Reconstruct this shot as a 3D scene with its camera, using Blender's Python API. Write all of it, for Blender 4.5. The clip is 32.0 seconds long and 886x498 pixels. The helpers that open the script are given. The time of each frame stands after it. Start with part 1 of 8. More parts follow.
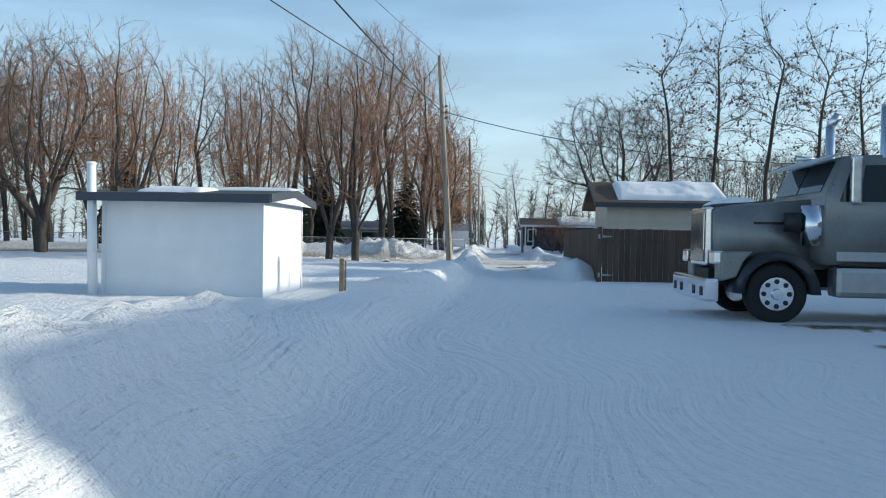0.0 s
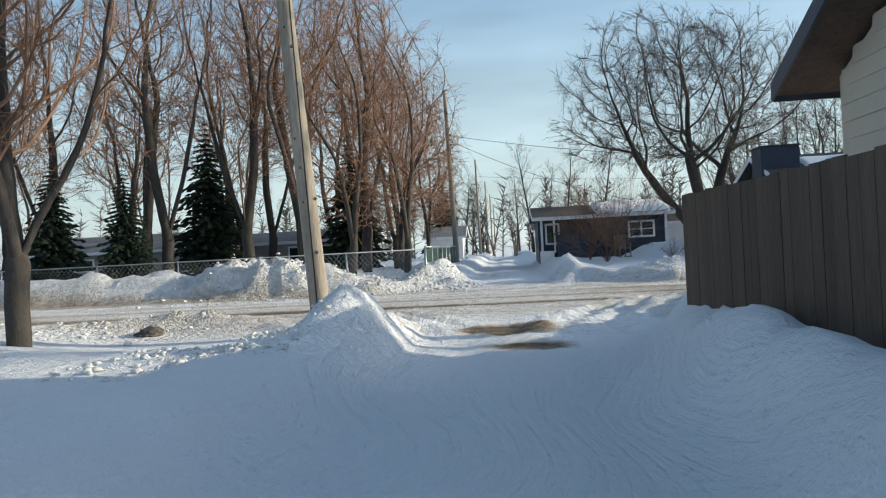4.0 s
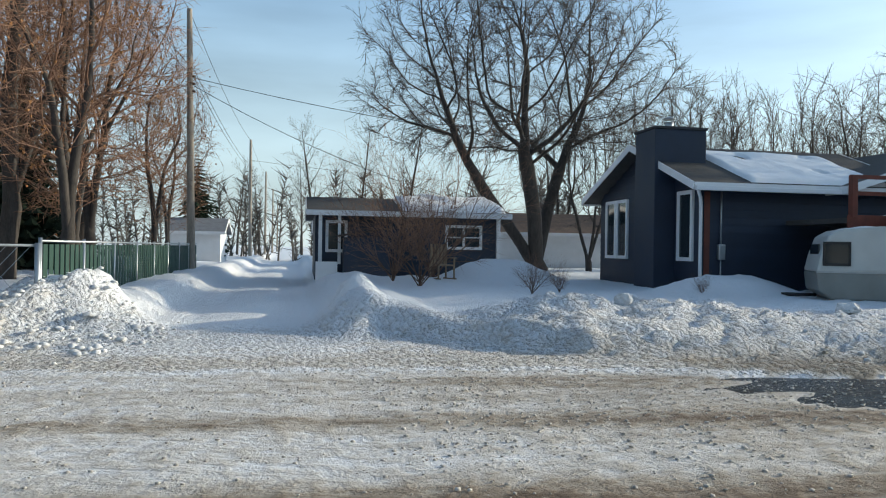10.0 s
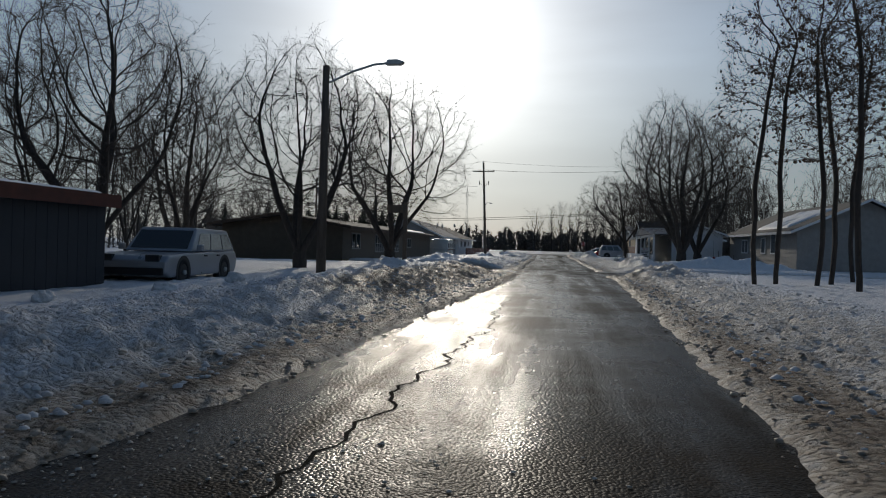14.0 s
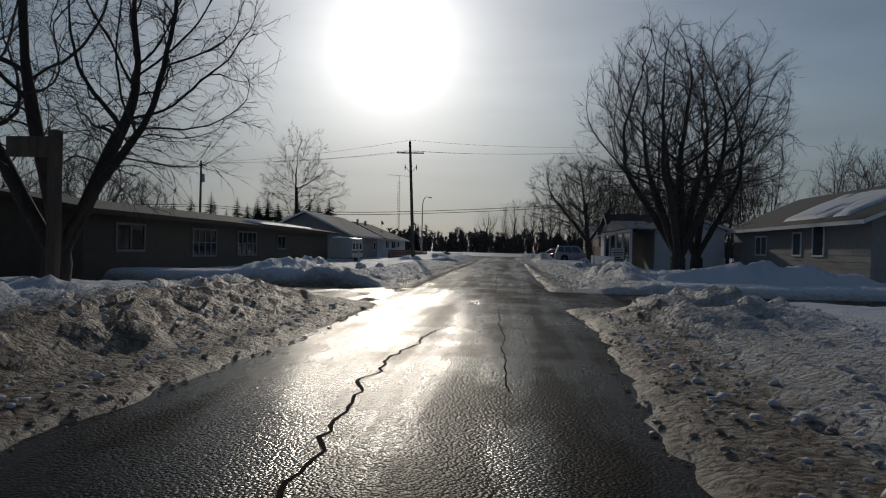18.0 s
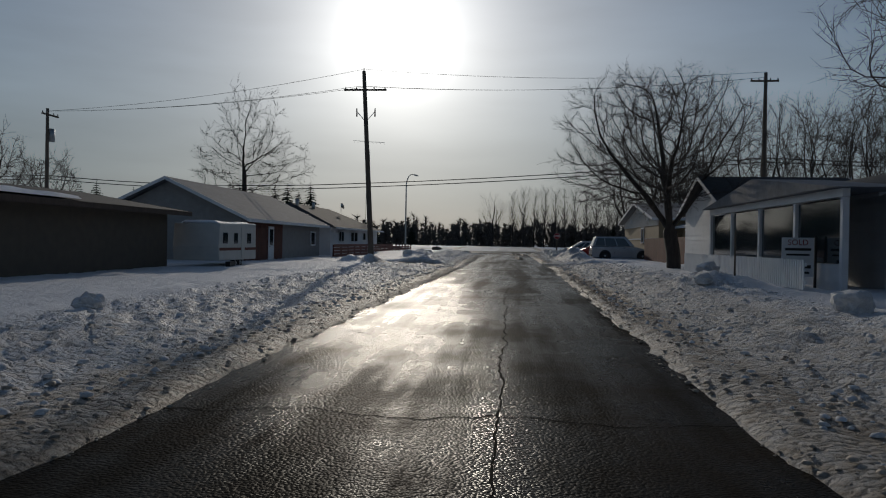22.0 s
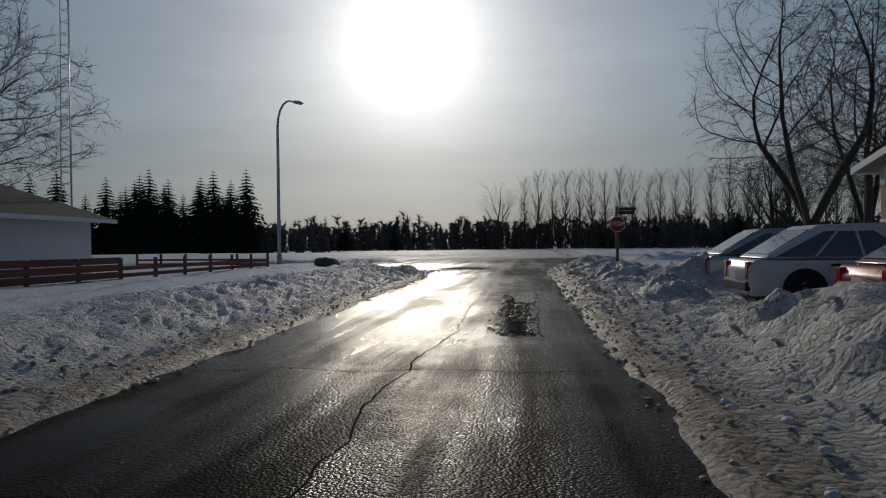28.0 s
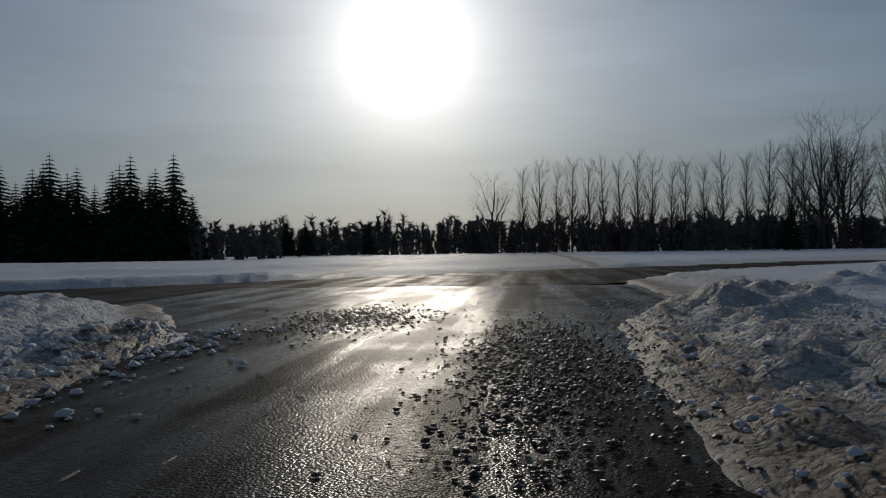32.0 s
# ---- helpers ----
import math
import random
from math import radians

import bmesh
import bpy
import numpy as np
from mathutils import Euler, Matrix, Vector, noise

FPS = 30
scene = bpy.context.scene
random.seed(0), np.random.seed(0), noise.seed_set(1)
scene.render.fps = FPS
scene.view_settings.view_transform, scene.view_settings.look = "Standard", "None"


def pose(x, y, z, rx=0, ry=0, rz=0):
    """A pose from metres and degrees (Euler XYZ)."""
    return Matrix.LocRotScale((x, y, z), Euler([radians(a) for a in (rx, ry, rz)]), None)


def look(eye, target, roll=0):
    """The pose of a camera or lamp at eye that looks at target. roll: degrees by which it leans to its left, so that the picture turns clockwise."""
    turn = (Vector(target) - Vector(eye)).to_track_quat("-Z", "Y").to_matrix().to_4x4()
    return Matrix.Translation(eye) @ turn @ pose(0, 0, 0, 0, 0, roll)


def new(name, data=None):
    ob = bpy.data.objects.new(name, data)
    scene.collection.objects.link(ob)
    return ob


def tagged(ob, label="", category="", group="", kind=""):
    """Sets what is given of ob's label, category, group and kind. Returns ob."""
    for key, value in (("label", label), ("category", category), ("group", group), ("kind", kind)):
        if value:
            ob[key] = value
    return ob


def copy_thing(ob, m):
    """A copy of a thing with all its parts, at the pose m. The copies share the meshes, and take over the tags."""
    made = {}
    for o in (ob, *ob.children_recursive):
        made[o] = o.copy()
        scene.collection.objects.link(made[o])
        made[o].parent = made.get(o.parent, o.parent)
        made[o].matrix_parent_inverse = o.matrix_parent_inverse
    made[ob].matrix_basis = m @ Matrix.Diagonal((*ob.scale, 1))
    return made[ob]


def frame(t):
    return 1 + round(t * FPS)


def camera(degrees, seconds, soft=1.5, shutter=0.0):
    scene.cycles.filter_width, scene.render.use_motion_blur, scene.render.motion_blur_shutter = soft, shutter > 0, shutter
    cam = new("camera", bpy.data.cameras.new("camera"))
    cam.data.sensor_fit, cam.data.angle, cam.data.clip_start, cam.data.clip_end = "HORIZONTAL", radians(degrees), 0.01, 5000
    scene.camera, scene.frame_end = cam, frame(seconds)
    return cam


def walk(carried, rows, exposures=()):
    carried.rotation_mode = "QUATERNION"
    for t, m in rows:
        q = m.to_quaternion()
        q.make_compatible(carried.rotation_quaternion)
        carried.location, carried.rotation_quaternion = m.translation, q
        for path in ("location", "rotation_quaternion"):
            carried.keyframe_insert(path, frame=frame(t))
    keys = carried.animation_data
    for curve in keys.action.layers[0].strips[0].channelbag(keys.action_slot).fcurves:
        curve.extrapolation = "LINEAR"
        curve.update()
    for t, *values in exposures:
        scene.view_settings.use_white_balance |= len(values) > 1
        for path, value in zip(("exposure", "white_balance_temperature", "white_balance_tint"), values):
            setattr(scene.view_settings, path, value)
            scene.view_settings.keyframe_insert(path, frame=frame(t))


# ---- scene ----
cam = camera(62.3, 32.0, soft=1.1)
PATH = [
    (0, (-3.295, -8.017, 1.426), (-3.443, -6.023, 1.395), 1.0),
    (0.5, (-3.36, -4.702, 1.424), (-3.489, -2.707, 1.395), 1.4),
    (1, (-3.447, -1.512, 1.445), (-3.564, 0.485, 1.431), 1.9),
    (1.5, (-3.183, 1.622, 1.428), (-3.31, 3.618, 1.411), -0.3),
    (2, (-3.005, 4.846, 1.413), (-3.152, 6.84, 1.399), -0.9),
    (2.5, (-2.889, 7.982, 1.389), (-3.041, 9.976, 1.368), -1.2),
    (3, (-2.797, 10.918, 1.335), (-2.962, 12.911, 1.31), -1.9),
    (3.5, (-2.611, 13.527, 1.338), (-2.79, 15.519, 1.332), -2.7),
    (5.5, (-2.266, 20.621, 1.354), (-2.475, 22.611, 1.353), -3.1),
    (6, (-2.29, 21.833, 1.389), (-2.502, 23.822, 1.387), -2.9),
    (6.5, (-2.336, 22.856, 1.419), (-2.549, 24.845, 1.41), -2.7),
    (7, (-2.379, 23.793, 1.425), (-2.59, 25.782, 1.413), -2.0),
    (7.5, (-2.437, 24.641, 1.386), (-2.644, 26.631, 1.359), -1.2),
    (8, (-2.48, 25.3, 1.376), (-2.687, 27.289, 1.371), -1.3),
    (8.5, (-2.453, 26.06, 1.384), (-2.64, 28.051, 1.37), -0.5),
    (9, (-2.325, 26.732, 1.392), (-2.411, 28.73, 1.395), -0.2),
    (9.5, (-2.066, 27.615, 1.423), (-1.966, 29.613, 1.42), 0.6),
    (10, (-1.592, 28.403, 1.379), (-1.214, 30.366, 1.378), 0.9),
    (10.5, (-0.926, 29.149, 1.319), (-0.193, 31.01, 1.302), 1.2),
    (11, (-0.092, 29.746, 1.362), (0.98, 31.434, 1.349), 0.4),
    (11.5, (0.971, 30.406, 1.427), (2.379, 31.825, 1.373), 0.8),
    (12, (2.101, 30.96, 1.437), (3.75, 32.091, 1.403), 1.7),
    (12.5, (3.474, 31.143, 1.458), (5.286, 31.988, 1.43), 1.0),
    (13, (4.694, 31.284, 1.42), (6.61, 31.857, 1.403), 2.0),
    (13.5, (6.218, 31.456, 1.384), (8.179, 31.846, 1.373), 1.5),
    (14, (7.856, 31.467, 1.387), (9.835, 31.753, 1.378), 1.5),
    (14.5, (9.448, 31.42, 1.402), (11.433, 31.663, 1.391), 1.2),
    (15, (11.347, 31.469, 1.418), (13.337, 31.665, 1.409), 0.8),
    (15.5, (14.143, 30.966, 1.431), (16.136, 31.137, 1.431), -0.1),
    (17.5, (25.4, 30.054, 1.384), (27.392, 30.227, 1.376), 1.3),
    (18, (28.808, 30.005, 1.389), (30.8, 30.177, 1.388), 1.3),
    (18.5, (32.136, 29.992, 1.382), (34.128, 30.17, 1.385), 1.3),
    (19, (35.755, 29.985, 1.409), (37.746, 30.171, 1.415), 1.2),
    (19.5, (39.209, 30.074, 1.415), (41.2, 30.265, 1.42), 0.9),
    (20, (42.803, 30.375, 1.414), (44.795, 30.564, 1.417), 1.5),
    (20.5, (46.485, 30.648, 1.418), (48.477, 30.831, 1.411), 1.7),
    (21, (50.275, 30.758, 1.427), (52.266, 30.943, 1.428), 2.1),
    (21.5, (54.062, 30.602, 1.416), (56.053, 30.785, 1.406), 1.8),
    (22, (58.031, 30.346, 1.411), (60.022, 30.537, 1.392), 1.0),
    (22.5, (61.889, 30.284, 1.403), (63.88, 30.479, 1.405), 0.7),
    (23, (65.995, 30.247, 1.399), (67.986, 30.442, 1.391), 0.2),
    (23.5, (70.362, 29.999, 1.421), (72.352, 30.201, 1.413), 0.1),
    (24, (74.777, 29.928, 1.438), (76.766, 30.136, 1.429), 0.3),
    (24.5, (79.37, 29.913, 1.377), (81.359, 30.121, 1.377), 0.4),
    (25, (83.582, 29.924, 1.348), (85.571, 30.127, 1.353), 0.3),
    (25.5, (87.828, 29.895, 1.365), (89.817, 30.097, 1.371), 0.2),
    (26, (92.424, 29.927, 1.428), (94.414, 30.123, 1.428), -0.3),
    (26.5, (96.856, 29.906, 1.43), (98.846, 30.102, 1.427), -0.2),
    (28.5, (113.934, 29.39, 1.385), (115.919, 29.633, 1.375), -0.8),
    (29, (117.723, 29.47, 1.405), (119.708, 29.711, 1.395), -0.9),
    (29.5, (121.688, 29.586, 1.37), (123.674, 29.819, 1.361), -1.1),
    (30, (125.541, 29.652, 1.369), (127.528, 29.879, 1.367), -1.3),
    (30.5, (129.186, 29.701, 1.364), (131.173, 29.927, 1.359), -1.2),
    (31, (132.319, 29.774, 1.337), (134.306, 30.003, 1.324), -0.9),
    (31.5, (135.535, 29.826, 1.385), (137.523, 30.052, 1.384), -0.9),
    (32, (138.709, 29.871, 1.416), (140.696, 30.1, 1.415), -0.9),
]
EXPOSURES = [(0.0, 0.15, 6450, 2), (0.9, -0.25, 6850, 2), (2.0, 0.05, 6950, 2), (3.0, 0.1, 7050, 2), (5.5, 0.22, 7100, 8), (9.0, 0.18, 7000, 7), (10.0, 0.15, 6850, 3), (11.0, 0.75, 6800, 3), (12.0, 0.8, 6850, 3), (13.0, -0.4, 6600, 5), (14.0, -1.65, 6500, 9), (14.8, -1.75, 6500, 10), (16.5, -2.05, 6500, 10), (18.0, -2.2, 6500, 10), (32.0, -2.2, 6500, 10)]
walk(cam, [(t, look(eye, target, roll)) for t, eye, target, roll in PATH], EXPOSURES)

# ---- world, sun, exposure ----
SUN_AZ, SUN_EL = radians(80.8), radians(15.5)
SUN_DIR = Vector((math.sin(SUN_AZ) * math.cos(SUN_EL), math.cos(SUN_AZ) * math.cos(SUN_EL), math.sin(SUN_EL)))
world = bpy.data.worlds.new("winter_sky")
scene.world = world
world.use_nodes = True
wn, wl = world.node_tree.nodes, world.node_tree.links
wn.clear()
w_out = wn.new("ShaderNodeOutputWorld")
w_sky = wn.new("ShaderNodeTexSky")
w_sky.sky_type = "NISHITA"
w_sky.sun_disc = False
w_sky.sun_elevation, w_sky.sun_rotation = SUN_EL, SUN_AZ
w_sky.altitude, w_sky.air_density, w_sky.dust_density, w_sky.ozone_density = 230.0, 1.0, 0.35, 2.2
w_bg = wn.new("ShaderNodeBackground")
w_bg.inputs["Strength"].default_value = 0.19
# a bright aureole round the sun, put into the sky for its glare
w_tc = wn.new("ShaderNodeTexCoord")
w_dot = wn.new("ShaderNodeVectorMath")
w_dot.operation = "DOT_PRODUCT"
w_dot.inputs[1].default_value = SUN_DIR
wl.new(w_tc.outputs["Generated"], w_dot.inputs[0])
w_ang = wn.new("ShaderNodeMath")
w_ang.operation = "ARCCOSINE"
wl.new(w_dot.outputs["Value"], w_ang.inputs[0])
w_parts = []
for spread_deg, level in ((3.2, 8.0), (13.0, 2.1)):
    w_e = wn.new("ShaderNodeMath")
    w_e.operation = "MULTIPLY"
    w_e.inputs[1].default_value = -1.0 / radians(spread_deg)
    wl.new(w_ang.outputs[0], w_e.inputs[0])
    w_x = wn.new("ShaderNodeMath")
    w_x.operation = "EXPONENT"
    wl.new(w_e.outputs[0], w_x.inputs[0])
    w_k = wn.new("ShaderNodeMath")
    w_k.operation = "MULTIPLY"
    w_k.inputs[1].default_value = level
    wl.new(w_x.outputs[0], w_k.inputs[0])
    w_parts.append(w_k)
w_sum = wn.new("ShaderNodeMath")
wl.new(w_parts[0].outputs[0], w_sum.inputs[0])
wl.new(w_parts[1].outputs[0], w_sum.inputs[1])
w_glow = wn.new("ShaderNodeBackground")
w_glow.inputs["Strength"].default_value = 1.0
w_tint = wn.new("ShaderNodeMix")
w_tint.data_type, w_tint.blend_type = "RGBA", "MULTIPLY"
w_tint.inputs[0].default_value = 1.0
w_tint.inputs[7].default_value = (1.0, 0.985, 0.95, 1)
wl.new(w_sum.outputs[0], w_tint.inputs[6])
wl.new(w_tint.outputs[2], w_glow.inputs["Color"])
w_add = wn.new("ShaderNodeAddShader")
# pale frost haze low over the horizon
w_sep = wn.new("ShaderNodeSeparateXYZ")
wl.new(w_tc.outputs["Generated"], w_sep.inputs[0])
w_low = wn.new("ShaderNodeMapRange")
w_low.interpolation_type = "SMOOTHSTEP"
w_low.inputs["From Min"].default_value, w_low.inputs["From Max"].default_value = -0.02, 0.42
w_low.inputs["To Min"].default_value, w_low.inputs["To Max"].default_value = 0.88, 0.0
wl.new(w_sep.outputs["Z"], w_low.inputs["Value"])
w_haze = wn.new("ShaderNodeMix")
w_haze.data_type = "RGBA"
w_haze.inputs[7].default_value = (2.75, 3.35, 3.95, 1)
wl.new(w_low.outputs[0], w_haze.inputs[0])
wl.new(w_sky.outputs["Color"], w_haze.inputs[6])
# faint streaks of thin cirrus
w_map = wn.new("ShaderNodeMapping")
w_map.inputs["Scale"].default_value = (1.6, 1.6, 9.0)
w_map.inputs["Rotation"].default_value = (0.12, 0.0, 0.4)
wl.new(w_tc.outputs["Generated"], w_map.inputs["Vector"])
w_noise = wn.new("ShaderNodeTexNoise")
w_noise.inputs["Scale"].default_value, w_noise.inputs["Detail"].default_value = 1.7, 5
wl.new(w_map.outputs[0], w_noise.inputs["Vector"])
w_cl = wn.new("ShaderNodeMapRange")
w_cl.inputs["From Min"].default_value, w_cl.inputs["From Max"].default_value = 0.3, 0.72
w_cl.inputs["To Min"].default_value, w_cl.inputs["To Max"].default_value = 0.88, 1.18
wl.new(w_noise.outputs["Fac"], w_cl.inputs["Value"])
w_veil = wn.new("ShaderNodeVectorMath")
w_veil.operation = "SCALE"
wl.new(w_haze.outputs[2], w_veil.inputs[0])
wl.new(w_cl.outputs[0], w_veil.inputs["Scale"])
wl.new(w_veil.outputs[0], w_bg.inputs["Color"])
wl.new(w_bg.outputs[0], w_add.inputs[0])
wl.new(w_glow.outputs[0], w_add.inputs[1])
wl.new(w_add.outputs[0], w_out.inputs["Surface"])

sun_data = bpy.data.lights.new("sun", "SUN")
sun_data.energy, sun_data.angle, sun_data.color = 4.2, radians(0.6), (1.0, 0.90, 0.76)
sun = new("sun", sun_data)
sun.matrix_world = look(SUN_DIR * 400, (0, 0, 0))

# ---- materials ----
MATS = {}


def material(name, color, rough=0.7, metal=0.0, spread=0.15, grain=6.0, fine=60.0, bump=0.15, depth=0.02, spec=0.5, stretch=(1, 1, 1), second=None, per_object=0.0):
    """Principled surface with colour variation at two scales and a fine relief, in metres."""
    if name in MATS:
        return MATS[name]
    m = bpy.data.materials.new(name)
    m.use_nodes = True
    n, l = m.node_tree.nodes, m.node_tree.links
    b = n["Principled BSDF"]
    b.inputs["Metallic"].default_value = metal
    b.inputs["Specular IOR Level"].default_value = spec
    tc, mp = n.new("ShaderNodeTexCoord"), n.new("ShaderNodeMapping")
    mp.inputs["Scale"].default_value = stretch
    l.new(tc.outputs["Object"], mp.inputs["Vector"])
    big, small = n.new("ShaderNodeTexNoise"), n.new("ShaderNodeTexNoise")
    big.inputs["Scale"].default_value, big.inputs["Detail"].default_value = grain, 4
    small.inputs["Scale"].default_value, small.inputs["Detail"].default_value = fine, 3
    l.new(mp.outputs[0], big.inputs["Vector"])
    l.new(mp.outputs[0], small.inputs["Vector"])
    blend = n.new("ShaderNodeMath")
    blend.operation = "MULTIPLY_ADD"
    blend.inputs[1].default_value = 0.6
    l.new(big.outputs["Fac"], blend.inputs[0])
    half = n.new("ShaderNodeMath")
    half.operation = "MULTIPLY"
    half.inputs[1].default_value = 0.4
    l.new(small.outputs["Fac"], half.inputs[0])
    l.new(half.outputs[0], blend.inputs[2])
    ramp = n.new("ShaderNodeValToRGB")
    c = Vector(color)
    lo = c * (1 - spread * 1.6) if second is None else c
    hi = c * (1 + spread * 1.6) if second is None else Vector(second)
    ramp.color_ramp.elements[0].position, ramp.color_ramp.elements[0].color = 0.32, (*lo, 1)
    ramp.color_ramp.elements[1].position, ramp.color_ramp.elements[1].color = 0.68, (*[min(v, 0.9) for v in hi], 1)
    l.new(blend.outputs[0], ramp.inputs["Fac"])
    out = ramp.outputs["Color"]
    if per_object:
        info = n.new("ShaderNodeObjectInfo")
        hue = n.new("ShaderNodeHueSaturation")
        mr = n.new("ShaderNodeMapRange")
        mr.inputs["To Min"].default_value, mr.inputs["To Max"].default_value = 1 - per_object, 1 + per_object
        l.new(info.outputs["Random"], mr.inputs["Value"])
        l.new(mr.outputs[0], hue.inputs["Value"])
        l.new(out, hue.inputs["Color"])
        out = hue.outputs["Color"]
    l.new(out, b.inputs["Base Color"])
    rr = n.new("ShaderNodeMapRange")
    rr.inputs["To Min"].default_value, rr.inputs["To Max"].default_value = max(rough - 0.12, 0.02), min(rough + 0.12, 1)
    l.new(big.outputs["Fac"], rr.inputs["Value"])
    l.new(rr.outputs[0], b.inputs["Roughness"])
    if bump:
        bp = n.new("ShaderNodeBump")
        bp.inputs["Strength"].default_value, bp.inputs["Distance"].default_value = bump, depth
        l.new(blend.outputs[0], bp.inputs["Height"])
        l.new(bp.outputs[0], b.inputs["Normal"])
    MATS[name] = m
    return m


def snow_material():
    """Snow that turns to tan slush and brown road dirt where the sheet's 'dirt' layer says so."""
    m = bpy.data.materials.new("snow_ground")
    m.use_nodes = True
    n, l = m.node_tree.nodes, m.node_tree.links
    b = n["Principled BSDF"]
    b.inputs["Specular IOR Level"].default_value = 0.14
    tc = n.new("ShaderNodeTexCoord")
    at = n.new("ShaderNodeAttribute")
    at.attribute_name = "dirt"
    n1, n2, n3 = (n.new("ShaderNodeTexNoise") for _ in range(3))
    for node, s, d in ((n1, 2.2, 6), (n2, 5.5, 10), (n3, 48.0, 4)):
        node.inputs["Scale"].default_value, node.inputs["Detail"].default_value = s, d
        l.new(tc.outputs["Object"], node.inputs["Vector"])
    # break the dirt up with noise
    mix = n.new("ShaderNodeMath")
    mix.operation = "MULTIPLY_ADD"
    mix.inputs[1].default_value = 0.85
    l.new(n2.outputs["Fac"], mix.inputs[0])
    sub = n.new("ShaderNodeMath")
    sub.operation = "SUBTRACT"
    sub.inputs[1].default_value = 0.42
    l.new(at.outputs["Fac"], sub.inputs[0])
    l.new(sub.outputs[0], mix.inputs[2])
    ramp = n.new("ShaderNodeValToRGB")
    el = ramp.color_ramp.elements
    el[0].position, el[0].color = 0.12, (0.88, 0.885, 0.90, 1)
    el[1].position, el[1].color = 1.0, (0.085, 0.055, 0.038, 1)
    for p, c in ((0.35, (0.70, 0.66, 0.61, 1)), (0.6, (0.42, 0.355, 0.28, 1)), (0.8, (0.20, 0.145, 0.10, 1))):
        k = el.new(p)
        k.color = c
    fac = mix.outputs[0]
    grooves = {}
    for layer, stretch, amount in (("ruts_y", (10.0, 0.5, 1), 0.34), ("ruts_x", (0.7, 7.0, 1), 0.4)):
        la = n.new("ShaderNodeAttribute")
        la.attribute_name = layer
        tx = n.new("ShaderNodeTexNoise")
        mp = n.new("ShaderNodeMapping")
        mp.inputs["Scale"].default_value = stretch
        # the tracks wander
        wander = n.new("ShaderNodeTexNoise")
        wander.inputs["Scale"].default_value, wander.inputs["Detail"].default_value = 0.22, 1
        l.new(tc.outputs["Object"], wander.inputs["Vector"])
        bend = n.new("ShaderNodeVectorMath")
        bend.operation = "MULTIPLY_ADD"
        bend.inputs[1].default_value = (3.2, 3.2, 0)
        l.new(wander.outputs["Color"], bend.inputs[0])
        l.new(tc.outputs["Object"], bend.inputs[2])
        l.new(bend.outputs[0], mp.inputs["Vector"])
        l.new(mp.outputs[0], tx.inputs["Vector"])
        tx.inputs["Scale"].default_value, tx.inputs["Detail"].default_value = 1.0, 6
        grooves[layer] = (la, tx)
        # streaked tint stands in for light on the ruts, and for greyer packed snow
        off = n.new("ShaderNodeMath")
        off.operation = "SUBTRACT"
        off.inputs[1].default_value = 0.45
        l.new(tx.outputs["Fac"], off.inputs[0])
        am = n.new("ShaderNodeMath")
        am.operation = "MULTIPLY"
        l.new(off.outputs[0], am.inputs[0])
        l.new(la.outputs["Fac"], am.inputs[1])
        ad = n.new("ShaderNodeMath")
        ad.operation = "MULTIPLY_ADD"
        ad.inputs[1].default_value = amount
        l.new(am.outputs[0], ad.inputs[0])
        l.new(fac, ad.inputs[2])
        fac = ad.outputs[0]
    l.new(fac, ramp.inputs["Fac"])
    l.new(ramp.outputs["Color"], b.inputs["Base Color"])
    rr = n.new("ShaderNodeMapRange")
    rr.inputs["To Min"].default_value, rr.inputs["To Max"].default_value = 0.64, 0.56
    l.new(at.outputs["Fac"], rr.inputs["Value"])
    l.new(rr.outputs[0], b.inputs["Roughness"])
    b1, b2 = n.new("ShaderNodeBump"), n.new("ShaderNodeBump")
    n2.inputs["Roughness"].default_value = 0.64
    b1.inputs["Strength"].default_value, b1.inputs["Distance"].default_value = 0.75, 0.11
    b2.inputs["Strength"].default_value, b2.inputs["Distance"].default_value = 0.6, 0.018
    l.new(n2.outputs["Fac"], b1.inputs["Height"])
    l.new(n3.outputs["Fac"], b2.inputs["Height"])
    l.new(b1.outputs[0], b2.inputs["Normal"])
    last = b2
    # tyre grooves along the alley and along the street, and crumbled lumps on the banks
    for layer, stretch, dist in (("ruts_y", True, 0.06), ("ruts_x", True, 0.04), ("churn", False, 0.055)):
        if stretch:
            la, tx = grooves[layer]
            hgt = tx.outputs["Fac"]
        else:
            la = n.new("ShaderNodeAttribute")
            la.attribute_name = layer
            tx = n.new("ShaderNodeTexVoronoi")
            tx.feature = "SMOOTH_F1"
            tx.inputs["Scale"].default_value, tx.inputs["Smoothness"].default_value = 13.0, 0.2
            wob = n.new("ShaderNodeMix")
            wob.data_type, wob.blend_type = "RGBA", "ADD"
            wob.inputs[0].default_value = 0.3
            l.new(tc.outputs["Object"], wob.inputs[6])
            l.new(n2.outputs["Color"], wob.inputs[7])
            l.new(wob.outputs[2], tx.inputs["Vector"])
            inv = n.new("ShaderNodeMath")
            inv.operation = "SUBTRACT"
            inv.inputs[0].default_value = 1.0
            l.new(tx.outputs["Distance"], inv.inputs[1])
            hgt = inv.outputs[0]
        bb = n.new("ShaderNodeBump")
        bb.inputs["Distance"].default_value = dist
        l.new(la.outputs["Fac"], bb.inputs["Strength"])
        l.new(hgt, bb.inputs["Height"])
        l.new(last.outputs[0], bb.inputs["Normal"])
        last = bb
    l.new(last.outputs[0], b.inputs["Normal"])
    return m


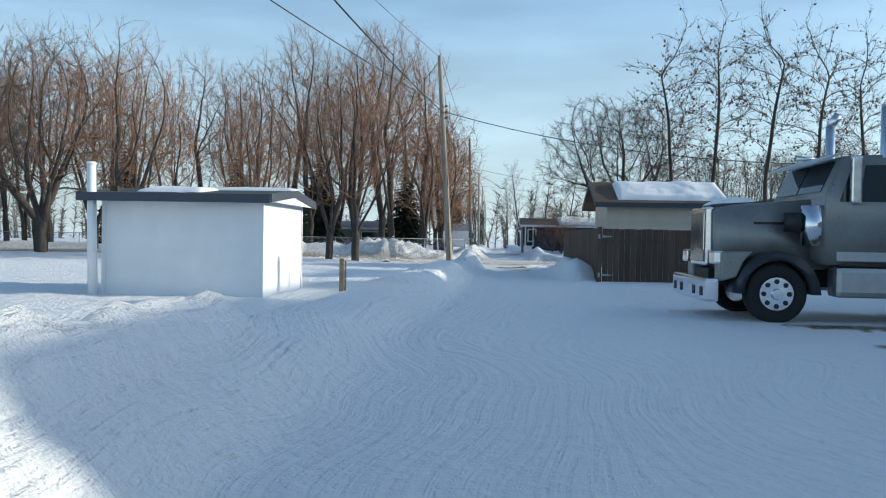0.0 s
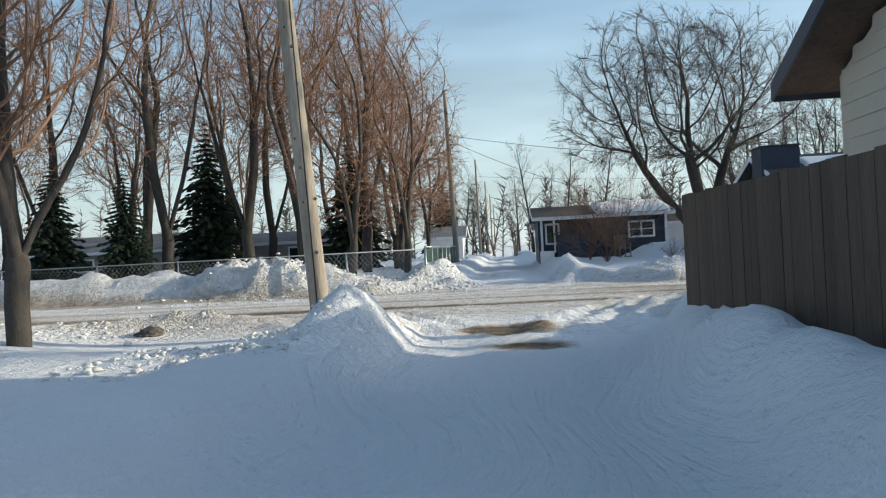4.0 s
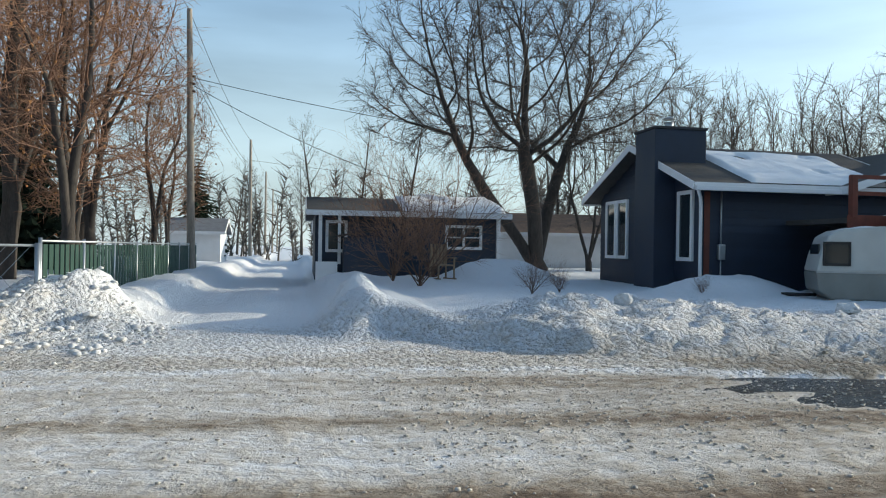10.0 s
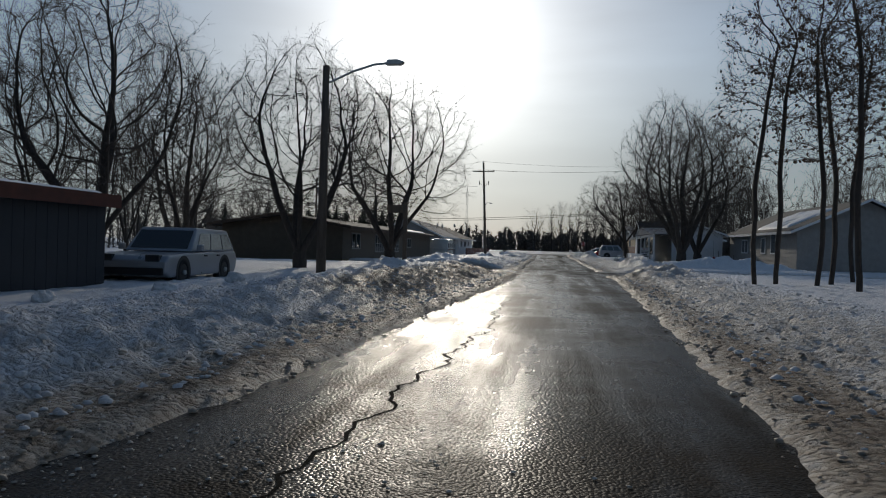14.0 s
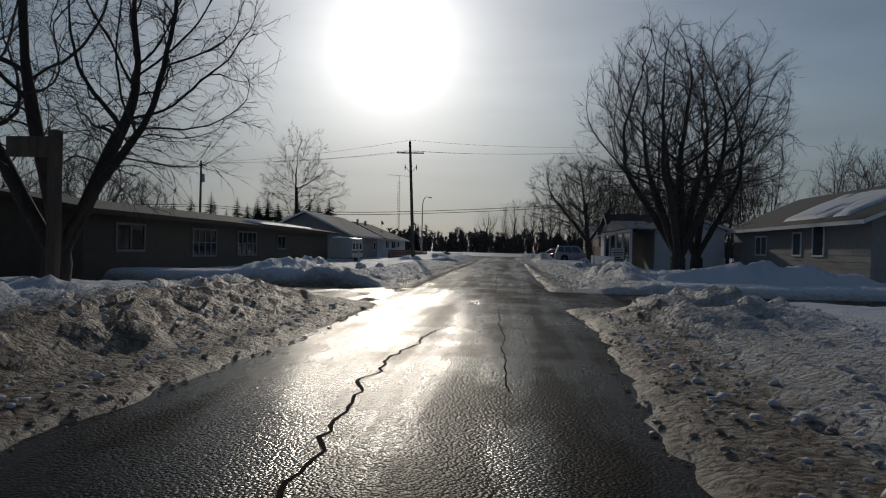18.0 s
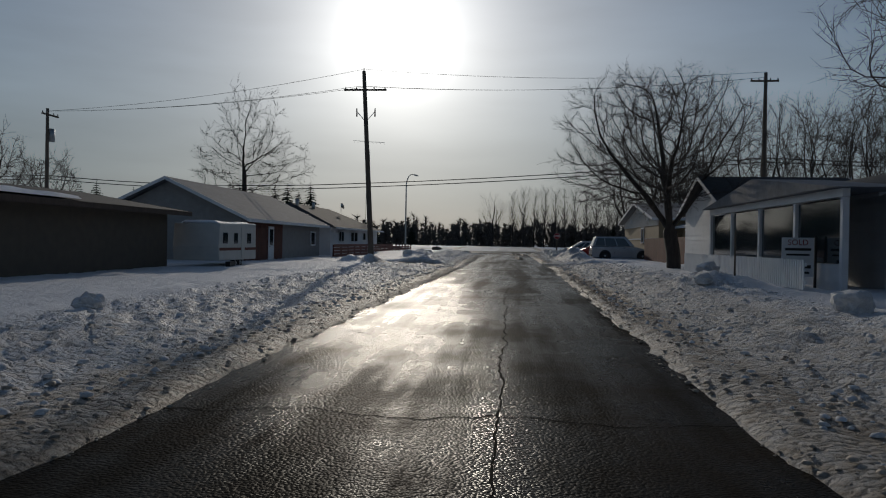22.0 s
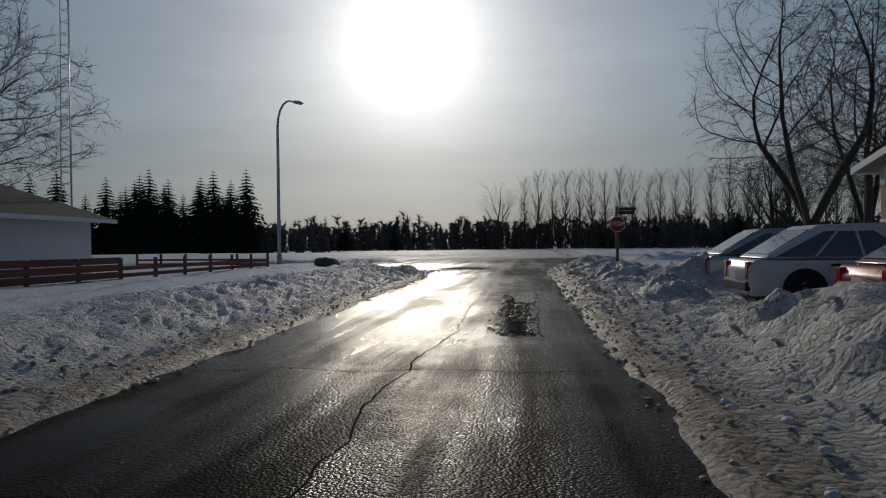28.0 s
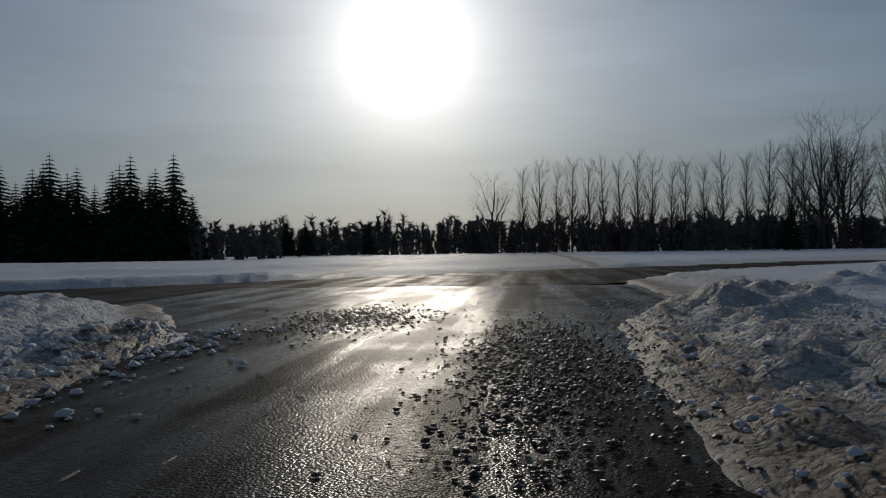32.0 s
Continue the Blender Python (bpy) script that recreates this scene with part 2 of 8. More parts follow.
def asphalt_material(name, wet=0.2, tone=0.05, dirt=0.35, gloss=0.09, relief=0.008):
    """Worn, damp asphalt: coarse dark aggregate, wet film in broken streaks along the wheel paths, brown road salt dirt."""
    m = bpy.data.materials.new(name)
    m.use_nodes = True
    n, l = m.node_tree.nodes, m.node_tree.links
    b = n["Principled BSDF"]
    tc = n.new("ShaderNodeTexCoord")
    mp = n.new("ShaderNodeMapping")
    mp.inputs["Scale"].default_value = (0.07, 0.95, 1)
    l.new(tc.outputs["Object"], mp.inputs["Vector"])
    streak, spot, grit, pit = (n.new("ShaderNodeTexNoise") for _ in range(4))
    streak.inputs["Scale"].default_value, streak.inputs["Detail"].default_value = 1.1, 6
    streak.inputs["Roughness"].default_value = 0.6
    spot.inputs["Scale"].default_value, spot.inputs["Detail"].default_value = 0.45, 8
    spot.inputs["Roughness"].default_value = 0.62
    grit.inputs["Scale"].default_value, grit.inputs["Detail"].default_value = 42.0, 3
    pit.inputs["Scale"].default_value, pit.inputs["Detail"].default_value = 11.0, 3
    l.new(mp.outputs[0], streak.inputs["Vector"])
    for node in (spot, grit, pit):
        l.new(tc.outputs["Object"], node.inputs["Vector"])

    def ranged(src, a, b_, c, d, smooth=False):
        node = n.new("ShaderNodeMapRange")
        if smooth:
            node.interpolation_type = "SMOOTHSTEP"
        for key, val in (("From Min", a), ("From Max", b_), ("To Min", c), ("To Max", d)):
            node.inputs[key].default_value = val
        l.new(src, node.inputs["Value"])
        return node.outputs[0]

    def maths(op, x, y):
        node = n.new("ShaderNodeMath")
        node.operation = op
        for i, v in enumerate((x, y)):
            if isinstance(v, (int, float)):
                node.inputs[i].default_value = v
            else:
                l.new(v, node.inputs[i])
        return node.outputs[0]

    ramp = n.new("ShaderNodeValToRGB")
    el = ramp.color_ramp.elements
    el[0].position, el[0].color = 0.35, (tone * 0.9, tone * 0.70, tone * 0.50, 1)
    el[1].position, el[1].color = 0.72, (tone * 2.0, tone * 1.68, tone * 1.25, 1)
    l.new(streak.outputs["Fac"], ramp.inputs["Fac"])
    mud = n.new("ShaderNodeMix")
    mud.data_type = "RGBA"
    mud.inputs[7].default_value = (0.12, 0.082, 0.05, 1)
    l.new(ranged(spot.outputs["Fac"], 0.45, 0.75, 0.0, dirt), mud.inputs[0])
    l.new(ramp.outputs["Color"], mud.inputs[6])
    # pale and dark stones of the aggregate
    stones = n.new("ShaderNodeMix")
    stones.data_type, stones.blend_type = "RGBA", "MULTIPLY"
    stones.inputs[0].default_value = 1.0
    l.new(mud.outputs[2], stones.inputs[6])
    l.new(ranged(grit.outputs["Fac"], 0.3, 0.7, 0.55, 1.6), stones.inputs[7])
    l.new(stones.outputs[2], b.inputs["Base Color"])
    # the damp film lies in broken streaks and patches
    film = maths("ADD", maths("MULTIPLY", streak.outputs["Fac"], 0.6), maths("MULTIPLY", spot.outputs["Fac"], 0.4))
    l.new(ranged(film, 0.36, 0.62, wet, wet + 0.24), b.inputs["Roughness"])
    along = n.new("ShaderNodeSeparateXYZ")
    l.new(tc.outputs["Object"], along.inputs[0])
    soaked = maths("ADD", maths("ADD", ranged(along.outputs["X"], 36, 54, 2.0, 0), ranged(along.outputs["X"], 108, 138, 0, 0.45)), 0.5)
    l.new(maths("MULTIPLY", ranged(film, 0.42, 0.56, gloss, gloss * 0.12, True), soaked), b.inputs["Specular IOR Level"])
    pebble = n.new("ShaderNodeTexVoronoi")
    pebble.inputs["Scale"].default_value = 40.0
    l.new(tc.outputs["Object"], pebble.inputs["Vector"])
    bp = n.new("ShaderNodeBump")
    bp.inputs["Strength"].default_value, bp.inputs["Distance"].default_value = 1.0, relief
    l.new(maths("SUBTRACT", maths("MULTIPLY", pit.outputs["Fac"], 0.5), pebble.outputs["Distance"]), bp.inputs["Height"])
    l.new(bp.outputs[0], b.inputs["Normal"])
    return m


def glass_material(name="window_glass", tint=(0.02, 0.03, 0.035)):
    if name in MATS:
        return MATS[name]
    m = bpy.data.materials.new(name)
    m.use_nodes = True
    b = m.node_tree.nodes["Principled BSDF"]
    b.inputs["Base Color"].default_value = (*tint, 1)
    b.inputs["Roughness"].default_value = 0.06
    b.inputs["Specular IOR Level"].default_value = 0.8
    MATS[name] = m
    return m


SNOW = snow_material()
ASPHALT = asphalt_material("wet_asphalt", 0.17, 0.018, 0.4, 0.05, 0.0065)
ASPHALT_DRY = asphalt_material("highway_asphalt", 0.4, 0.026, 0.5, 0.03)
ASPHALT_PATCH = asphalt_material("patched_asphalt", 0.22, 0.014, 0.2, 0.04, 0.008)
CRACK = material("crack_filler", (0.010, 0.009, 0.008), 0.95, bump=0.1, spec=0.02)
ROOF_SNOW = material("roof_snow", (0.86, 0.87, 0.89), 0.6, spread=0.03, grain=3, fine=25, bump=0.5, depth=0.06, spec=0.25)
CLOD = material("snow_clods", (0.70, 0.69, 0.68), 0.7, spread=0.14, grain=6, fine=40, bump=0.5, depth=0.03, spec=0.25)
CLOD_DIRTY = material("dirty_slush", (0.40, 0.34, 0.27), 0.6, spread=0.25, grain=4, fine=40, bump=0.5, depth=0.03, spec=0.25)
CLOD_TAN = material("packed_slush", (0.56, 0.51, 0.45), 0.6, spread=0.2, grain=4, fine=40, bump=0.5, depth=0.03, spec=0.25)
MUD = material("muddy_slush", (0.10, 0.075, 0.052), 0.45, spread=0.3, grain=4, fine=40, bump=0.5, depth=0.03, spec=0.35)
BARK = material("grey_bark", (0.055, 0.046, 0.040), 0.9, spread=0.3, grain=9, fine=45, bump=0.6, stretch=(1, 1, 0.25))
BARK_RED = material("russet_bark", (0.13, 0.075, 0.05), 0.85, spread=0.3, grain=9, fine=45, bump=0.5, stretch=(1, 1, 0.25))
TWIG = material("grey_twigs", (0.070, 0.060, 0.053), 0.85, spread=0.2, bump=0)
TWIG_RED = material("russet_twigs", (0.23, 0.125, 0.078), 0.8, spread=0.25, grain=1.0, bump=0)
DEADLEAF = material("dry_leaves", (0.30, 0.14, 0.05), 0.8, spread=0.3, grain=1.5, bump=0)
SEED = material("seed_clusters", (0.10, 0.065, 0.04), 0.85, spread=0.3, bump=0)
NEEDLE = material("spruce_needles", (0.028, 0.040, 0.028), 0.95, spread=0.35, grain=2, fine=30, bump=0.3, spec=0.02)
POLE = material("weathered_pole", (0.34, 0.29, 0.235), 0.9, spread=0.22, grain=7, fine=50, bump=0.7, depth=0.03, stretch=(1, 1, 0.12))
POLE_DARK = material("dark_pole", (0.14, 0.11, 0.085), 0.9, spread=0.25, grain=7, fine=50, bump=0.6, depth=0.02, stretch=(1, 1, 0.12))
METAL_G = material("galvanised_metal", (0.42, 0.44, 0.45), 0.4, 0.8, spread=0.08, bump=0.05)
CABLE = material("black_cable", (0.02, 0.02, 0.02), 0.6, spread=0.1, bump=0)
CERAMIC = material("insulator", (0.10, 0.06, 0.045), 0.3, spread=0.1, bump=0)
WHITE = material("white_paint", (0.78, 0.79, 0.80), 0.55, spread=0.04, grain=2, fine=40, bump=0.08)
WHITE_SIDING = material("white_siding", (0.74, 0.75, 0.76), 0.6, spread=0.05, grain=2, fine=40, bump=0.1, per_object=0.03)
CREAM_SIDING = material("cream_siding", (0.56, 0.52, 0.44), 0.65, spread=0.06, grain=2, fine=40, bump=0.1, per_object=0.04)
TAN_WALL = material("tan_wall", (0.36, 0.27, 0.165), 0.75, spread=0.1, grain=2, fine=30, bump=0.15, per_object=0.04)
NAVY = material("navy_siding", (0.016, 0.026, 0.048), 0.6, spread=0.14, grain=2, fine=40, bump=0.12, per_object=0.1)
DARKGREY = material("charcoal_panel", (0.035, 0.036, 0.042), 0.7, spread=0.15, grain=2, bump=0.12)
BROWN_FENCE = material("brown_fence", (0.085, 0.058, 0.042), 0.8, spread=0.25, grain=5, fine=50, bump=0.4, stretch=(1, 1, 0.12), per_object=0.2)
RED_WOOD = material("red_stained_wood", (0.15, 0.042, 0.026), 0.7, spread=0.2, grain=5, fine=50, bump=0.3, per_object=0.15)
RED_WALL = material("red_brown_cladding", (0.13, 0.042, 0.025), 0.75, spread=0.2, grain=4, bump=0.2, per_object=0.12)
SHINGLE = material("dark_shingles", (0.055, 0.052, 0.050), 0.9, spread=0.2, grain=3, fine=25, bump=0.5, depth=0.02)
SHINGLE_BR = material("brown_shingles", (0.10, 0.066, 0.05), 0.9, spread=0.25, grain=3, fine=25, bump=0.5, depth=0.02)
SHINGLE_GR = material("green_shingles", (0.045, 0.060, 0.055), 0.85, spread=0.25, grain=3, fine=25, bump=0.5, depth=0.02)
SHINGLE_LT = material("grey_shingles", (0.20, 0.205, 0.215), 0.9, spread=0.15, grain=3, fine=25, bump=0.4, depth=0.02)
GREY_WALL = material("grey_stucco", (0.30, 0.29, 0.275), 0.8, spread=0.1, grain=3, fine=40, bump=0.2)
BEIGE_WALL = material("brown_stucco", (0.13, 0.105, 0.078), 0.8, spread=0.12, grain=3, fine=40, bump=0.2)
FASCIA_BLUE = material("blue_grey_fascia", (0.045, 0.055, 0.075), 0.5, spread=0.1, bump=0.05)
CHROME = material("chrome", (0.75, 0.76, 0.78), 0.12, 1.0, spread=0.05, bump=0.03)
TRUCK_PAINT = material("truck_paint", (0.23, 0.235, 0.23), 0.32, 0.3, spread=0.1, grain=1.5, fine=30, bump=0.03)
FENDER = material("dark_fender", (0.032, 0.036, 0.042), 0.35, 0.1, spread=0.12, grain=2, bump=0.03)
RUBBER = material("tyre_rubber", (0.016, 0.016, 0.017), 0.85, spread=0.2, bump=0.15)
BLACK = material("black_plastic", (0.012, 0.012, 0.013), 0.5, spread=0.1, bump=0.05)
SILVER = material("silver_paint", (0.36, 0.38, 0.41), 0.32, 0.5, spread=0.06, grain=2, bump=0.02)
PEARL = material("pearl_white_paint", (0.66, 0.66, 0.65), 0.3, 0.1, spread=0.05, grain=2, bump=0.02)
RED_PAINT = material("red_car_paint", (0.33, 0.02, 0.02), 0.3, 0.1, spread=0.08, bump=0.02)
REDLIGHT = material("red_lens", (0.45, 0.015, 0.015), 0.15, spread=0.05, bump=0)
CV_WHITE = material("caravan_white", (0.55, 0.55, 0.52), 0.4, spread=0.06, grain=2, bump=0.04)
CV_GREY = material("caravan_grey", (0.24, 0.24, 0.22), 0.5, spread=0.1, grain=2, bump=0.04)
SIGN_RED = material("stop_red", (0.26, 0.014, 0.02), 0.45, spread=0.06, bump=0)
RUST = material("rusty_iron", (0.11, 0.05, 0.03), 0.85, spread=0.35, grain=8, bump=0.3)
HYDRANT = material("hydrant_paint", (0.25, 0.035, 0.025), 0.5, spread=0.15, bump=0.05)
GREEN_MESH = material("green_privacy_mesh", (0.016, 0.055, 0.04), 0.7, spread=0.15, bump=0.05)
ROCK = material("dark_rock", (0.10, 0.085, 0.075), 0.9, spread=0.3, grain=4, bump=0.6, depth=0.05)
DRYWOOD = material("dry_wood", (0.28, 0.20, 0.13), 0.85, spread=0.25, grain=6, bump=0.4, stretch=(1, 1, 0.2))
# colour raised to stand in for haze over the distance
FARWOOD = material("far_woods", (0.12, 0.108, 0.096), 0.95, spread=0.25, grain=0.5, bump=0)
GLASS = glass_material()


# ---- mesh helpers ----
def thing(name, x, y, z=0.0, rz=0.0, label="", category="", group="", kind=""):
    ob = new(name)
    ob.matrix_world = pose(x, y, z, 0, 0, rz)
    ob.empty_display_size = 0.2
    return tagged(ob, label, category, group, kind)


def part(name, bm, mat, parent=None, label="", smooth=False):
    me = bpy.data.meshes.new(name)
    bm.to_mesh(me)
    bm.free()
    if smooth:
        for p in me.polygons:
            p.use_smooth = True
    me.materials.append(mat)
    ob = new(name, me)
    if parent is not None:
        ob.parent = parent
    return tagged(ob, label)


def add_box(bm, x0, y0, z0, x1, y1, z1, bevel=0.0):
    r = bmesh.ops.create_cube(bm, size=1.0)
    vs = r["verts"]
    for v in vs:
        v.co = Vector((x0 + (v.co.x + 0.5) * (x1 - x0), y0 + (v.co.y + 0.5) * (y1 - y0), z0 + (v.co.z + 0.5) * (z1 - z0)))
    if bevel:
        es = list({ed for v in vs for ed in v.link_edges})
        bmesh.ops.bevel(bm, geom=es, offset=bevel, segments=2, affect="EDGES", profile=0.6)
    return vs


def box(name, mat, parent, x0, y0, z0, x1, y1, z1, bevel=0.0, label=""):
    bm = bmesh.new()
    add_box(bm, x0, y0, z0, x1, y1, z1, bevel)
    return part(name, bm, mat, parent, label)


def add_prism(bm, outline, axis, a, b):
    """Extrude a closed outline of (u, v) pairs along an axis from a to b: 'x': (y, z), 'y': (x, z), 'z': (x, y)."""
    def at(u, v, w):
        return {"x": (w, u, v), "y": (u, w, v), "z": (u, v, w)}[axis]
    lo = [bm.verts.new(at(u, v, a)) for u, v in outline]
    hi = [bm.verts.new(at(u, v, b)) for u, v in outline]
    k = len(outline)
    fs = [bm.faces.new(lo), bm.faces.new(hi)]
    for i in range(k):
        fs.append(bm.faces.new((lo[i], lo[(i + 1) % k], hi[(i + 1) % k], hi[i])))
    bmesh.ops.recalc_face_normals(bm, faces=fs)
    return lo + hi


def prism(name, mat, parent, outline, axis, a, b, bevel=0.0, label="", smooth=False):
    bm = bmesh.new()
    add_prism(bm, outline, axis, a, b)
    if bevel:
        bmesh.ops.bevel(bm, geom=bm.edges[:], offset=bevel, segments=2, affect="EDGES", profile=0.6)
    return part(name, bm, mat, parent, label, smooth)


def add_cyl(bm, p0, p1, r0, r1=None, sides=12):
    p0, p1 = Vector(p0), Vector(p1)
    r1 = r0 if r1 is None else r1
    d = p1 - p0
    r = bmesh.ops.create_cone(bm, cap_ends=True, cap_tris=False, segments=sides, radius1=r0, radius2=r1, depth=d.length)
    m = Matrix.Translation((p0 + p1) / 2) @ d.to_track_quat("Z", "Y").to_matrix().to_4x4()
    bmesh.ops.transform(bm, matrix=m, verts=r["verts"])
    return r["verts"]


def cyl(name, mat, parent, p0, p1, r0, r1=None, sides=12, label=""):
    bm = bmesh.new()
    add_cyl(bm, p0, p1, r0, r1, sides)
    ob = part(name, bm, mat, parent, label)
    for p in ob.data.polygons:
        p.use_smooth = len(p.vertices) == 4
    return ob


def mesh_object(name, verts, faces, mat, parent=None, smooth=True, label=""):
    me = bpy.data.meshes.new(name)
    me.from_pydata(verts, [], faces)
    me.polygons.foreach_set("use_smooth", [smooth] * len(me.polygons))
    me.materials.append(mat)
    ob = new(name, me)
    if parent is not None:
        ob.parent = parent
    return tagged(ob, label)


def add_tube(verts, faces, pts, radii, sides):
    base = len(verts)
    ref = Vector((0.31, 0.87, 0.38))
    for i, p in enumerate(pts):
        d = (pts[min(i + 1, len(pts) - 1)] - pts[max(i - 1, 0)]).normalized()
        u = d.cross(ref)
        u = u.normalized() if u.length > 1e-4 else Vector((1, 0, 0))
        w = d.cross(u)
        for s in range(sides):
            a = 2 * math.pi * s / sides
            verts.append(p + (u * math.cos(a) + w * math.sin(a)) * radii[i])
    for i in range(len(pts) - 1):
        for s in range(sides):
            a, b = base + i * sides + s, base + i * sides + (s + 1) % sides
            faces.append((a, b, b + sides, a + sides))


def cable(name, a, b, sag, parent=None, r=0.012, label="", category=""):
    a, b = Vector(a), Vector(b)
    pts = [a.lerp(b, t / 12) - Vector((0, 0, sag * 4 * (t / 12) * (1 - t / 12))) for t in range(13)]
    v, f = [], []
    add_tube(v, f, pts, [r] * 13, 5)
    ob = mesh_object(name, v, f, CABLE, parent)
    return tagged(ob, label, category)

# ---- ground ----
def vnoise(x, y, seed=0):
    """Smooth lattice noise, 0 to 1."""
    xi, yi = np.floor(x).astype(np.int64), np.floor(y).astype(np.int64)
    xf, yf = x - xi, y - yi
    u, v = xf * xf * (3 - 2 * xf), yf * yf * (3 - 2 * yf)

    def h(a, b):
        n = (a * 374761393 + b * 668265263 + seed * 1274126177) & 0x7FFFFFFF
        n = ((n ^ (n >> 13)) * 1274126177) & 0x7FFFFFFF
        return ((n ^ (n >> 16)) & 0xFFFF) / 65535.0

    return (h(xi, yi) * (1 - u) + h(xi + 1, yi) * u) * (1 - v) + (h(xi, yi + 1) * (1 - u) + h(xi + 1, yi + 1) * u) * v


def fbm(x, y, octaves=4, seed=0):
    s, a, t = 0.0, 1.0, 0.0
    for o in range(octaves):
        s = s + a * vnoise(x * 2.03**o + 17.3 * o, y * 2.03**o - 9.1 * o, seed + o)
        t += a
        a *= 0.55
    return s / t


def step(x, a, b):
    t = np.clip((x - a) / (b - a), 0, 1)
    return t * t * (3 - 2 * t)


ROAD_X = [-60, -20, 0, 14, 26, 40, 70, 100, 130, 142, 147, 152, 158]
ROAD_Y = [34.6, 34.3, 33.7, 31.9, 31.4, 30.75, 30.9, 30.7, 31.1, 31.25, 31.8, 32.4, 33.0]
HALF_X = [-60, -5, 8, 14, 40, 70, 95, 125, 142, 147, 152, 158]
HALF_W = [2.5, 2.6, 2.3, 2.25, 2.25, 2.4, 2.5, 2.55, 2.7, 3.2, 4.1, 7.0]


def alley_x(y):
    return np.interp(y, [-30, -5, 28, 40, 100, 200], [-3.5, -3.3, -2.3, -2.7, -3.3, -4.0])


def hill(x, y, cx, cy, rx, ry, h):
    d = np.sqrt(((x - cx) / rx) ** 2 + ((y - cy) / ry) ** 2)
    return h * (1 - step(d, 0.15, 1.0))


def highway_side(x, y):
    """Signed distance from the highway's middle line, positive on the far side."""
    return 0.766 * x + 0.643 * y - 153.0


def ground(x, y):
    """Height and dirt of the snow sheet."""
    rough = fbm(x * 1.7, y * 1.7, 4, 3)
    lumps = fbm(x * 3.4, y * 3.4, 3, 11)
    soft = fbm(x * 0.16, y * 0.16, 3, 21)
    yard = 0.22 + 0.16 * soft + 0.03 * lumps
    dirt = np.zeros_like(x)
    # street: plough bank outside, slush along the edge, bare middle
    rc, hw = np.interp(x, ROAD_X, ROAD_Y), np.interp(x, HALF_X, HALF_W)
    dy = y - rc
    d = np.abs(dy)
    edge = d - hw + 0.3 * (fbm(x * 0.55, y * 0.8, 3, 31) - 0.5) + 0.22 * (fbm(x * 2.4, y * 2.4, 2, 33) - 0.5)
    north = dy > 0
    bank_h = np.where(north, 0.20, 0.07) * (0.45 + 1.1 * fbm(x * 0.35, y * 0.2, 3, 41))
    bank_h = bank_h * np.where(north, 1 - 0.8 * step(x, 54, 58) * (1 - step(x, 94, 98)) - 0.6 * step(x, 3, 7) * (1 - step(x, 24, 30)) - 0.55 * step(x, 118, 126), 1.0)
    bank = bank_h * step(edge, 1.0, 2.2) * (1 - step(edge, 3.2, 5.2)) * (0.55 + 0.9 * rough)
    fine = fbm(x * 6.5, y * 6.5, 2, 15)
    bank += (np.where(north, 0.13, 0.08) * (lumps - 0.5) + 0.10 * (fine - 0.5)) * step(edge, 0.6, 1.6) * (1 - step(edge, 3.6, 5.0))
    bank += 0.17 * step(edge, 0.15, 0.7) * (1 - step(edge, 1.5, 3.0)) * step(x, 120, 130) * (1 - step(x, 150, 156)) * (0.1 + 1.2 * rough + 0.7 * (lumps - 0.4) + 0.5 * (fine - 0.5)) * ~north
    yard = yard * np.where(north, 1 - 0.55 * step(x, 56, 60) * (1 - step(x, 118, 124)), 1.0)
    flat = yard * np.where(north, step(edge, 0.9, 3.4), 0.75 * step(edge, 0.9, 5.5)) + bank
    slush = (0.05 * rough + 0.05 * lumps + 0.075 * fine + 0.0) * step(edge, -0.15, 0.35)
    street = np.where(edge < -0.25, -0.10, -0.10 + 0.10 * step(edge, -0.25, 0.1)) + slush + flat
    z = street
    broad = 1 + 0.35 * (1 - step(x, 38, 50))
    dirt = np.maximum(dirt, (0.60 + 0.25 * (vnoise(x * 0.12, dy * 2.2, 97) - 0.5)) * (1 - step(edge, 0.5 * broad, 1.8 * broad)) * step(edge, -0.6, 0.0))
    dirt = np.maximum(dirt, np.where(north, 0.22, 0.33) * (1 - step(edge, 2.4, 4.6)))
    wide = step(x, 18, 27) * (1 - step(x, 47, 50)) * north
    dirt = np.maximum(dirt, 0.68 * wide * (1 - step(edge + 0.8 * (rough - 0.5), 2.6, 3.8)) * step(edge, -0.6, 0.0))
    # dark wheel track through the slush on the south edge
    wheel_mark = np.exp(-((edge - 0.55) / 0.27) ** 4) * step(x, 72, 76) * (1 - step(x, 92, 97)) * ~north
    dirt = np.maximum(dirt, 1.0 * wheel_mark)
    z = z - 0.05 * wheel_mark
    # the west end of the street is packed tan slush with brown wheel tracks
    west = 1 - step(x + 0.6 * (y - 34) + 4.0 * (fbm(x * 0.5, y * 1.6, 4, 37) - 0.5) + 1.5 * (fine - 0.5), 2.5, 6.5)
    packed = 0.02 + 0.035 * (rough - 0.5) + 0.02 * lumps
    inside = (1 - step(edge, -0.2, 0.3)) * west
    z = np.where(inside > 0.02, np.maximum(z, packed * inside - 0.10 * (1 - inside)), z)
    track = 1.3 * np.exp(-((dy + 2.1 + 0.35 * (fbm(x * 0.4, y * 0.4, 3, 39) - 0.5)) / 0.98) ** 4) * (1 - 0.45 * step(x, 0, 3)) + 0.45 * np.exp(-((dy - 0.4) / 0.4) ** 2)
    streaks = vnoise(x * 0.25, dy * 2.6, 95) - 0.5
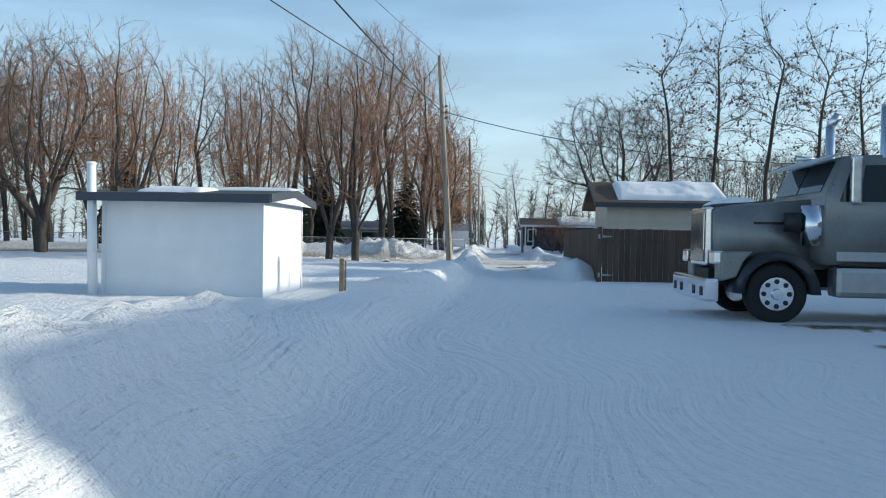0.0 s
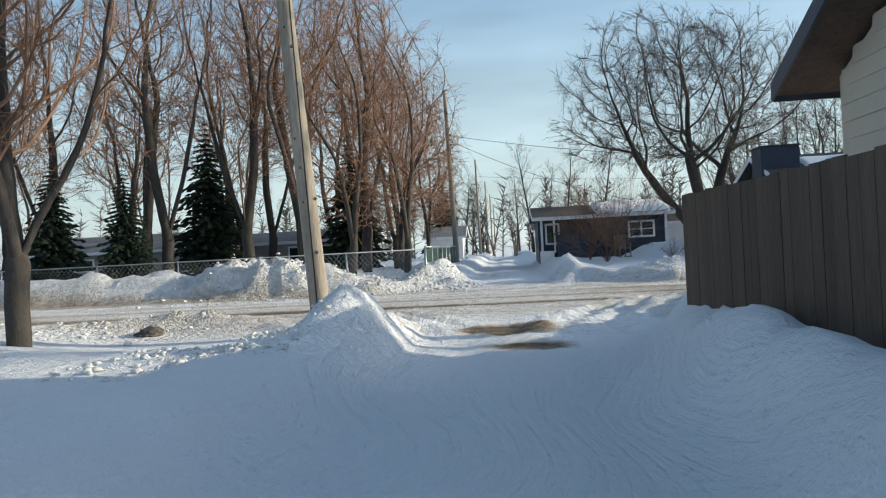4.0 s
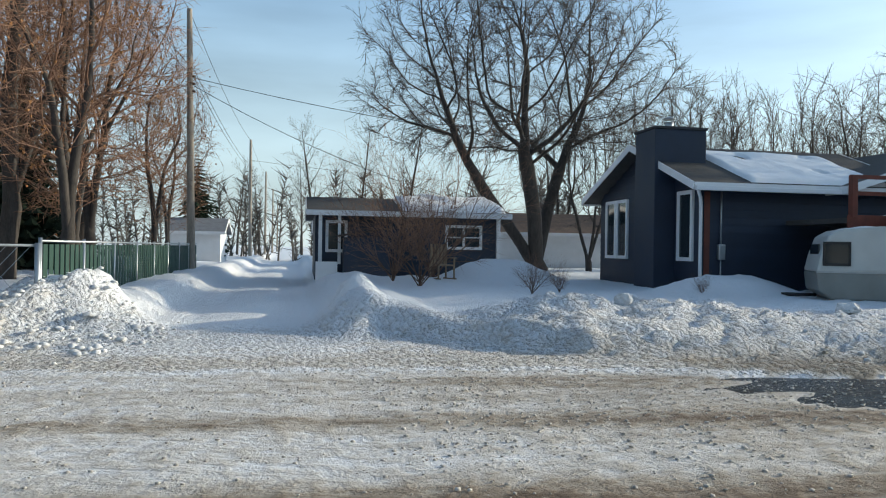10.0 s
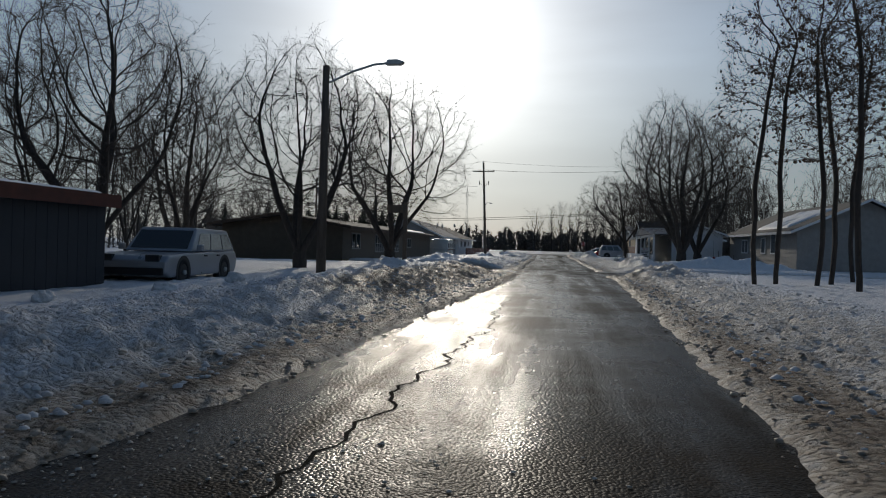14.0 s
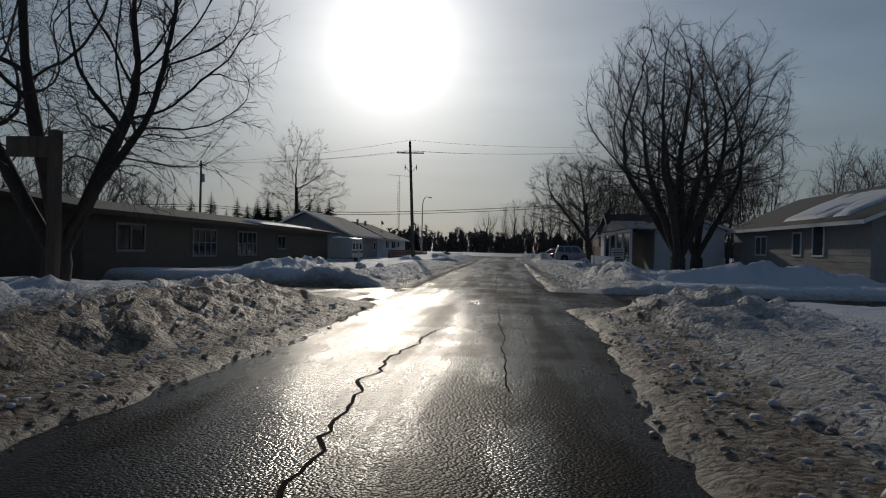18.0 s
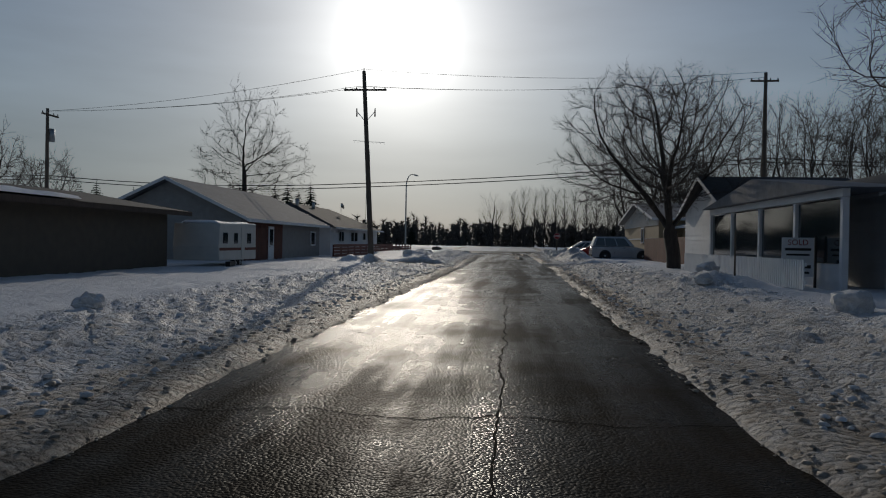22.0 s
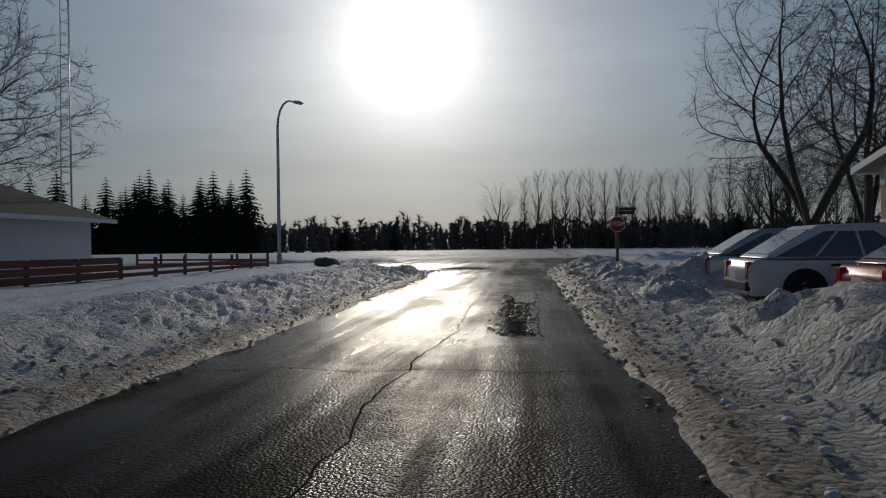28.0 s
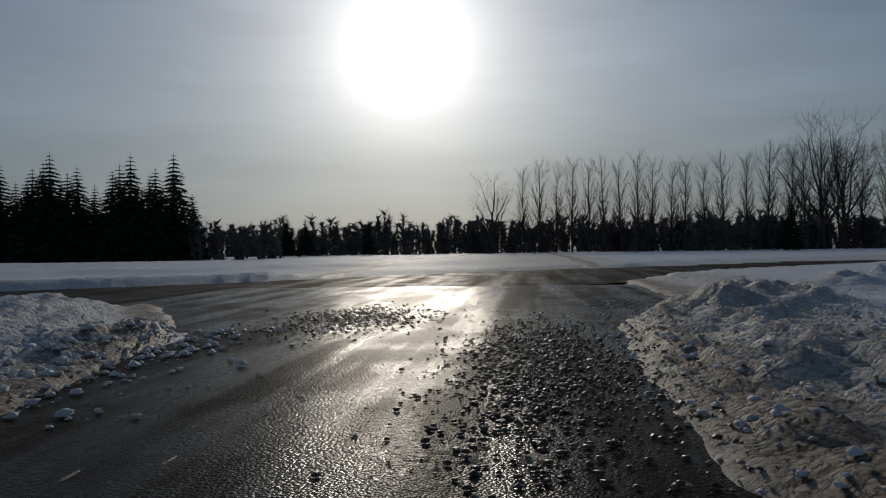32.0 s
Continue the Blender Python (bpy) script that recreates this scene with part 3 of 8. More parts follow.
    dirt = np.where(inside > 0.02, np.maximum(0.27 + 0.40 * track + 0.32 * step(x, -3, 5) + 0.35 * streaks, 0) * inside, dirt)
    z = np.where(inside > 0.02, z - 0.006 * track * inside, z)
    # alley
    ax = alley_x(y)
    da = np.abs(x - ax)
    rut = np.exp(-((da - 0.78) / 0.28) ** 2)
    lane = 0.05 - 0.05 * rut + 0.03 * (rough - 0.5) + 0.02 * lumps + 0.03 * (vnoise((x - ax) * 5.5, y * 0.35, 91) - 0.5)
    side = 0.20 * step(da, 1.3, 2.0) * (1 - step(da, 2.6, 3.6)) * (0.5 + rough)
    alley = lane * (1 - step(da, 1.35, 2.3)) + yard * step(da, 1.35, 2.3) + side
    south = 1 - step(y, 27.0, 30.5)
    norths = step(y, 36.6, 38.6)
    near_alley = np.maximum(south, norths) * (1 - step(da, 3.2, 5.0))
    z = z * (1 - near_alley) + alley * near_alley
    dirt = dirt * (1 - near_alley * (1 - step(da, 1.2, 2.2)))
    # flared mouths of the alley on both sides of the street
    mouth = (1 - step(da, 1.6 + 0.55 * np.maximum(y - 26, 0), 2.4 + 0.75 * np.maximum(y - 26, 0))) * step(y, 24.5, 26.5) * (1 - step(y, 31.0, 32.5))
    mouth2 = (1 - step(da, 1.5 + 0.8 * np.maximum(40.5 - y, 0), 2.2 + 0.9 * np.maximum(40.5 - y, 0))) * step(y, 35.5, 36.5) * (1 - step(y, 40.0, 42.0))
    mm = np.maximum(mouth, mouth2)
    z = z * (1 - mm) + mm * (0.03 + 0.06 * (rough - 0.5) + 0.03 * lumps)
    dirt = np.where(mm > 0.3, np.maximum(np.minimum(dirt, 0.35), 0.14 * mm), dirt)
    # curved wheel ridges where cars turn out of the alley
    for cx_, cy_, r0, r1 in ((6.2, 25.4, 5.2, 9.2), (-10.6, 25.2, 4.6, 8.2)):
        rr_ = np.hypot(x - cx_, y - cy_) + 0.25 * (soft - 0.5)
        arc = step(rr_, r0, r0 + 0.5) * (1 - step(rr_, r1 - 0.6, r1)) * step(y, 25.8, 27.2) * (1 - step(y, 31.2, 32.2)) * (1 - step(np.abs(x + 2.2), 4.2, 5.5))
        z = z + arc * (0.045 + 0.045 * np.sin(rr_ * 9.0) + 0.10 * (lumps - 0.5) + 0.09 * (fine - 0.5))
    # bare brown patch where the alley meets the street
    spot = hill(x + 0.25 * lumps, y, -2.45, 27.0, 1.0, 0.95, 1.0) + 0.7 * hill(x, y, -2.3, 25.2, 0.8, 0.6, 1.0)
    dirt = np.maximum(dirt, 0.84 * np.minimum(spot * 2.2, 1))
    z = z - 0.04 * np.minimum(spot * 1.5, 1)
    # yard where the truck stands
    lot = (1 - step(x, 14, 20)) * step(x, -4.8 + 0.02 * y, -3.4 + 0.02 * y) * (1 - step(y, 15.6 + 0.8 * soft + 1.4 * step(x, -1.2, 0.4), 17.0 + 1.4 * step(x, -1.2, 0.4))) * step(y, -40, -30)
    z = z * (1 - lot) + lot * (0.03 + 0.04 * (rough - 0.5) + 0.025 * lumps + 0.03 * (vnoise((x - ax) * 5.5, y * 0.35, 91) - 0.5) * (1 - step(da, 1.5, 2.5)))
    dark = hill(x, y, 2.6, 2.4, 1.2, 0.28, 1.0) + hill(x, y, 4.0, 1.2, 1.1, 0.22, 1.0) + hill(x, y, 3.5, 4.6, 3.5, 0.8, 0.8)
    dirt = np.maximum(dirt, np.where(dark * (0.4 + 1.2 * lumps) > 0.45, 0.75, 0.0) * lot)
    # berm left of the alley and drifts against the fence
    berm = hill(x, y, -5.75, -3.4, 0.42, 3.2, 0.50) + hill(x, y, -5.2, 9.6, 1.0, 2.6, 0.07) + hill(x, y, -4.9, 14.0, 1.0, 4.0, 0.12)
    berm = berm + hill(x, y, -0.65, 19.2, 0.8, 2.2, 0.30) + hill(x, y, -0.75, 21.8, 0.75, 2.4, 0.26)
    z = z + berm * (0.55 + 0.8 * rough) + 0.12 * (lumps - 0.4) * np.minimum(berm * 3, 1)
    # trodden flat ground round the pole
    z = z * (1 - hill(x, y, -7.4, 27.0, 4.6, 3.4, 0.88))
    # ploughed piles beside the street and the alley
    piles = hill(x, y, -10.9, 39.2, 4.1, 1.8, 0.62) + hill(x, y, -15.2, 39.0, 2.6, 1.5, 0.45) + hill(x, y, -5.0, 40.5, 1.5, 1.9, 0.40)
    piles = piles + hill(x, y, -18.5, 38.9, 4.0, 1.5, 0.6) + hill(x, y, -0.8, 40.8, 0.8, 2.0, 0.34) + hill(x, y, 3.6, 39.6, 3.4, 1.0, 0.14)
    piles = piles + hill(x, y, -4.5, 25.6, 0.8, 3.2, 0.34) + hill(x, y, -8.6, 29.6, 2.0, 1.0, 0.15) + hill(x, y, 1.6, 25.9, 2.0, 3.1, 0.40) + hill(x, y, 5.2, 28.4, 3.8, 1.5, 0.42) + hill(x, y, 0.8, 28.9, 1.9, 1.9, 0.24)
    piles = piles + hill(x, y, 40.0, 38.4, 3.8, 1.8, 0.30) + hill(x, y, 57.5, 38.6, 5.0, 2.0, 0.42) + hill(x, y, 66.0, 40.0, 2.6, 1.6, 0.5)
    piles = piles + hill(x, y, 62.0, 25.2, 7.5, 1.5, 0.55) + hill(x, y, 58.4, 20.0, 1.6, 6.0, 0.65) + hill(x, y, 42.8, 26.4, 3.4, 2.2, 0.42)
    piles = piles + hill(x, y, 103.0, 38.6, 2.2, 1.4, 0.85) + hill(x, y, 114.0, 37.8, 5.2, 1.4, 0.42) + hill(x, y, 99.3, 39.4, 2.0, 1.2, 0.5)
    piles = piles + hill(x, y, 117.0, 25.6, 7.0, 1.7, 0.60) + hill(x, y, 129.0, 24.9, 1.6, 2.2, 0.72) + hill(x, y, 126.5, 26.4, 2.0, 1.0, 0.3) + hill(x, y, 134.5, 26.0, 4.0, 2.0, 0.35) + hill(x, y, 146.5, 26.9, 4.5, 1.2, 0.10) + hill(x, y, 153.5, 25.6, 3.2, 2.4, 0.34) + hill(x, y, 158.0, 20.5, 3.0, 3.4, 0.45) + hill(x, y, 149.5, 36.2, 2.6, 1.2, 0.22) + hill(x, y, 80.0, 24.4, 2.4, 1.6, 0.35)
    z = z + piles * (0.45 + 1.1 * rough) + (0.26 * (lumps - 0.45) + 0.10 * (fine - 0.5)) * np.minimum(piles * 3, 1)
    # drifts by the blue house
    z = z + hill(x, y, 8.4, 44.4, 2.6, 1.3, 0.45) + hill(x, y, 4.6, 51.0, 2.6, 2.0, 0.7) + hill(x, y, 1.0, 49.5, 3.0, 1.8, 0.2)
    # side street
    dc = np.abs(x - 50.2) + 0.4 * (fbm(x * 0.5, y * 0.5, 3, 61) - 0.5)
    cs = (1 - step(dc, 3.1, 4.2)) * (1 - step(d, 30, 45)) * step(d, 1.4, 2.4)
    z = z * (1 - cs) + cs * np.where(y > 31, -0.06 + 0.42 * np.maximum(rough - 0.52, 0) + 0.10 * np.maximum(fine - 0.5, 0), -0.06 + 0.10 * np.maximum(rough - 0.62, 0))
    dirt = np.maximum(dirt * (1 - 0.6 * cs), np.where(y > 31, 0.80, 0.62) * cs)
    # driveways
    dr = (1 - step(np.abs(x - 106.6) + 0.6 * (rough - 0.5), 2.4, 3.6)) * step(28.8 - y, 0, 0.8) * (1 - step(28.8 - y, 5, 8))
    z = z * (1 - dr) + dr * (-0.05 + 0.16 * np.maximum(rough - 0.5, 0))
    dirt = np.maximum(dirt * (1 - dr), 0.5 * dr)
    dl = (1 - step(np.abs(x - 100.2 - 0.4 * (y - 34)) + 0.8 * (rough - 0.5), 2.8, 3.9)) * step(y, 33.0, 33.6) * (1 - step(y, 38.0, 40.0))
    z = z * (1 - dl) + dl * (0.03 + 0.06 * (rough - 0.5))
    dirt = np.maximum(dirt * (1 - dl), (0.60 + 0.2 * (vnoise(x * 0.4, y * 2.0, 99) - 0.5)) * dl)
    for cx in (84.0, 97.6):
        dv = (1 - step(np.abs(x - cx), 1.4, 2.4)) * step(y, 34.6, 36) * (1 - step(y, 41, 43.5))
        z = z * (1 - 0.7 * dv) + 0.7 * dv * (0.12 + 0.03 * rough)
    # slush ridge left between the wheel tracks
    sr = np.exp(-((y - 29.68 - 0.05 * (x - 121)) / 0.2) ** 4) * (0.25 + 1.1 * step(fine + 0.6 * lumps, 0.62, 0.95)) * step(x, 120.6, 121.6) * (1 - step(x, 127.4, 128.6))
    z = np.where(sr > 0.05, -0.10 + sr * (0.11 + 0.10 * fine + 0.05 * lumps), z)
    dirt = np.where(sr > 0.05, 0.72, dirt)
    # frozen slush left on the asphalt near the highway
    left_over = fbm(x * 2.2, y * 4.0, 4, 71)
    lo_ = (left_over > 0.72) & (x > 136) & (x < 156) & (np.abs(dy + 0.6) < 2.2)
    z = np.where(lo_, np.maximum(z, 0.004 + 0.05 * fine * np.minimum((left_over - 0.72) * 8, 1)), z)
    dirt = np.where(lo_, 0.78, dirt)
    # highway and its verges
    hd = highway_side(x, y)
    hw2 = 1 - step(np.abs(hd) + 0.5 * (rough - 0.5), 6.0, 7.4)
    z = z * (1 - hw2) + hw2 * (-0.10)
    dirt = np.maximum(dirt * (1 - hw2), 0.3 * (1 - step(np.abs(hd), 6.6, 9.5)))
    beyond = step(hd, 7.4, 10.5)
    ruts = 0.10 * vnoise(hd * 0.55, (x - y) * 0.03, 81)
    z = z * (1 - beyond) + beyond * (0.06 + 0.18 * soft + ruts + 0.30 * step(hd, 15 + 4 * soft, 18 + 4 * soft) + 0.30 * step(hd, 27 + 5 * soft, 31 + 5 * soft))
    return z, np.clip(dirt, 0, 1.1)


def lines(*spans):
    out = []
    for a, b, s in spans:
        out += list(np.arange(a, b - 1e-6, s))
    return np.array(out + [spans[-1][1]])


GX = lines((-1500, -300, 120), (-300, -60, 16), (-60, -20, 2.0), (-20, -13, 0.5), (-13, 20, 0.17), (20, 70, 0.23), (70, 120, 0.27), (120, 158, 0.19), (158, 168, 0.4), (168, 190, 0.8), (190, 300, 3), (300, 600, 20), (600, 2400, 150))
GY = lines((-1500, -300, 120), (-300, -60, 16), (-60, -12, 2.0), (-12, 20, 0.3), (20, 24, 0.2), (24, 42, 0.16), (42, 56, 0.6), (56, 110, 2.0), (110, 300, 10), (300, 600, 25), (600, 1600, 150))
gx, gy = np.meshgrid(GX, GY)
gz, gd = ground(gx.ravel(), gy.ravel())
far_off = step(np.maximum(np.abs(gx.ravel() - 70) - 110, np.abs(gy.ravel() - 30) - 60), 0, 60)
gz = gz * (1 - far_off) + 0.25 * far_off
nx_, ny_ = len(GX), len(GY)
idx = np.arange(nx_ * ny_).reshape(ny_, nx_)
quads = np.stack([idx[:-1, :-1], idx[:-1, 1:], idx[1:, 1:], idx[1:, :-1]], -1).reshape(-1, 4)
gm = bpy.data.meshes.new("ground")
gm.vertices.add(nx_ * ny_)
gm.vertices.foreach_set("co", np.stack([gx.ravel(), gy.ravel(), gz], -1).astype(np.float32).ravel())
gm.loops.add(quads.size)
gm.loops.foreach_set("vertex_index", quads.ravel().astype(np.int32))
gm.polygons.add(len(quads))
gm.polygons.foreach_set("loop_start", (np.arange(len(quads)) * 4).astype(np.int32))
gm.polygons.foreach_set("use_smooth", np.ones(len(quads), dtype=bool))
gm.update(calc_edges=True)
gm.attributes.new("dirt", "FLOAT", "POINT").data.foreach_set("value", gd.astype(np.float32))
X_, Y_ = gx.ravel(), gy.ravel()
off_road = np.abs(Y_ - np.interp(X_, ROAD_X, ROAD_Y)) - np.interp(X_, HALF_X, HALF_W)
from_lane = np.abs(X_ - alley_x(Y_))
ruts_y = (1 - step(from_lane, 1.6 + 3.5 * (1 - step(Y_, 8, 16)), 2.2 + 5 * (1 - step(Y_, 8, 16)))) * (1 - 0.7 * step(Y_, 29, 31) * (1 - step(Y_, 37, 40))) * (1 - step(Y_, 90, 110))
ruts_x = (1 - step(off_road, 0.2 + 1.2 * step(X_, 4, 10), 1.2 + 1.8 * step(X_, 4, 10))) * (1 - step(X_, 42, 50))
churn = step(off_road, -0.3, 0.2) * (1 - step(off_road, 3.6, 5.2)) * step(X_, -16, -9) * (1 - step(X_, 160, 166))
churn = np.maximum(churn, 0.5 * (1 - step(np.hypot((X_ + 5.4) / 1.6, (Y_ - 25.5) / 3.8), 0.8, 1.1)))
churn = churn * (1 - 0.8 * (1 - step(np.abs(X_ - 100.2 - 0.4 * (Y_ - 34)), 2.8, 3.9)) * step(Y_, 33, 33.6))
for layer, val in (("ruts_y", ruts_y * (0.8 - 0.35 * step(Y_, 22, 25))), ("ruts_x", ruts_x * 0.8), ("churn", np.maximum(churn * 0.85 * (1 - 0.85 * (1 - step(from_lane, 3.0, 6.0)) * step(Y_, 25.5, 27) * (1 - step(Y_, 32, 33))), 0.12 * (1 - step(from_lane, 4.0, 7.0)) * step(Y_, 23.5, 25) * (1 - step(Y_, 39, 41))) * (1 - 0.6 * (1 - step(off_road, -0.3, 0.3))))):
    gm.attributes.new(layer, "FLOAT", "POINT").data.foreach_set("value", val.astype(np.float32))
gm.materials.append(SNOW)
tagged(new("ground", gm), "snow-covered ground with plough banks, slush and drifts", "snow", kind="structure")


def height(x, y):
    z, _ = ground(np.array([float(x)]), np.array([float(y)]))
    return float(z[0])


def strip(name, pts, halves, z, mat, label, category="road"):
    """A flat ribbon along a line of (x, y) with half widths, cut into short pieces."""
    v, f = [], []
    for i, (p, h) in enumerate(zip(pts, halves)):
        a, b = pts[max(i - 1, 0)], pts[min(i + 1, len(pts) - 1)]
        d = Vector((b[0] - a[0], b[1] - a[1], 0)).normalized()
        q = Vector((-d.y, d.x, 0)) * h
        c = Vector((p[0], p[1], z))
        v += [c + q, c, c - q]
        if i:
            k = 3 * i
            f += [(k - 3, k - 2, k + 1, k), (k - 2, k - 1, k + 2, k + 1)]
    ob = mesh_object(name, v, f, mat, None, False)
    return tagged(ob, label, category, kind="structure")


xs_ = np.arange(-60, 168, 2.0)
strip("road", [(x, float(np.interp(x, ROAD_X, ROAD_Y))) for x in xs_], [float(np.interp(x, HALF_X, HALF_W)) + 1.2 for x in xs_], 0.0, ASPHALT, "wet worn asphalt street between snow banks")
strip("side_street", [(50.2, y) for y in np.arange(-40, 28.1, 2.0)] + [(50.2, 28.6)], [4.6] * 36, -0.004, ASPHALT, "wet asphalt side street with slushy edges")
strip("side_street", [(50.2, y) for y in np.arange(33.5, 70.0, 2.0)], [4.6] * 19, -0.004, ASPHALT, "wet asphalt side street strewn with slush")
strip("driveway", [(106.6, y) for y in np.arange(20, 29.1, 1.0)], [3.6] * 10, -0.006, ASPHALT, "bare wet asphalt driveway apron")
strip("highway", [(169.5 + 25.7 * t, 36.0 - 30.6 * t) for t in np.arange(-12, 12.1, 0.5)], [7.6] * 49, -0.012, ASPHALT_DRY, "grey asphalt highway crossing at the end of the street")

# ---- trees ----
def limb(rng, buckets, pos, way, length, radius, level, spec):
    s = spec[level]
    seg = s["seg"]
    pts, radii = [pos.copy()], [radius]
    d = way.normalized()
    for i in range(seg):
        d = (d + Vector((rng.gauss(0, s["wander"]), rng.gauss(0, s["wander"]), rng.gauss(0, s["wander"]) + s["up"]))).normalized()
        pts.append(pts[-1] + d * (length / seg))
        radii.append(max(radius * (1 - (i + 1) / seg * s["taper"]), 0.004))
    verts, faces = buckets[0 if level < s.get("split", 2) else 1]
    add_tube(verts, faces, pts, radii, s["sides"])
    if level + 1 >= len(spec):
        return
    n = spec[level + 1]
    count = max(1, int(round(n["count"] * rng.uniform(0.8, 1.2))))
    turn = rng.uniform(0, 6.28)
    for k in range(count):
        f = n["start"] + (0.98 - n["start"]) * (k + rng.random()) / count
        i = min(int(f * seg), seg - 1)
        p = pts[i].lerp(pts[i + 1], f * seg - i)
        along = (pts[i + 1] - pts[i]).normalized()
        turn += 2.4 + rng.uniform(-0.5, 0.5)
        u = along.cross(Vector((0.3, 0.5, 0.8))).normalized()
        w = along.cross(u)
        a = radians(rng.uniform(*n["angle"]))
        out = along * math.cos(a) + (u * math.cos(turn) + w * math.sin(turn)) * math.sin(a)
        r = radii[i] * n["thick"] * rng.uniform(0.8, 1.1)
        limb(rng, buckets, p, out, length * n["len"] * rng.uniform(0.7, 1.15) * (1.15 - 0.5 * f * n.get("cone", 0.6)), max(r, 0.006), level + 1, spec)


def lev(count, start, angle, length, thick, seg, sides, wander, up, taper=0.85, cone=0.6, split=2):
    return dict(count=count, start=start, angle=angle, len=length, thick=thick, seg=seg, sides=sides, wander=wander, up=up, taper=taper, cone=cone, split=split)


TREE_KINDS = {
    # single straight stem with short ascending branches
    "slender": (lev(1, 0, (0, 0), 1, 1, 10, 7, 0.02, 0.03, 0.92), [lev(22, 0.22, (32, 58), 0.30, 0.45, 5, 4, 0.08, 0.09, cone=1.4), lev(7, 0.2, (25, 55), 0.42, 0.5, 3, 3, 0.12, 0.05), lev(5, 0.2, (25, 55), 0.5, 0.6, 1, 3, 0.15, 0.0)]),
    # narrow columnar poplar
    "column": (lev(1, 0, (0, 0), 1, 1, 8, 5, 0.02, 0.02, 0.9), [lev(26, 0.16, (20, 40), 0.36, 0.5, 4, 3, 0.06, 0.10, cone=1.3), lev(17, 0.12, (20, 50), 0.45, 1.0, 1, 3, 0.1, 0.04)]),
    # thin far tree
    "far": (lev(1, 0, (0, 0), 1, 1, 4, 5, 0.04, 0.04, 0.6), [lev(8, 0.15, (15, 48), 1.0, 0.55, 5, 4, 0.08, 0.07), lev(9, 0.15, (22, 50), 0.42, 0.45, 3, 3, 0.11, 0.04), lev(6, 0.12, (22, 55), 0.55, 0.7, 1, 3, 0.12, 0.0)]),
    # shrub
    "shrub": (lev(1, 0, (0, 0), 1, 1, 1, 4, 0.02, 0.02, 0.2), [lev(13, 0.1, (8, 50), 9.0, 0.42, 6, 4, 0.10, 0.05), lev(9, 0.15, (20, 50), 0.42, 0.6, 4, 3, 0.13, 0.05), lev(8, 0.15, (20, 55), 0.45, 0.7, 1, 3, 0.15, 0.0)]),
}


def tree_template(kind, name, seed, tall, radius, bark, twig, label, category="tree"):
    """A bare tree: trunk with limbs and a crown of twigs. Built at the origin, scaled to its height."""
    rng = random.Random(seed)
    first, rest = TREE_KINDS[kind]
    trunk_len = {"slender": 1.0, "column": 1.0, "far": 0.42, "shrub": 0.1}[kind]
    buckets = (([], []), ([], []))
    limb(rng, buckets, Vector((0, 0, -0.3)), Vector((0, 0, 1)), 10.0 * trunk_len, radius * 10 / tall, 0, [first] + rest)
    top = max(v.z for b in buckets for v in b[0])
    k = tall / top
    ob = new(name)
    tagged(ob, label, category)
    for nm, (v, f), mat in (("trunk", buckets[0], bark), ("crown", buckets[1], twig)):
        mesh_object(nm, [p * k for p in v], f, mat, ob)
    return ob


def spruce_template(name, seed, tall, label, whorls=26, per=9, spread=0.25):
    """A spruce: straight trunk and whorls of drooping boughs carrying needle sprays."""
    rng = random.Random(seed)
    ob = tagged(new(name), label, "spruce tree")
    v, f = [], []
    add_tube(v, f, [Vector((0, 0, -0.3)), Vector((0, 0, tall * 0.5)), Vector((0, 0, tall))], [tall * 0.018, tall * 0.011, 0.01], 7)
    mesh_object("trunk", v, f, BARK, ob)
    v, f = [], []
    for w in range(whorls):
        t = w / whorls
        z = tall * (0.06 + 0.93 * t)
        reach = tall * spread * (1 - t) ** 0.85 + 0.12
        for b in range(per):
            a = 6.283 * (b + rng.random() * 0.8) / per + w
            r = reach * rng.uniform(0.65, 1.12)
            drop = r * rng.uniform(0.12, 0.35)
            d = Vector((math.cos(a), math.sin(a), 0))
            q = Vector((-d.y, d.x, 0))
            root = Vector((0, 0, z))
            for s in range(4):
                f0, f1 = s / 4, (s + 1) / 4
                wd = r * 0.20 * (1 - 0.55 * f0) * rng.uniform(0.7, 1.3)
                p0 = root + d * r * f0 - Vector((0, 0, drop * f0))
                p1 = root + d * r * (f1 + 0.05) - Vector((0, 0, drop * f1 + rng.uniform(0, 0.08) * r))
                o = len(v)
                v += [p0, p0.lerp(p1, 0.6) + q * wd - Vector((0, 0, wd * 0.5)), p1, p0.lerp(p1, 0.6) - q * wd - Vector((0, 0, wd * 0.5)), p0.lerp(p1, 0.5) + Vector((0, 0, wd * 0.45))]
                f += [(o, o + 1, o + 4), (o + 1, o + 2, o + 4), (o + 2, o + 3, o + 4), (o + 3, o, o + 4), (o, o + 3, o + 2, o + 1)]
    mesh_object("crown", v, f, NEEDLE, ob, False)
    return ob


def plant(template, spots, sink=0.0):
    """First spot takes the template itself, the others are copies. Spots: x, y, turn, scale."""
    if len(spots) > 1:
        tagged(template, group="stand of trees: " + template["label"] if template["category"] != "bush" else "leafless bushes by the blue cabin")
    for i, (x, y, turn, s) in enumerate(spots):
        m = Matrix.Translation((x, y, height(x, y) - sink)) @ Matrix.Rotation(turn, 4, "Z") @ Matrix.Scale(s, 4)
        if i == 0:
            template.matrix_world = m
        else:
            c = copy_thing(template, Matrix.Identity(4))
            c.matrix_world = m


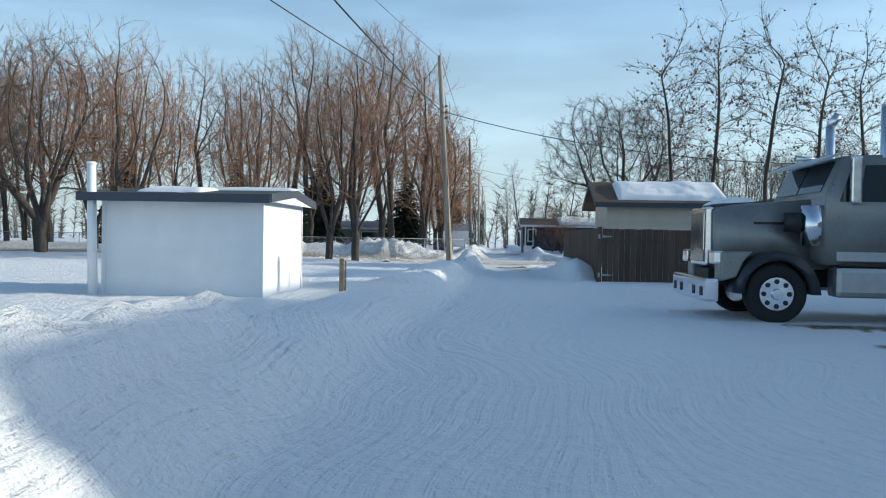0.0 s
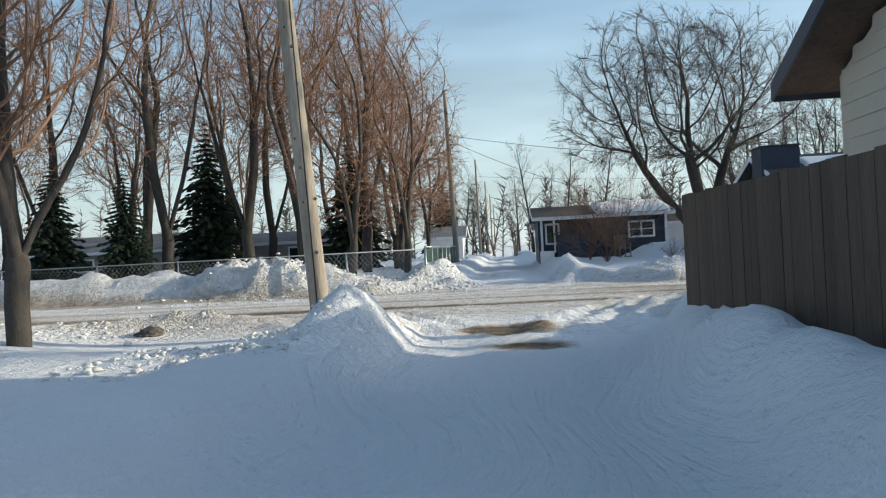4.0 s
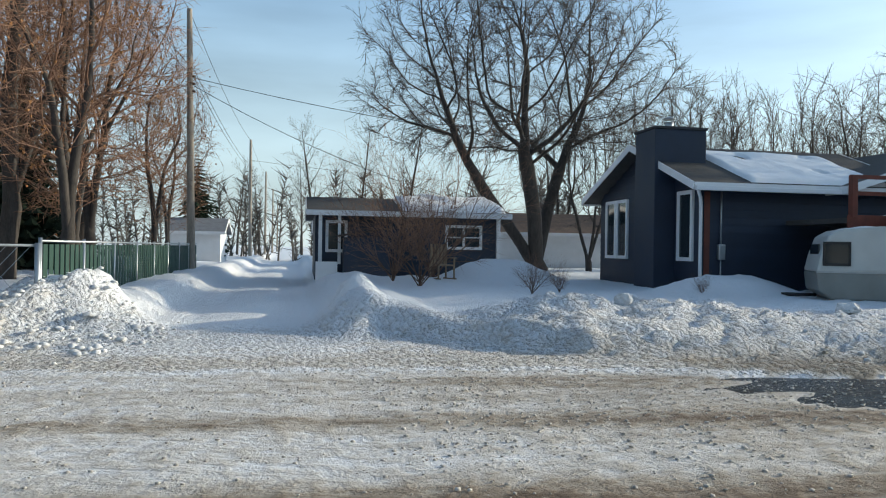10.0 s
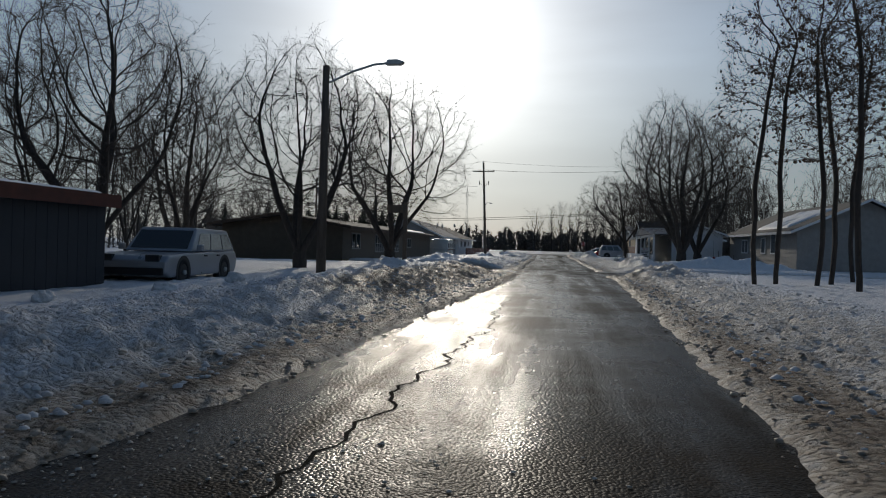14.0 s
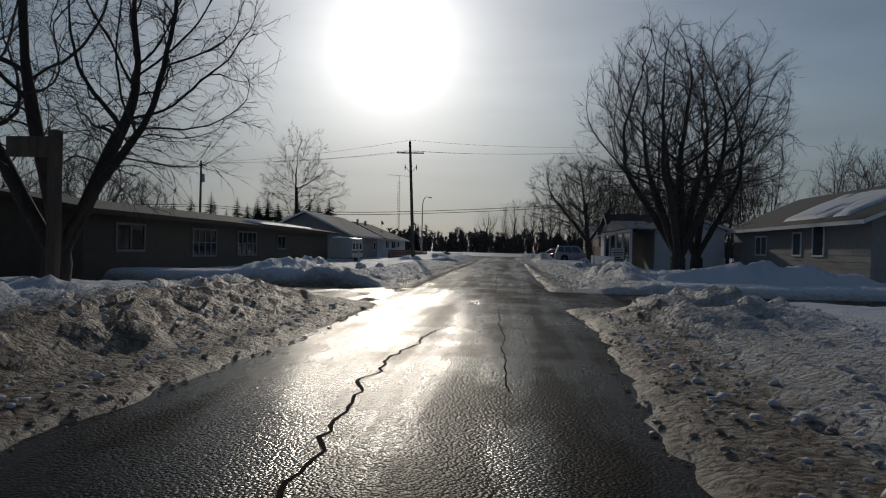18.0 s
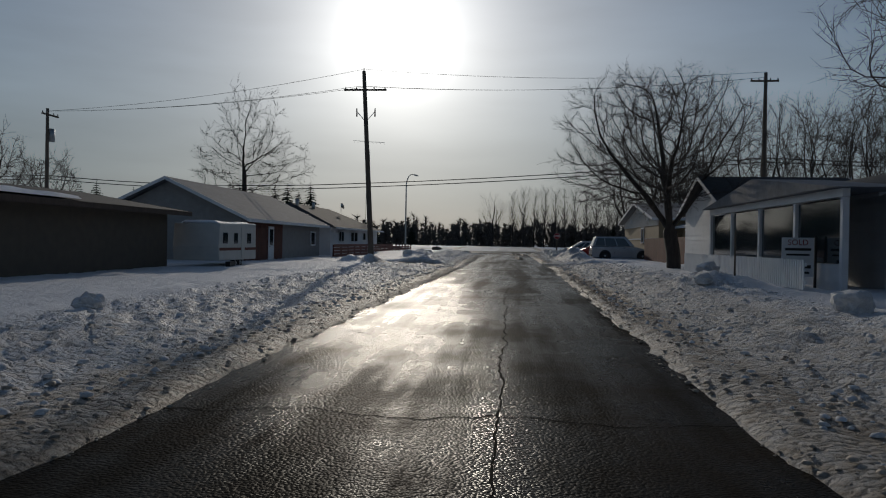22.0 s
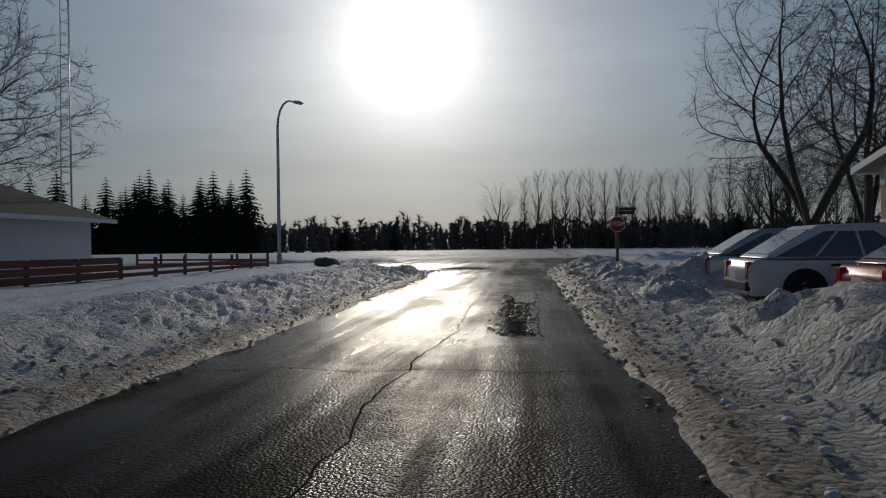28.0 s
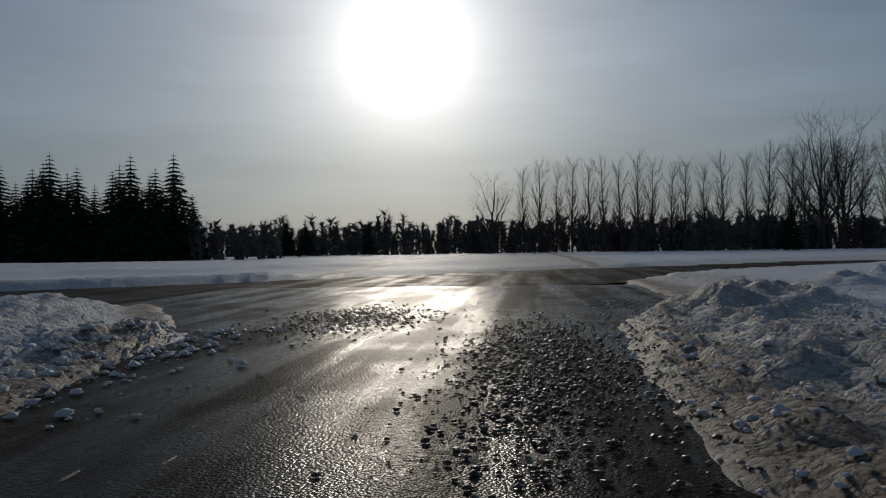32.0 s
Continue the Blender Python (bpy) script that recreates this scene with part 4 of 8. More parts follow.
# ---- trees grown into a crown ----
def branch_skeleton(rng, fork, stems, crown, count, pitch, lean, low):
    """Branches that grow towards points spread through the crown's ellipsoids. Returns node places and parents."""
    gen = np.random.RandomState(rng.randrange(99999))
    pts, par = [np.array((0.0, 0.0, -0.3))], [-1]

    def chain(start, way, length):
        k, d = start, np.array(way, float) / np.linalg.norm(way)
        for _ in range(max(1, int(length / pitch))):
            d = d + gen.normal(0, 0.035, 3)
            d /= np.linalg.norm(d)
            pts.append(pts[k] + d * pitch)
            par.append(k)
            k = len(pts) - 1
        return k

    top = chain(0, (lean[0], lean[1], 1), fork + 0.3)
    for dx, dy, dz, length in stems:
        chain(top, (dx, dy, dz), length)
    marks = []
    for cx, cy, cz, rx, ry, rz in crown:
        n = int(count * rx * ry * rz / sum(c[3] * c[4] * c[5] for c in crown))
        u = gen.normal(0, 1, (n, 3))
        u /= np.linalg.norm(u, axis=1)[:, None]
        u *= gen.uniform(0.12, 1.0, n)[:, None] ** 0.45
        u *= (1 + 0.16 * np.sin(5 * u[:, :1] + 3 * u[:, 1:2] + cx))
        marks.append(u * (rx, ry, rz) + (cx, cy, cz))
    marks = np.concatenate(marks)
    marks = marks[marks[:, 2] > low]
    nodes, born = np.array(pts), {}
    d2 = ((marks[:, None] - nodes[None]) ** 2).sum(-1)
    near, dist = d2.argmin(1), d2.min(1)
    for _ in range(90):
        if not len(marks):
            break
        way = marks - nodes[near]
        way /= np.linalg.norm(way, axis=1)[:, None] + 1e-9
        back = nodes[near] - nodes[[max(par[k], 0) for k in near]]
        ahead = ((way * back).sum(1) > -0.1 * pitch) & np.array([born.get(int(k), 0) < 2 for k in near])
        marks, near, dist, way = marks[ahead], near[ahead], dist[ahead], way[ahead]
        if not len(marks):
            break
        pull = np.zeros((len(nodes), 3))
        np.add.at(pull, near, way)
        grow = np.unique(near)
        d = pull[grow]
        d /= np.linalg.norm(d, axis=1)[:, None] + 1e-9
        before = nodes[grow] - nodes[[max(par[g], 0) for g in grow]]
        before /= np.linalg.norm(before, axis=1)[:, None] + 1e-9
        d = d + 0.75 * before + gen.normal(0, 0.13, d.shape) + (0, 0, 0.05)
        d /= np.linalg.norm(d, axis=1)[:, None] + 1e-9
        fresh = nodes[grow] + d * pitch
        base = len(nodes)
        nodes = np.concatenate([nodes, fresh])
        par += [int(g) for g in grow]
        for g in grow:
            born[int(g)] = born.get(int(g), 0) + 1
        e2 = ((marks[:, None] - fresh[None]) ** 2).sum(-1)
        better = e2.min(1) < dist
        near = np.where(better, base + e2.argmin(1), near)
        dist = np.minimum(dist, e2.min(1))
        keep = dist > (1.25 * pitch) ** 2
        marks, near, dist = marks[keep], near[keep], dist[keep]
        if base > 6000:
            break
    return nodes, par


def grown_tree(name, seed, tall, radius, bark, twig, label, crown, stems=(), fork=2.0, count=900, pitch=0.4, lean=(0, 0), low=1.5, twigs=2, twig_len=0.75, twig_r=0.009, droop=0.0, category="tree", tip=None, tips=0):
    """A bare tree: forked trunk and limbs, and a crown of fine twigs that fills the given ellipsoids (in metres, from the foot)."""
    rng = random.Random(seed)
    gen = np.random.RandomState(seed)
    nodes, par = branch_skeleton(rng, fork, stems, crown, count, pitch, lean, low)
    n = len(nodes)
    kids = [[] for _ in range(n)]
    for i, p in enumerate(par):
        if p >= 0:
            kids[p].append(i)
    load = np.ones(n)
    for i in range(n - 1, 0, -1):
        load[par[i]] += load[i] if kids[i] else 1
    thin = 0.006
    power = math.log(load[0]) / math.log(radius / thin)
    rad = thin * load ** (1 / power)
    ways = np.zeros((n, 3))
    for i in range(1, n):
        ways[i] = nodes[i] - nodes[par[i]]
    ways /= np.linalg.norm(ways, axis=1)[:, None] + 1e-9
    wood, fine = ([], []), ([], [])
    for i in range(n):
        heads = [i] if i == 0 else []
        if kids[i]:
            main = max(kids[i], key=lambda k: load[k])
            heads += [k for k in kids[i] if k != main]
        for h in heads:
            run = [h] if h == 0 else [i, h]
            while kids[run[-1]]:
                run.append(max(kids[run[-1]], key=lambda k: load[k]))
            if len(run) < 2:
                continue
            rr = [float(rad[k]) for k in run]
            if h:
                rr[0] = rr[1]
            rr[-1] *= 0.5
            thick = rr[0] > 0.05
            add_tube(*(wood if thick else fine), [Vector(nodes[k]) for k in run], rr, 8 if rr[0] > 0.15 else (5 if thick else 3))
    # fine twigs, each with side twigs
    tips_at = np.nonzero((rad < 0.045) & (nodes[:, 2] > low * 0.8))[0]
    at = np.repeat(tips_at, twigs)
    root = nodes[at] + ways[at] * gen.uniform(-0.5, 0.5, (len(at), 1)) * pitch
    d = ways[at] + gen.normal(0, 0.42, (len(at), 3)) + (0, 0, 0.15 - droop)
    d /= np.linalg.norm(d, axis=1)[:, None]
    ln = gen.uniform(0.5, 1.2, (len(at), 1)) * twig_len * 1.25
    roots, ends, wide = [root], [root + d * ln], [np.full(len(at), twig_r)]
    for f0 in (0.25, 0.5, 0.75):
        s = d + gen.normal(0, 0.6, d.shape) + (0, 0, -droop)
        s /= np.linalg.norm(s, axis=1)[:, None]
        r2 = root + d * ln * f0
        roots.append(r2)
        ends.append(r2 + s * ln * gen.uniform(0.3, 0.6, (len(at), 1)))
        wide.append(np.full(len(at), twig_r * 0.75))
    root, end, wide = np.concatenate(roots), np.concatenate(ends), np.concatenate(wide)[:, None]
    a = np.cross(end - root, gen.normal(0, 1, root.shape))
    a /= np.linalg.norm(a, axis=1)[:, None] + 1e-9
    b = np.cross(end - root, a)
    b /= np.linalg.norm(b, axis=1)[:, None] + 1e-9
    tv = np.stack([root + a * wide, root + (-0.5 * a + 0.87 * b) * wide, root + (-0.5 * a - 0.87 * b) * wide, end], 1).reshape(-1, 3)
    k = np.arange(len(root)) * 4 + len(fine[0])
    tf = np.concatenate([np.stack([k, k + 1, k + 3], 1), np.stack([k + 1, k + 2, k + 3], 1), np.stack([k + 2, k, k + 3], 1)])
    cv = fine[0] + [Vector(p) for p in tv]
    cf_ = fine[1] + [tuple(int(q) for q in t_) for t_ in tf]
    size = tall / max(float(nodes[:, 2].max()), 0.1)
    ob = tagged(new(name), label, category)
    mesh_object("trunk", [p * size for p in wood[0]], wood[1], bark, ob)
    mesh_object("crown", [p * size for p in cv], cf_, twig, ob)
    if tips:
        lv, lf = [], []
        for _ in range(tips):
            q = cv[rng.randrange(len(cv))] * size
            u = Vector((rng.gauss(0, 1), rng.gauss(0, 1), rng.gauss(0, 1))).normalized()
            w = u.cross(Vector((0.2, 0.4, 0.9))).normalized()
            s = tip[1] * rng.uniform(0.6, 1.3)
            o = len(lv)
            q = q - Vector((0, 0, s * 0.7))
            lv += [q + u * s, q + w * s * 0.6, q - u * s, q - w * s * 0.6, q + u.cross(w) * s * 0.7 - Vector((0, 0, s * 0.5))]
            lf += [(o, o + 1, o + 4), (o + 1, o + 2, o + 4), (o + 2, o + 3, o + 4), (o + 3, o, o + 4)]
        tagged(mesh_object("dry_foliage", lv, lf, tip[0], ob, False), kind="stuff")
    return ob


# two boulevard maples and the russet grove north-west of the crossing
t = grown_tree("tree", 5, 10.6, 0.21, BARK, TWIG_RED, "tall bare tree with russet twigs beside the alley", [(0, 0, 6.6, 2.9, 2.9, 3.9)], [(0.3, 0.1, 1, 2.5), (-0.35, 0.15, 1, 2.2), (0.05, -0.4, 1, 2.0)], 1.7, 1000, 0.34, low=2.2, twigs=2, twig_len=0.65)
plant(t, [(-11.2, 26.0, 0.3, 0.86), (-10.0, 26.2, 2.1, 0.9), (-15.5, 27.5, 1.2, 0.9), (-20.5, 25.0, 4.2, 1.0), (-26.0, 27.0, 3.3, 1.05), (-13.5, 21.5, 5.0, 0.62)])
t = grown_tree("tree", 8, 14.2, 0.23, BARK, TWIG_RED, "tall bare many-stemmed tree with russet twigs behind the fence", [(0, 0, 9.6, 2.6, 2.6, 5.0), (0.9, 0, 6.0, 1.6, 1.6, 2.4)], [(0.14, 0.05, 1, 5.5), (-0.22, 0.1, 1, 5.0), (0.02, -0.2, 1, 3.5)], 1.9, 900, 0.42, low=3.6, twigs=2, twig_len=0.8, twig_r=0.011)
plant(t, [(-14.2, 47.5, 0.2, 1.18), (-11.2, 46.4, 1.4, 1.2), (-12.6, 50.5, 2.6, 1.25), (-17.4, 46.3, 3.4, 1.15), (-9.4, 50.0, 4.4, 1.12), (-19.8, 49.0, 5.4, 1.2), (-23.0, 46.8, 0.9, 1.0), (-26.8, 49.2, 2.0, 1.1), (-31.0, 47.0, 3.0, 1.0), (-16.0, 56.0, 4.0, 1.1), (-36.0, 49.0, 1.0, 1.05), (-41.5, 46.5, 2.0, 1.0)])
t = grown_tree("tree", 12, 10.5, 0.17, BARK, TWIG_RED, "bare twiggy tree with dry orange leaves near the fence", [(0, 0, 6.2, 2.5, 2.5, 4.3)], [(0.12, 0.1, 1, 3.5), (-0.15, 0.05, 1, 3.0)], 1.4, 850, 0.36, low=1.6, twigs=2, twig_len=0.8, twig_r=0.010, droop=0.35, tip=(DEADLEAF, 0.05), tips=260)
plant(t, [(-8.4, 42.2, 0.5, 0.95), (-7.0, 46.6, 0.9, 1.0), (-7.6, 50.0, 2.9, 0.9), (-8.0, 53.0, 2.8, 1.0), (-7.6, 61.0, 4.1, 0.9), (-8.8, 70.0, 1.1, 0.9)])
t = grown_tree("tree", 15, 12.5, 0.2, BARK, TWIG_RED, "bare tree with fine russet twigs in the far grove", [(0, 0, 7.8, 2.8, 2.8, 4.6)], [(0.25, 0.1, 1, 3), (-0.25, 0.1, 1, 3)], 1.8, 420, 0.55, low=2.4, twigs=2, twig_len=1.0, twig_r=0.016)
plant(t, [(-8.5 - 2.6 * i - (i * 31 % 5) * 0.3, 53.5 + (i * 37 % 11) * 1.3, i * 1.3, 0.95 + (i * 29 % 10) * 0.045) for i in range(11)] + [(-24.0 - 3.0 * i, 36.5 + (i * 17 % 7) * 0.8, i * 1.9, 0.85 + (i * 23 % 9) * 0.04) for i in range(12)])
# grey trees west of the shed
t = grown_tree("tree", 21, 11.5, 0.32, BARK, TWIG, "large bare grey tree in the snowy yard", [(0, 0, 6.6, 4.8, 4.8, 4.4)], [(0.5, 0, 1, 3), (-0.6, 0.2, 1, 3), (0.1, 0.5, 1, 2.5)], 1.6, 900, 0.45, low=2.6, twigs=2, twig_len=0.9, twig_r=0.012)
plant(t, [(-27.0, 28.5, 0.6, 1.0), (-36.0, 33.0, 2.2, 1.05), (-33.0, 22.0, 3.9, 0.95)])
t = grown_tree("tree", 24, 13.5, 0.26, BARK, TWIG_RED, "bare tree with fine russet twigs in the row across the street", [(0, 0, 8.0, 3.6, 3.6, 5.2)], [(0.25, 0.1, 1, 3), (-0.25, 0.1, 1, 3)], 1.8, 520, 0.55, low=2.6, twigs=2, twig_len=1.0, twig_r=0.016)
plant(t, [(-30.0, 38.8, 0.1, 0.95), (-34.5, 41.0, 1.9, 1.0), (-39.0, 39.0, 3.1, 0.9), (-45.0, 42.0, 4.4, 1.0), (-52.0, 39.5, 5.1, 1.0), (-58.0, 43.0, 0.7, 1.05)])
# the big elm behind the blue house, with a birch and shrubs near it
t = grown_tree("tree", 33, 14.2, 0.58, BARK, TWIG, "large old bare elm with forked leaning trunks beside the blue house", [(-1.0, 0, 8.4, 6.9, 6.0, 5.6)], [(-0.8, 0.1, 1, 5.5), (-0.15, -0.25, 1, 5.5), (0.42, 0.2, 1, 5.5)], 0.3, 2600, 0.42, low=5.2, twigs=4, twig_len=0.75, twig_r=0.013, droop=0.15)
plant(t, [(8.9, 60.5, 0.25, 1.0)])
t = tree_template("slender", "tree", 35, 11.0, 0.16, BARK, TWIG, "slender pale bare birch beside the far alley")
plant(t, [(-0.6, 84.0, 0.0, 1.0), (1.6, 72.0, 1.9, 0.8), (3.6, 66.5, 2.6, 0.82), (-1.6, 120.0, 1.0, 1.1), (-8.6, 112.0, 2.0, 1.0), (1.5, 104.0, 3.0, 1.0), (-1.8, 138.0, 4.0, 1.0), (-7.5, 134.0, 5.0, 1.1)])
t = grown_tree("tree", 37, 10.0, 0.2, BARK, TWIG, "bare tree in the row behind the blue house", [(0, 0, 6.0, 2.7, 2.7, 4.0)], [(0.3, 0.1, 1, 3), (-0.3, 0.1, 1, 3), (0, -0.3, 1, 3)], 1.0, 650, 0.44, low=1.6, twigs=2, twig_len=0.85, twig_r=0.014)
far_n = [(11.5 + 3.1 * i + (i * 37 % 10) * 0.16, 60.5 + (i * 53 % 13) * 0.7, i * 1.7, 0.74 + (i * 29 % 10) * 0.025) for i in range(16)]
plant(t, far_n + [(20.0, 55.0, 1.5, 0.82), (24.0, 54.0, 2.5, 0.85), (28.5, 52.5, 0.5, 0.85), (33.5, 51.0, 4.5, 0.8), (14.0, 72, 1, 1.0), (20, 74, 2, 1.05), (26, 73, 3, 1.0), (33, 72, 4, 0.95)])
t = tree_template("shrub", "bush", 41, 4.6, 0.055, BARK_RED, TWIG_RED, "tall leafless bush in front of the blue cabin", "bush")
plant(t, [(1.5, 47.6, 0.0, 0.9), (0.9, 48.6, 2.0, 0.82), (2.4, 50.6, 3.0, 1.15)])
t = tree_template("shrub", "bush", 43, 1.1, 0.02, BARK_RED, TWIG_RED, "small leafless shrub poking out of the snow", "bush")
plant(t, [(3.5, 44.2, 0.0, 1.0), (7.2, 43.4, 1.0, 0.55), (10.6, 39.6, 2.2, 0.4), (4.3, 44.6, 2.0, 0.8)])
# slender trees with seed clusters south of the street
t = grown_tree("tree", 51, 11.6, 0.095, BARK, TWIG, "slender bare ash with clinging seed clusters", [(0, 0, 7.4, 1.75, 1.75, 4.2)], [(0.02, 0.02, 1, 6.5)], 2.6, 330, 0.36, low=3.4, twigs=2, twig_len=0.6, twig_r=0.010, tip=(SEED, 0.07), tips=260)
plant(t, [(4.9, 27.5, 0.0, 1.0), (7.0, 27.8, 1.1, 1.05), (9.2, 27.4, 2.4, 1.08), (11.6, 27.8, 3.3, 1.05), (13.6, 27.3, 4.5, 1.0), (34.9, 24.3, 0.7, 0.95), (35.6, 23.4, 1.7, 1.0), (35.0, 22.2, 2.9, 1.0), (36.2, 21.3, 3.6, 1.02), (32.2, 21.9, 5.0, 1.05), (39.0, 19.5, 0.2, 1.0), (29.5, 21.0, 1.5, 1.05), (33.5, 19.0, 2.2, 1.1)])
# trees along the street
t = grown_tree("tree", 62, 11.0, 0.36, BARK, TWIG, "wide bare tree of many fanning stems beside the street", [(0, 0, 6.6, 4.7, 4.7, 4.6)], [(0.45, 0.1, 1, 4.5), (-0.5, 0.2, 1, 4.5), (0.1, 0.5, 1, 4), (0.1, -0.55, 1, 4)], 0.8, 2300, 0.33, low=2.0, twigs=2, twig_len=0.8, droop=0.3)
plant(t, [(43.2, 39.3, 3.3, 0.86), (34.0, 40.6, 2.1, 0.76), (29.0, 45.7, 4.0, 0.84), (22.0, 49.5, 5.1, 0.86)])
t = grown_tree("tree", 61, 11.0, 0.24, BARK, TWIG, "large bare many-stemmed tree beside the street", [(0, 0, 6.6, 3.6, 3.6, 4.4)], [(0.3, 0.1, 1, 3.5), (-0.35, 0.1, 1, 3.5), (0.05, -0.35, 1, 3)], 1.0, 1200, 0.38, low=2.0, twigs=2, twig_len=0.8, twig_r=0.012)
plant(t, [(35.5, 46.0, 1.1, 0.8), (39.5, 48.5, 5.2, 0.78)])
t = grown_tree("tree", 66, 13.5, 0.40, BARK, TWIG, "large bare maple of several stems in a snowy front yard", [(0, 0, 8.0, 5.2, 5.2, 5.6)], [(0.4, 0.25, 1, 5.5), (-0.4, 0.3, 1, 5.5), (-0.05, -0.45, 1, 5.0)], 1.1, 2000, 0.38, low=2.6, twigs=2, twig_len=0.7, twig_r=0.010)
plant(t, [(68.4, 21.0, 0.6, 1.0), (66.6, 21.4, 2.2, 0.92), (72.5, 19.0, 3.4, 0.9)])
t = grown_tree("tree", 65, 9.6, 0.34, BARK, TWIG, "round-headed bare maple with dense fine twigs in a front yard", [(-0.4, 1.1, 5.9, 4.5, 4.4, 3.7)], [(0.5, 0.1, 1, 2.5), (-0.5, 0.2, 1, 2.5), (0.1, 0.6, 1, 2.5), (0.05, -0.6, 1, 2.5), (0, 0, 1, 3)], 1.9, 2700, 0.31, low=2.9, twigs=3, twig_len=0.6)
plant(t, [(94.4, 22.6, 0.0, 1.0)])
t = grown_tree("tree", 67, 8.0, 0.25, BARK, TWIG, "bare rounded tree in a yard", [(0, 0, 5.0, 3.2, 3.2, 3.1)], [(0.3, 0.1, 1, 2), (-0.35, 0.1, 1, 2), (0, -0.3, 1, 2)], 1.5, 700, 0.36, low=1.9, twigs=2, twig_len=0.7, twig_r=0.014)
plant(t, [(84.0, 62.0, 1.0, 1.1), (76.0, 66.0, 2.3, 1.0), (100.0, 78.0, 0.2, 1.0), (165.0, 112.0, 4.0, 2.2), (150.0, 92.0, 5.0, 1.5)])
t = grown_tree("tree", 68, 22.0, 0.42, BARK, TWIG, "tall bare spreading tree behind the white bungalow", [(0, 0, 10.5, 7.6, 7.6, 6.5), (0, 0, 16.0, 4.6, 4.6, 6.0)], [(0, 0.02, 1, 9), (0.5, 0.2, 1, 4), (-0.5, 0.1, 1, 4)], 3.5, 1500, 0.7, low=4.5, twigs=2, twig_len=1.2, twig_r=0.022)
plant(t, [(155.2, 66.6, 0.7, 1.0)])
t = grown_tree("tree", 69, 11.0, 0.2, BARK, TWIG, "bare tree behind the bungalows", [(0, 0, 6.6, 2.9, 2.9, 4.4)], [(0.3, 0.1, 1, 3), (-0.3, 0.1, 1, 3), (0, -0.3, 1, 3)], 1.2, 480, 0.5, low=2.0, twigs=2, twig_len=0.9, twig_r=0.015)
plant(t, [(104.0 + 3.4 * i, 8.0 - (i * 31 % 7), i * 1.3, 0.95 + (i * 17 % 8) * 0.05) for i in range(9)] + [(58.0 + 4.4 * i, 3.5 - (i * 31 % 7), i * 1.1, 0.9) for i in range(10)])
t = grown_tree("tree", 71, 11.5, 0.26, BARK, TWIG, "tall bare birch-like tree with drooping twigs near the highway", [(0, 0, 6.8, 4.2, 4.2, 4.8)], [(0.35, 0.1, 1, 4), (-0.4, 0.15, 1, 4), (0.05, -0.4, 1, 4)], 1.4, 1300, 0.4, low=2.8, twigs=2, twig_len=0.85, twig_r=0.010, droop=0.4)
plant(t, [(146.0, 16.4, 1.9, 1.25), (150.0, 12.0, 0.2, 1.2), (141.0, 10.5, 3.0, 1.1), (155.0, 8.0, 4.0, 1.1)])
# bent branch lying under the trees
fb = thing("fallen_branch", -12.7, 22.5, height(-12.7, 22.5), label="dark bent branch propped in the snow under the trees", category="branch")
v, f = [], []
add_tube(v, f, [Vector(p) for p in ((-1.35, 0.15, 0.62), (-0.9, 0.1, 0.42), (-0.35, 0.0, 0.26), (0.1, 0.0, 0.24), (0.55, -0.1, 0.42), (0.95, -0.15, 0.8))], [0.05, 0.09, 0.11, 0.12, 0.10, 0.06], 8)
mesh_object("limb", v, f, BARK, fb)
v, f = [], []
add_tube(v, f, [Vector((-0.05, 0, -0.1)), Vector((0, 0, 0.25))], [0.09, 0.08], 7)
mesh_object("stub", v, f, BARK, fb)
# spruces
t = spruce_template("spruce", 81, 9.0, "dark green spruce among the bare trees", 30, 13, 0.28)
plant(t, [(-18.5, 53.5, 0, 0.95), (-17.8, 43.6, 1, 0.55), (-21.5, 44.6, 4, 0.62), (-11.5, 57.0, 2, 0.88), (-8.4, 79.0, 3, 0.8), (-17.0, 29.5, 1, 0.62), (-31.0, 44.5, 2, 0.9)])
t = spruce_template("spruce", 83, 14.6, "tall dark spruce in the far shelterbelt", 26, 11, 0.30)
plant(t, [(240.0 + (i * 13 % 9), 113 - 1.75 * i, i * 1.0, 0.80 + (i * 37 % 10) * 0.036) for i in range(18)] + [(236, 116, 0, 1.1), (238, 123, 1, 1.05), (244, 131, 2, 1.0), (240, 139, 3, 1.1), (246, 147, 1, 1.0), (272, 99.5, 1, 0.92), (280, 97, 2, 0.9), (288, 80, 1, 0.6), (275, 72, 2, 0.5), (285, 62, 0, 0.45), (302, 11, 0, 0.62), (300, -2, 1, 0.6), (262, -12, 1, 0.6)], 0.2)
# poplar shelterbelt
t = tree_template("column", "tree", 91, 19.0, 0.22, BARK, TWIG, "tall narrow bare poplar in the shelterbelt")
plant(t, [(290.0 - (i * 7 % 5), 30.5 - 3.2 * i, i * 0.9, 0.94 + (i * 23 % 9) * 0.014) for i in range(13)] + [(288.0 - (i * 7 % 5), -13.0 - 3.4 * i, i * 1.2, 1.02 + (i * 23 % 9) * 0.02) for i in range(11)])
t = tree_template("far", "tree", 93, 17.0, 0.3, BARK, TWIG, "bare tree standing alone by the far field")
plant(t, [(290.0, 37.0, 0, 1.0), (284, -25.5, 1, 1.55), (283, -29, 2, 1.5), (284, 96, 2, 0.5), (262, 92, 1, 0.6)])


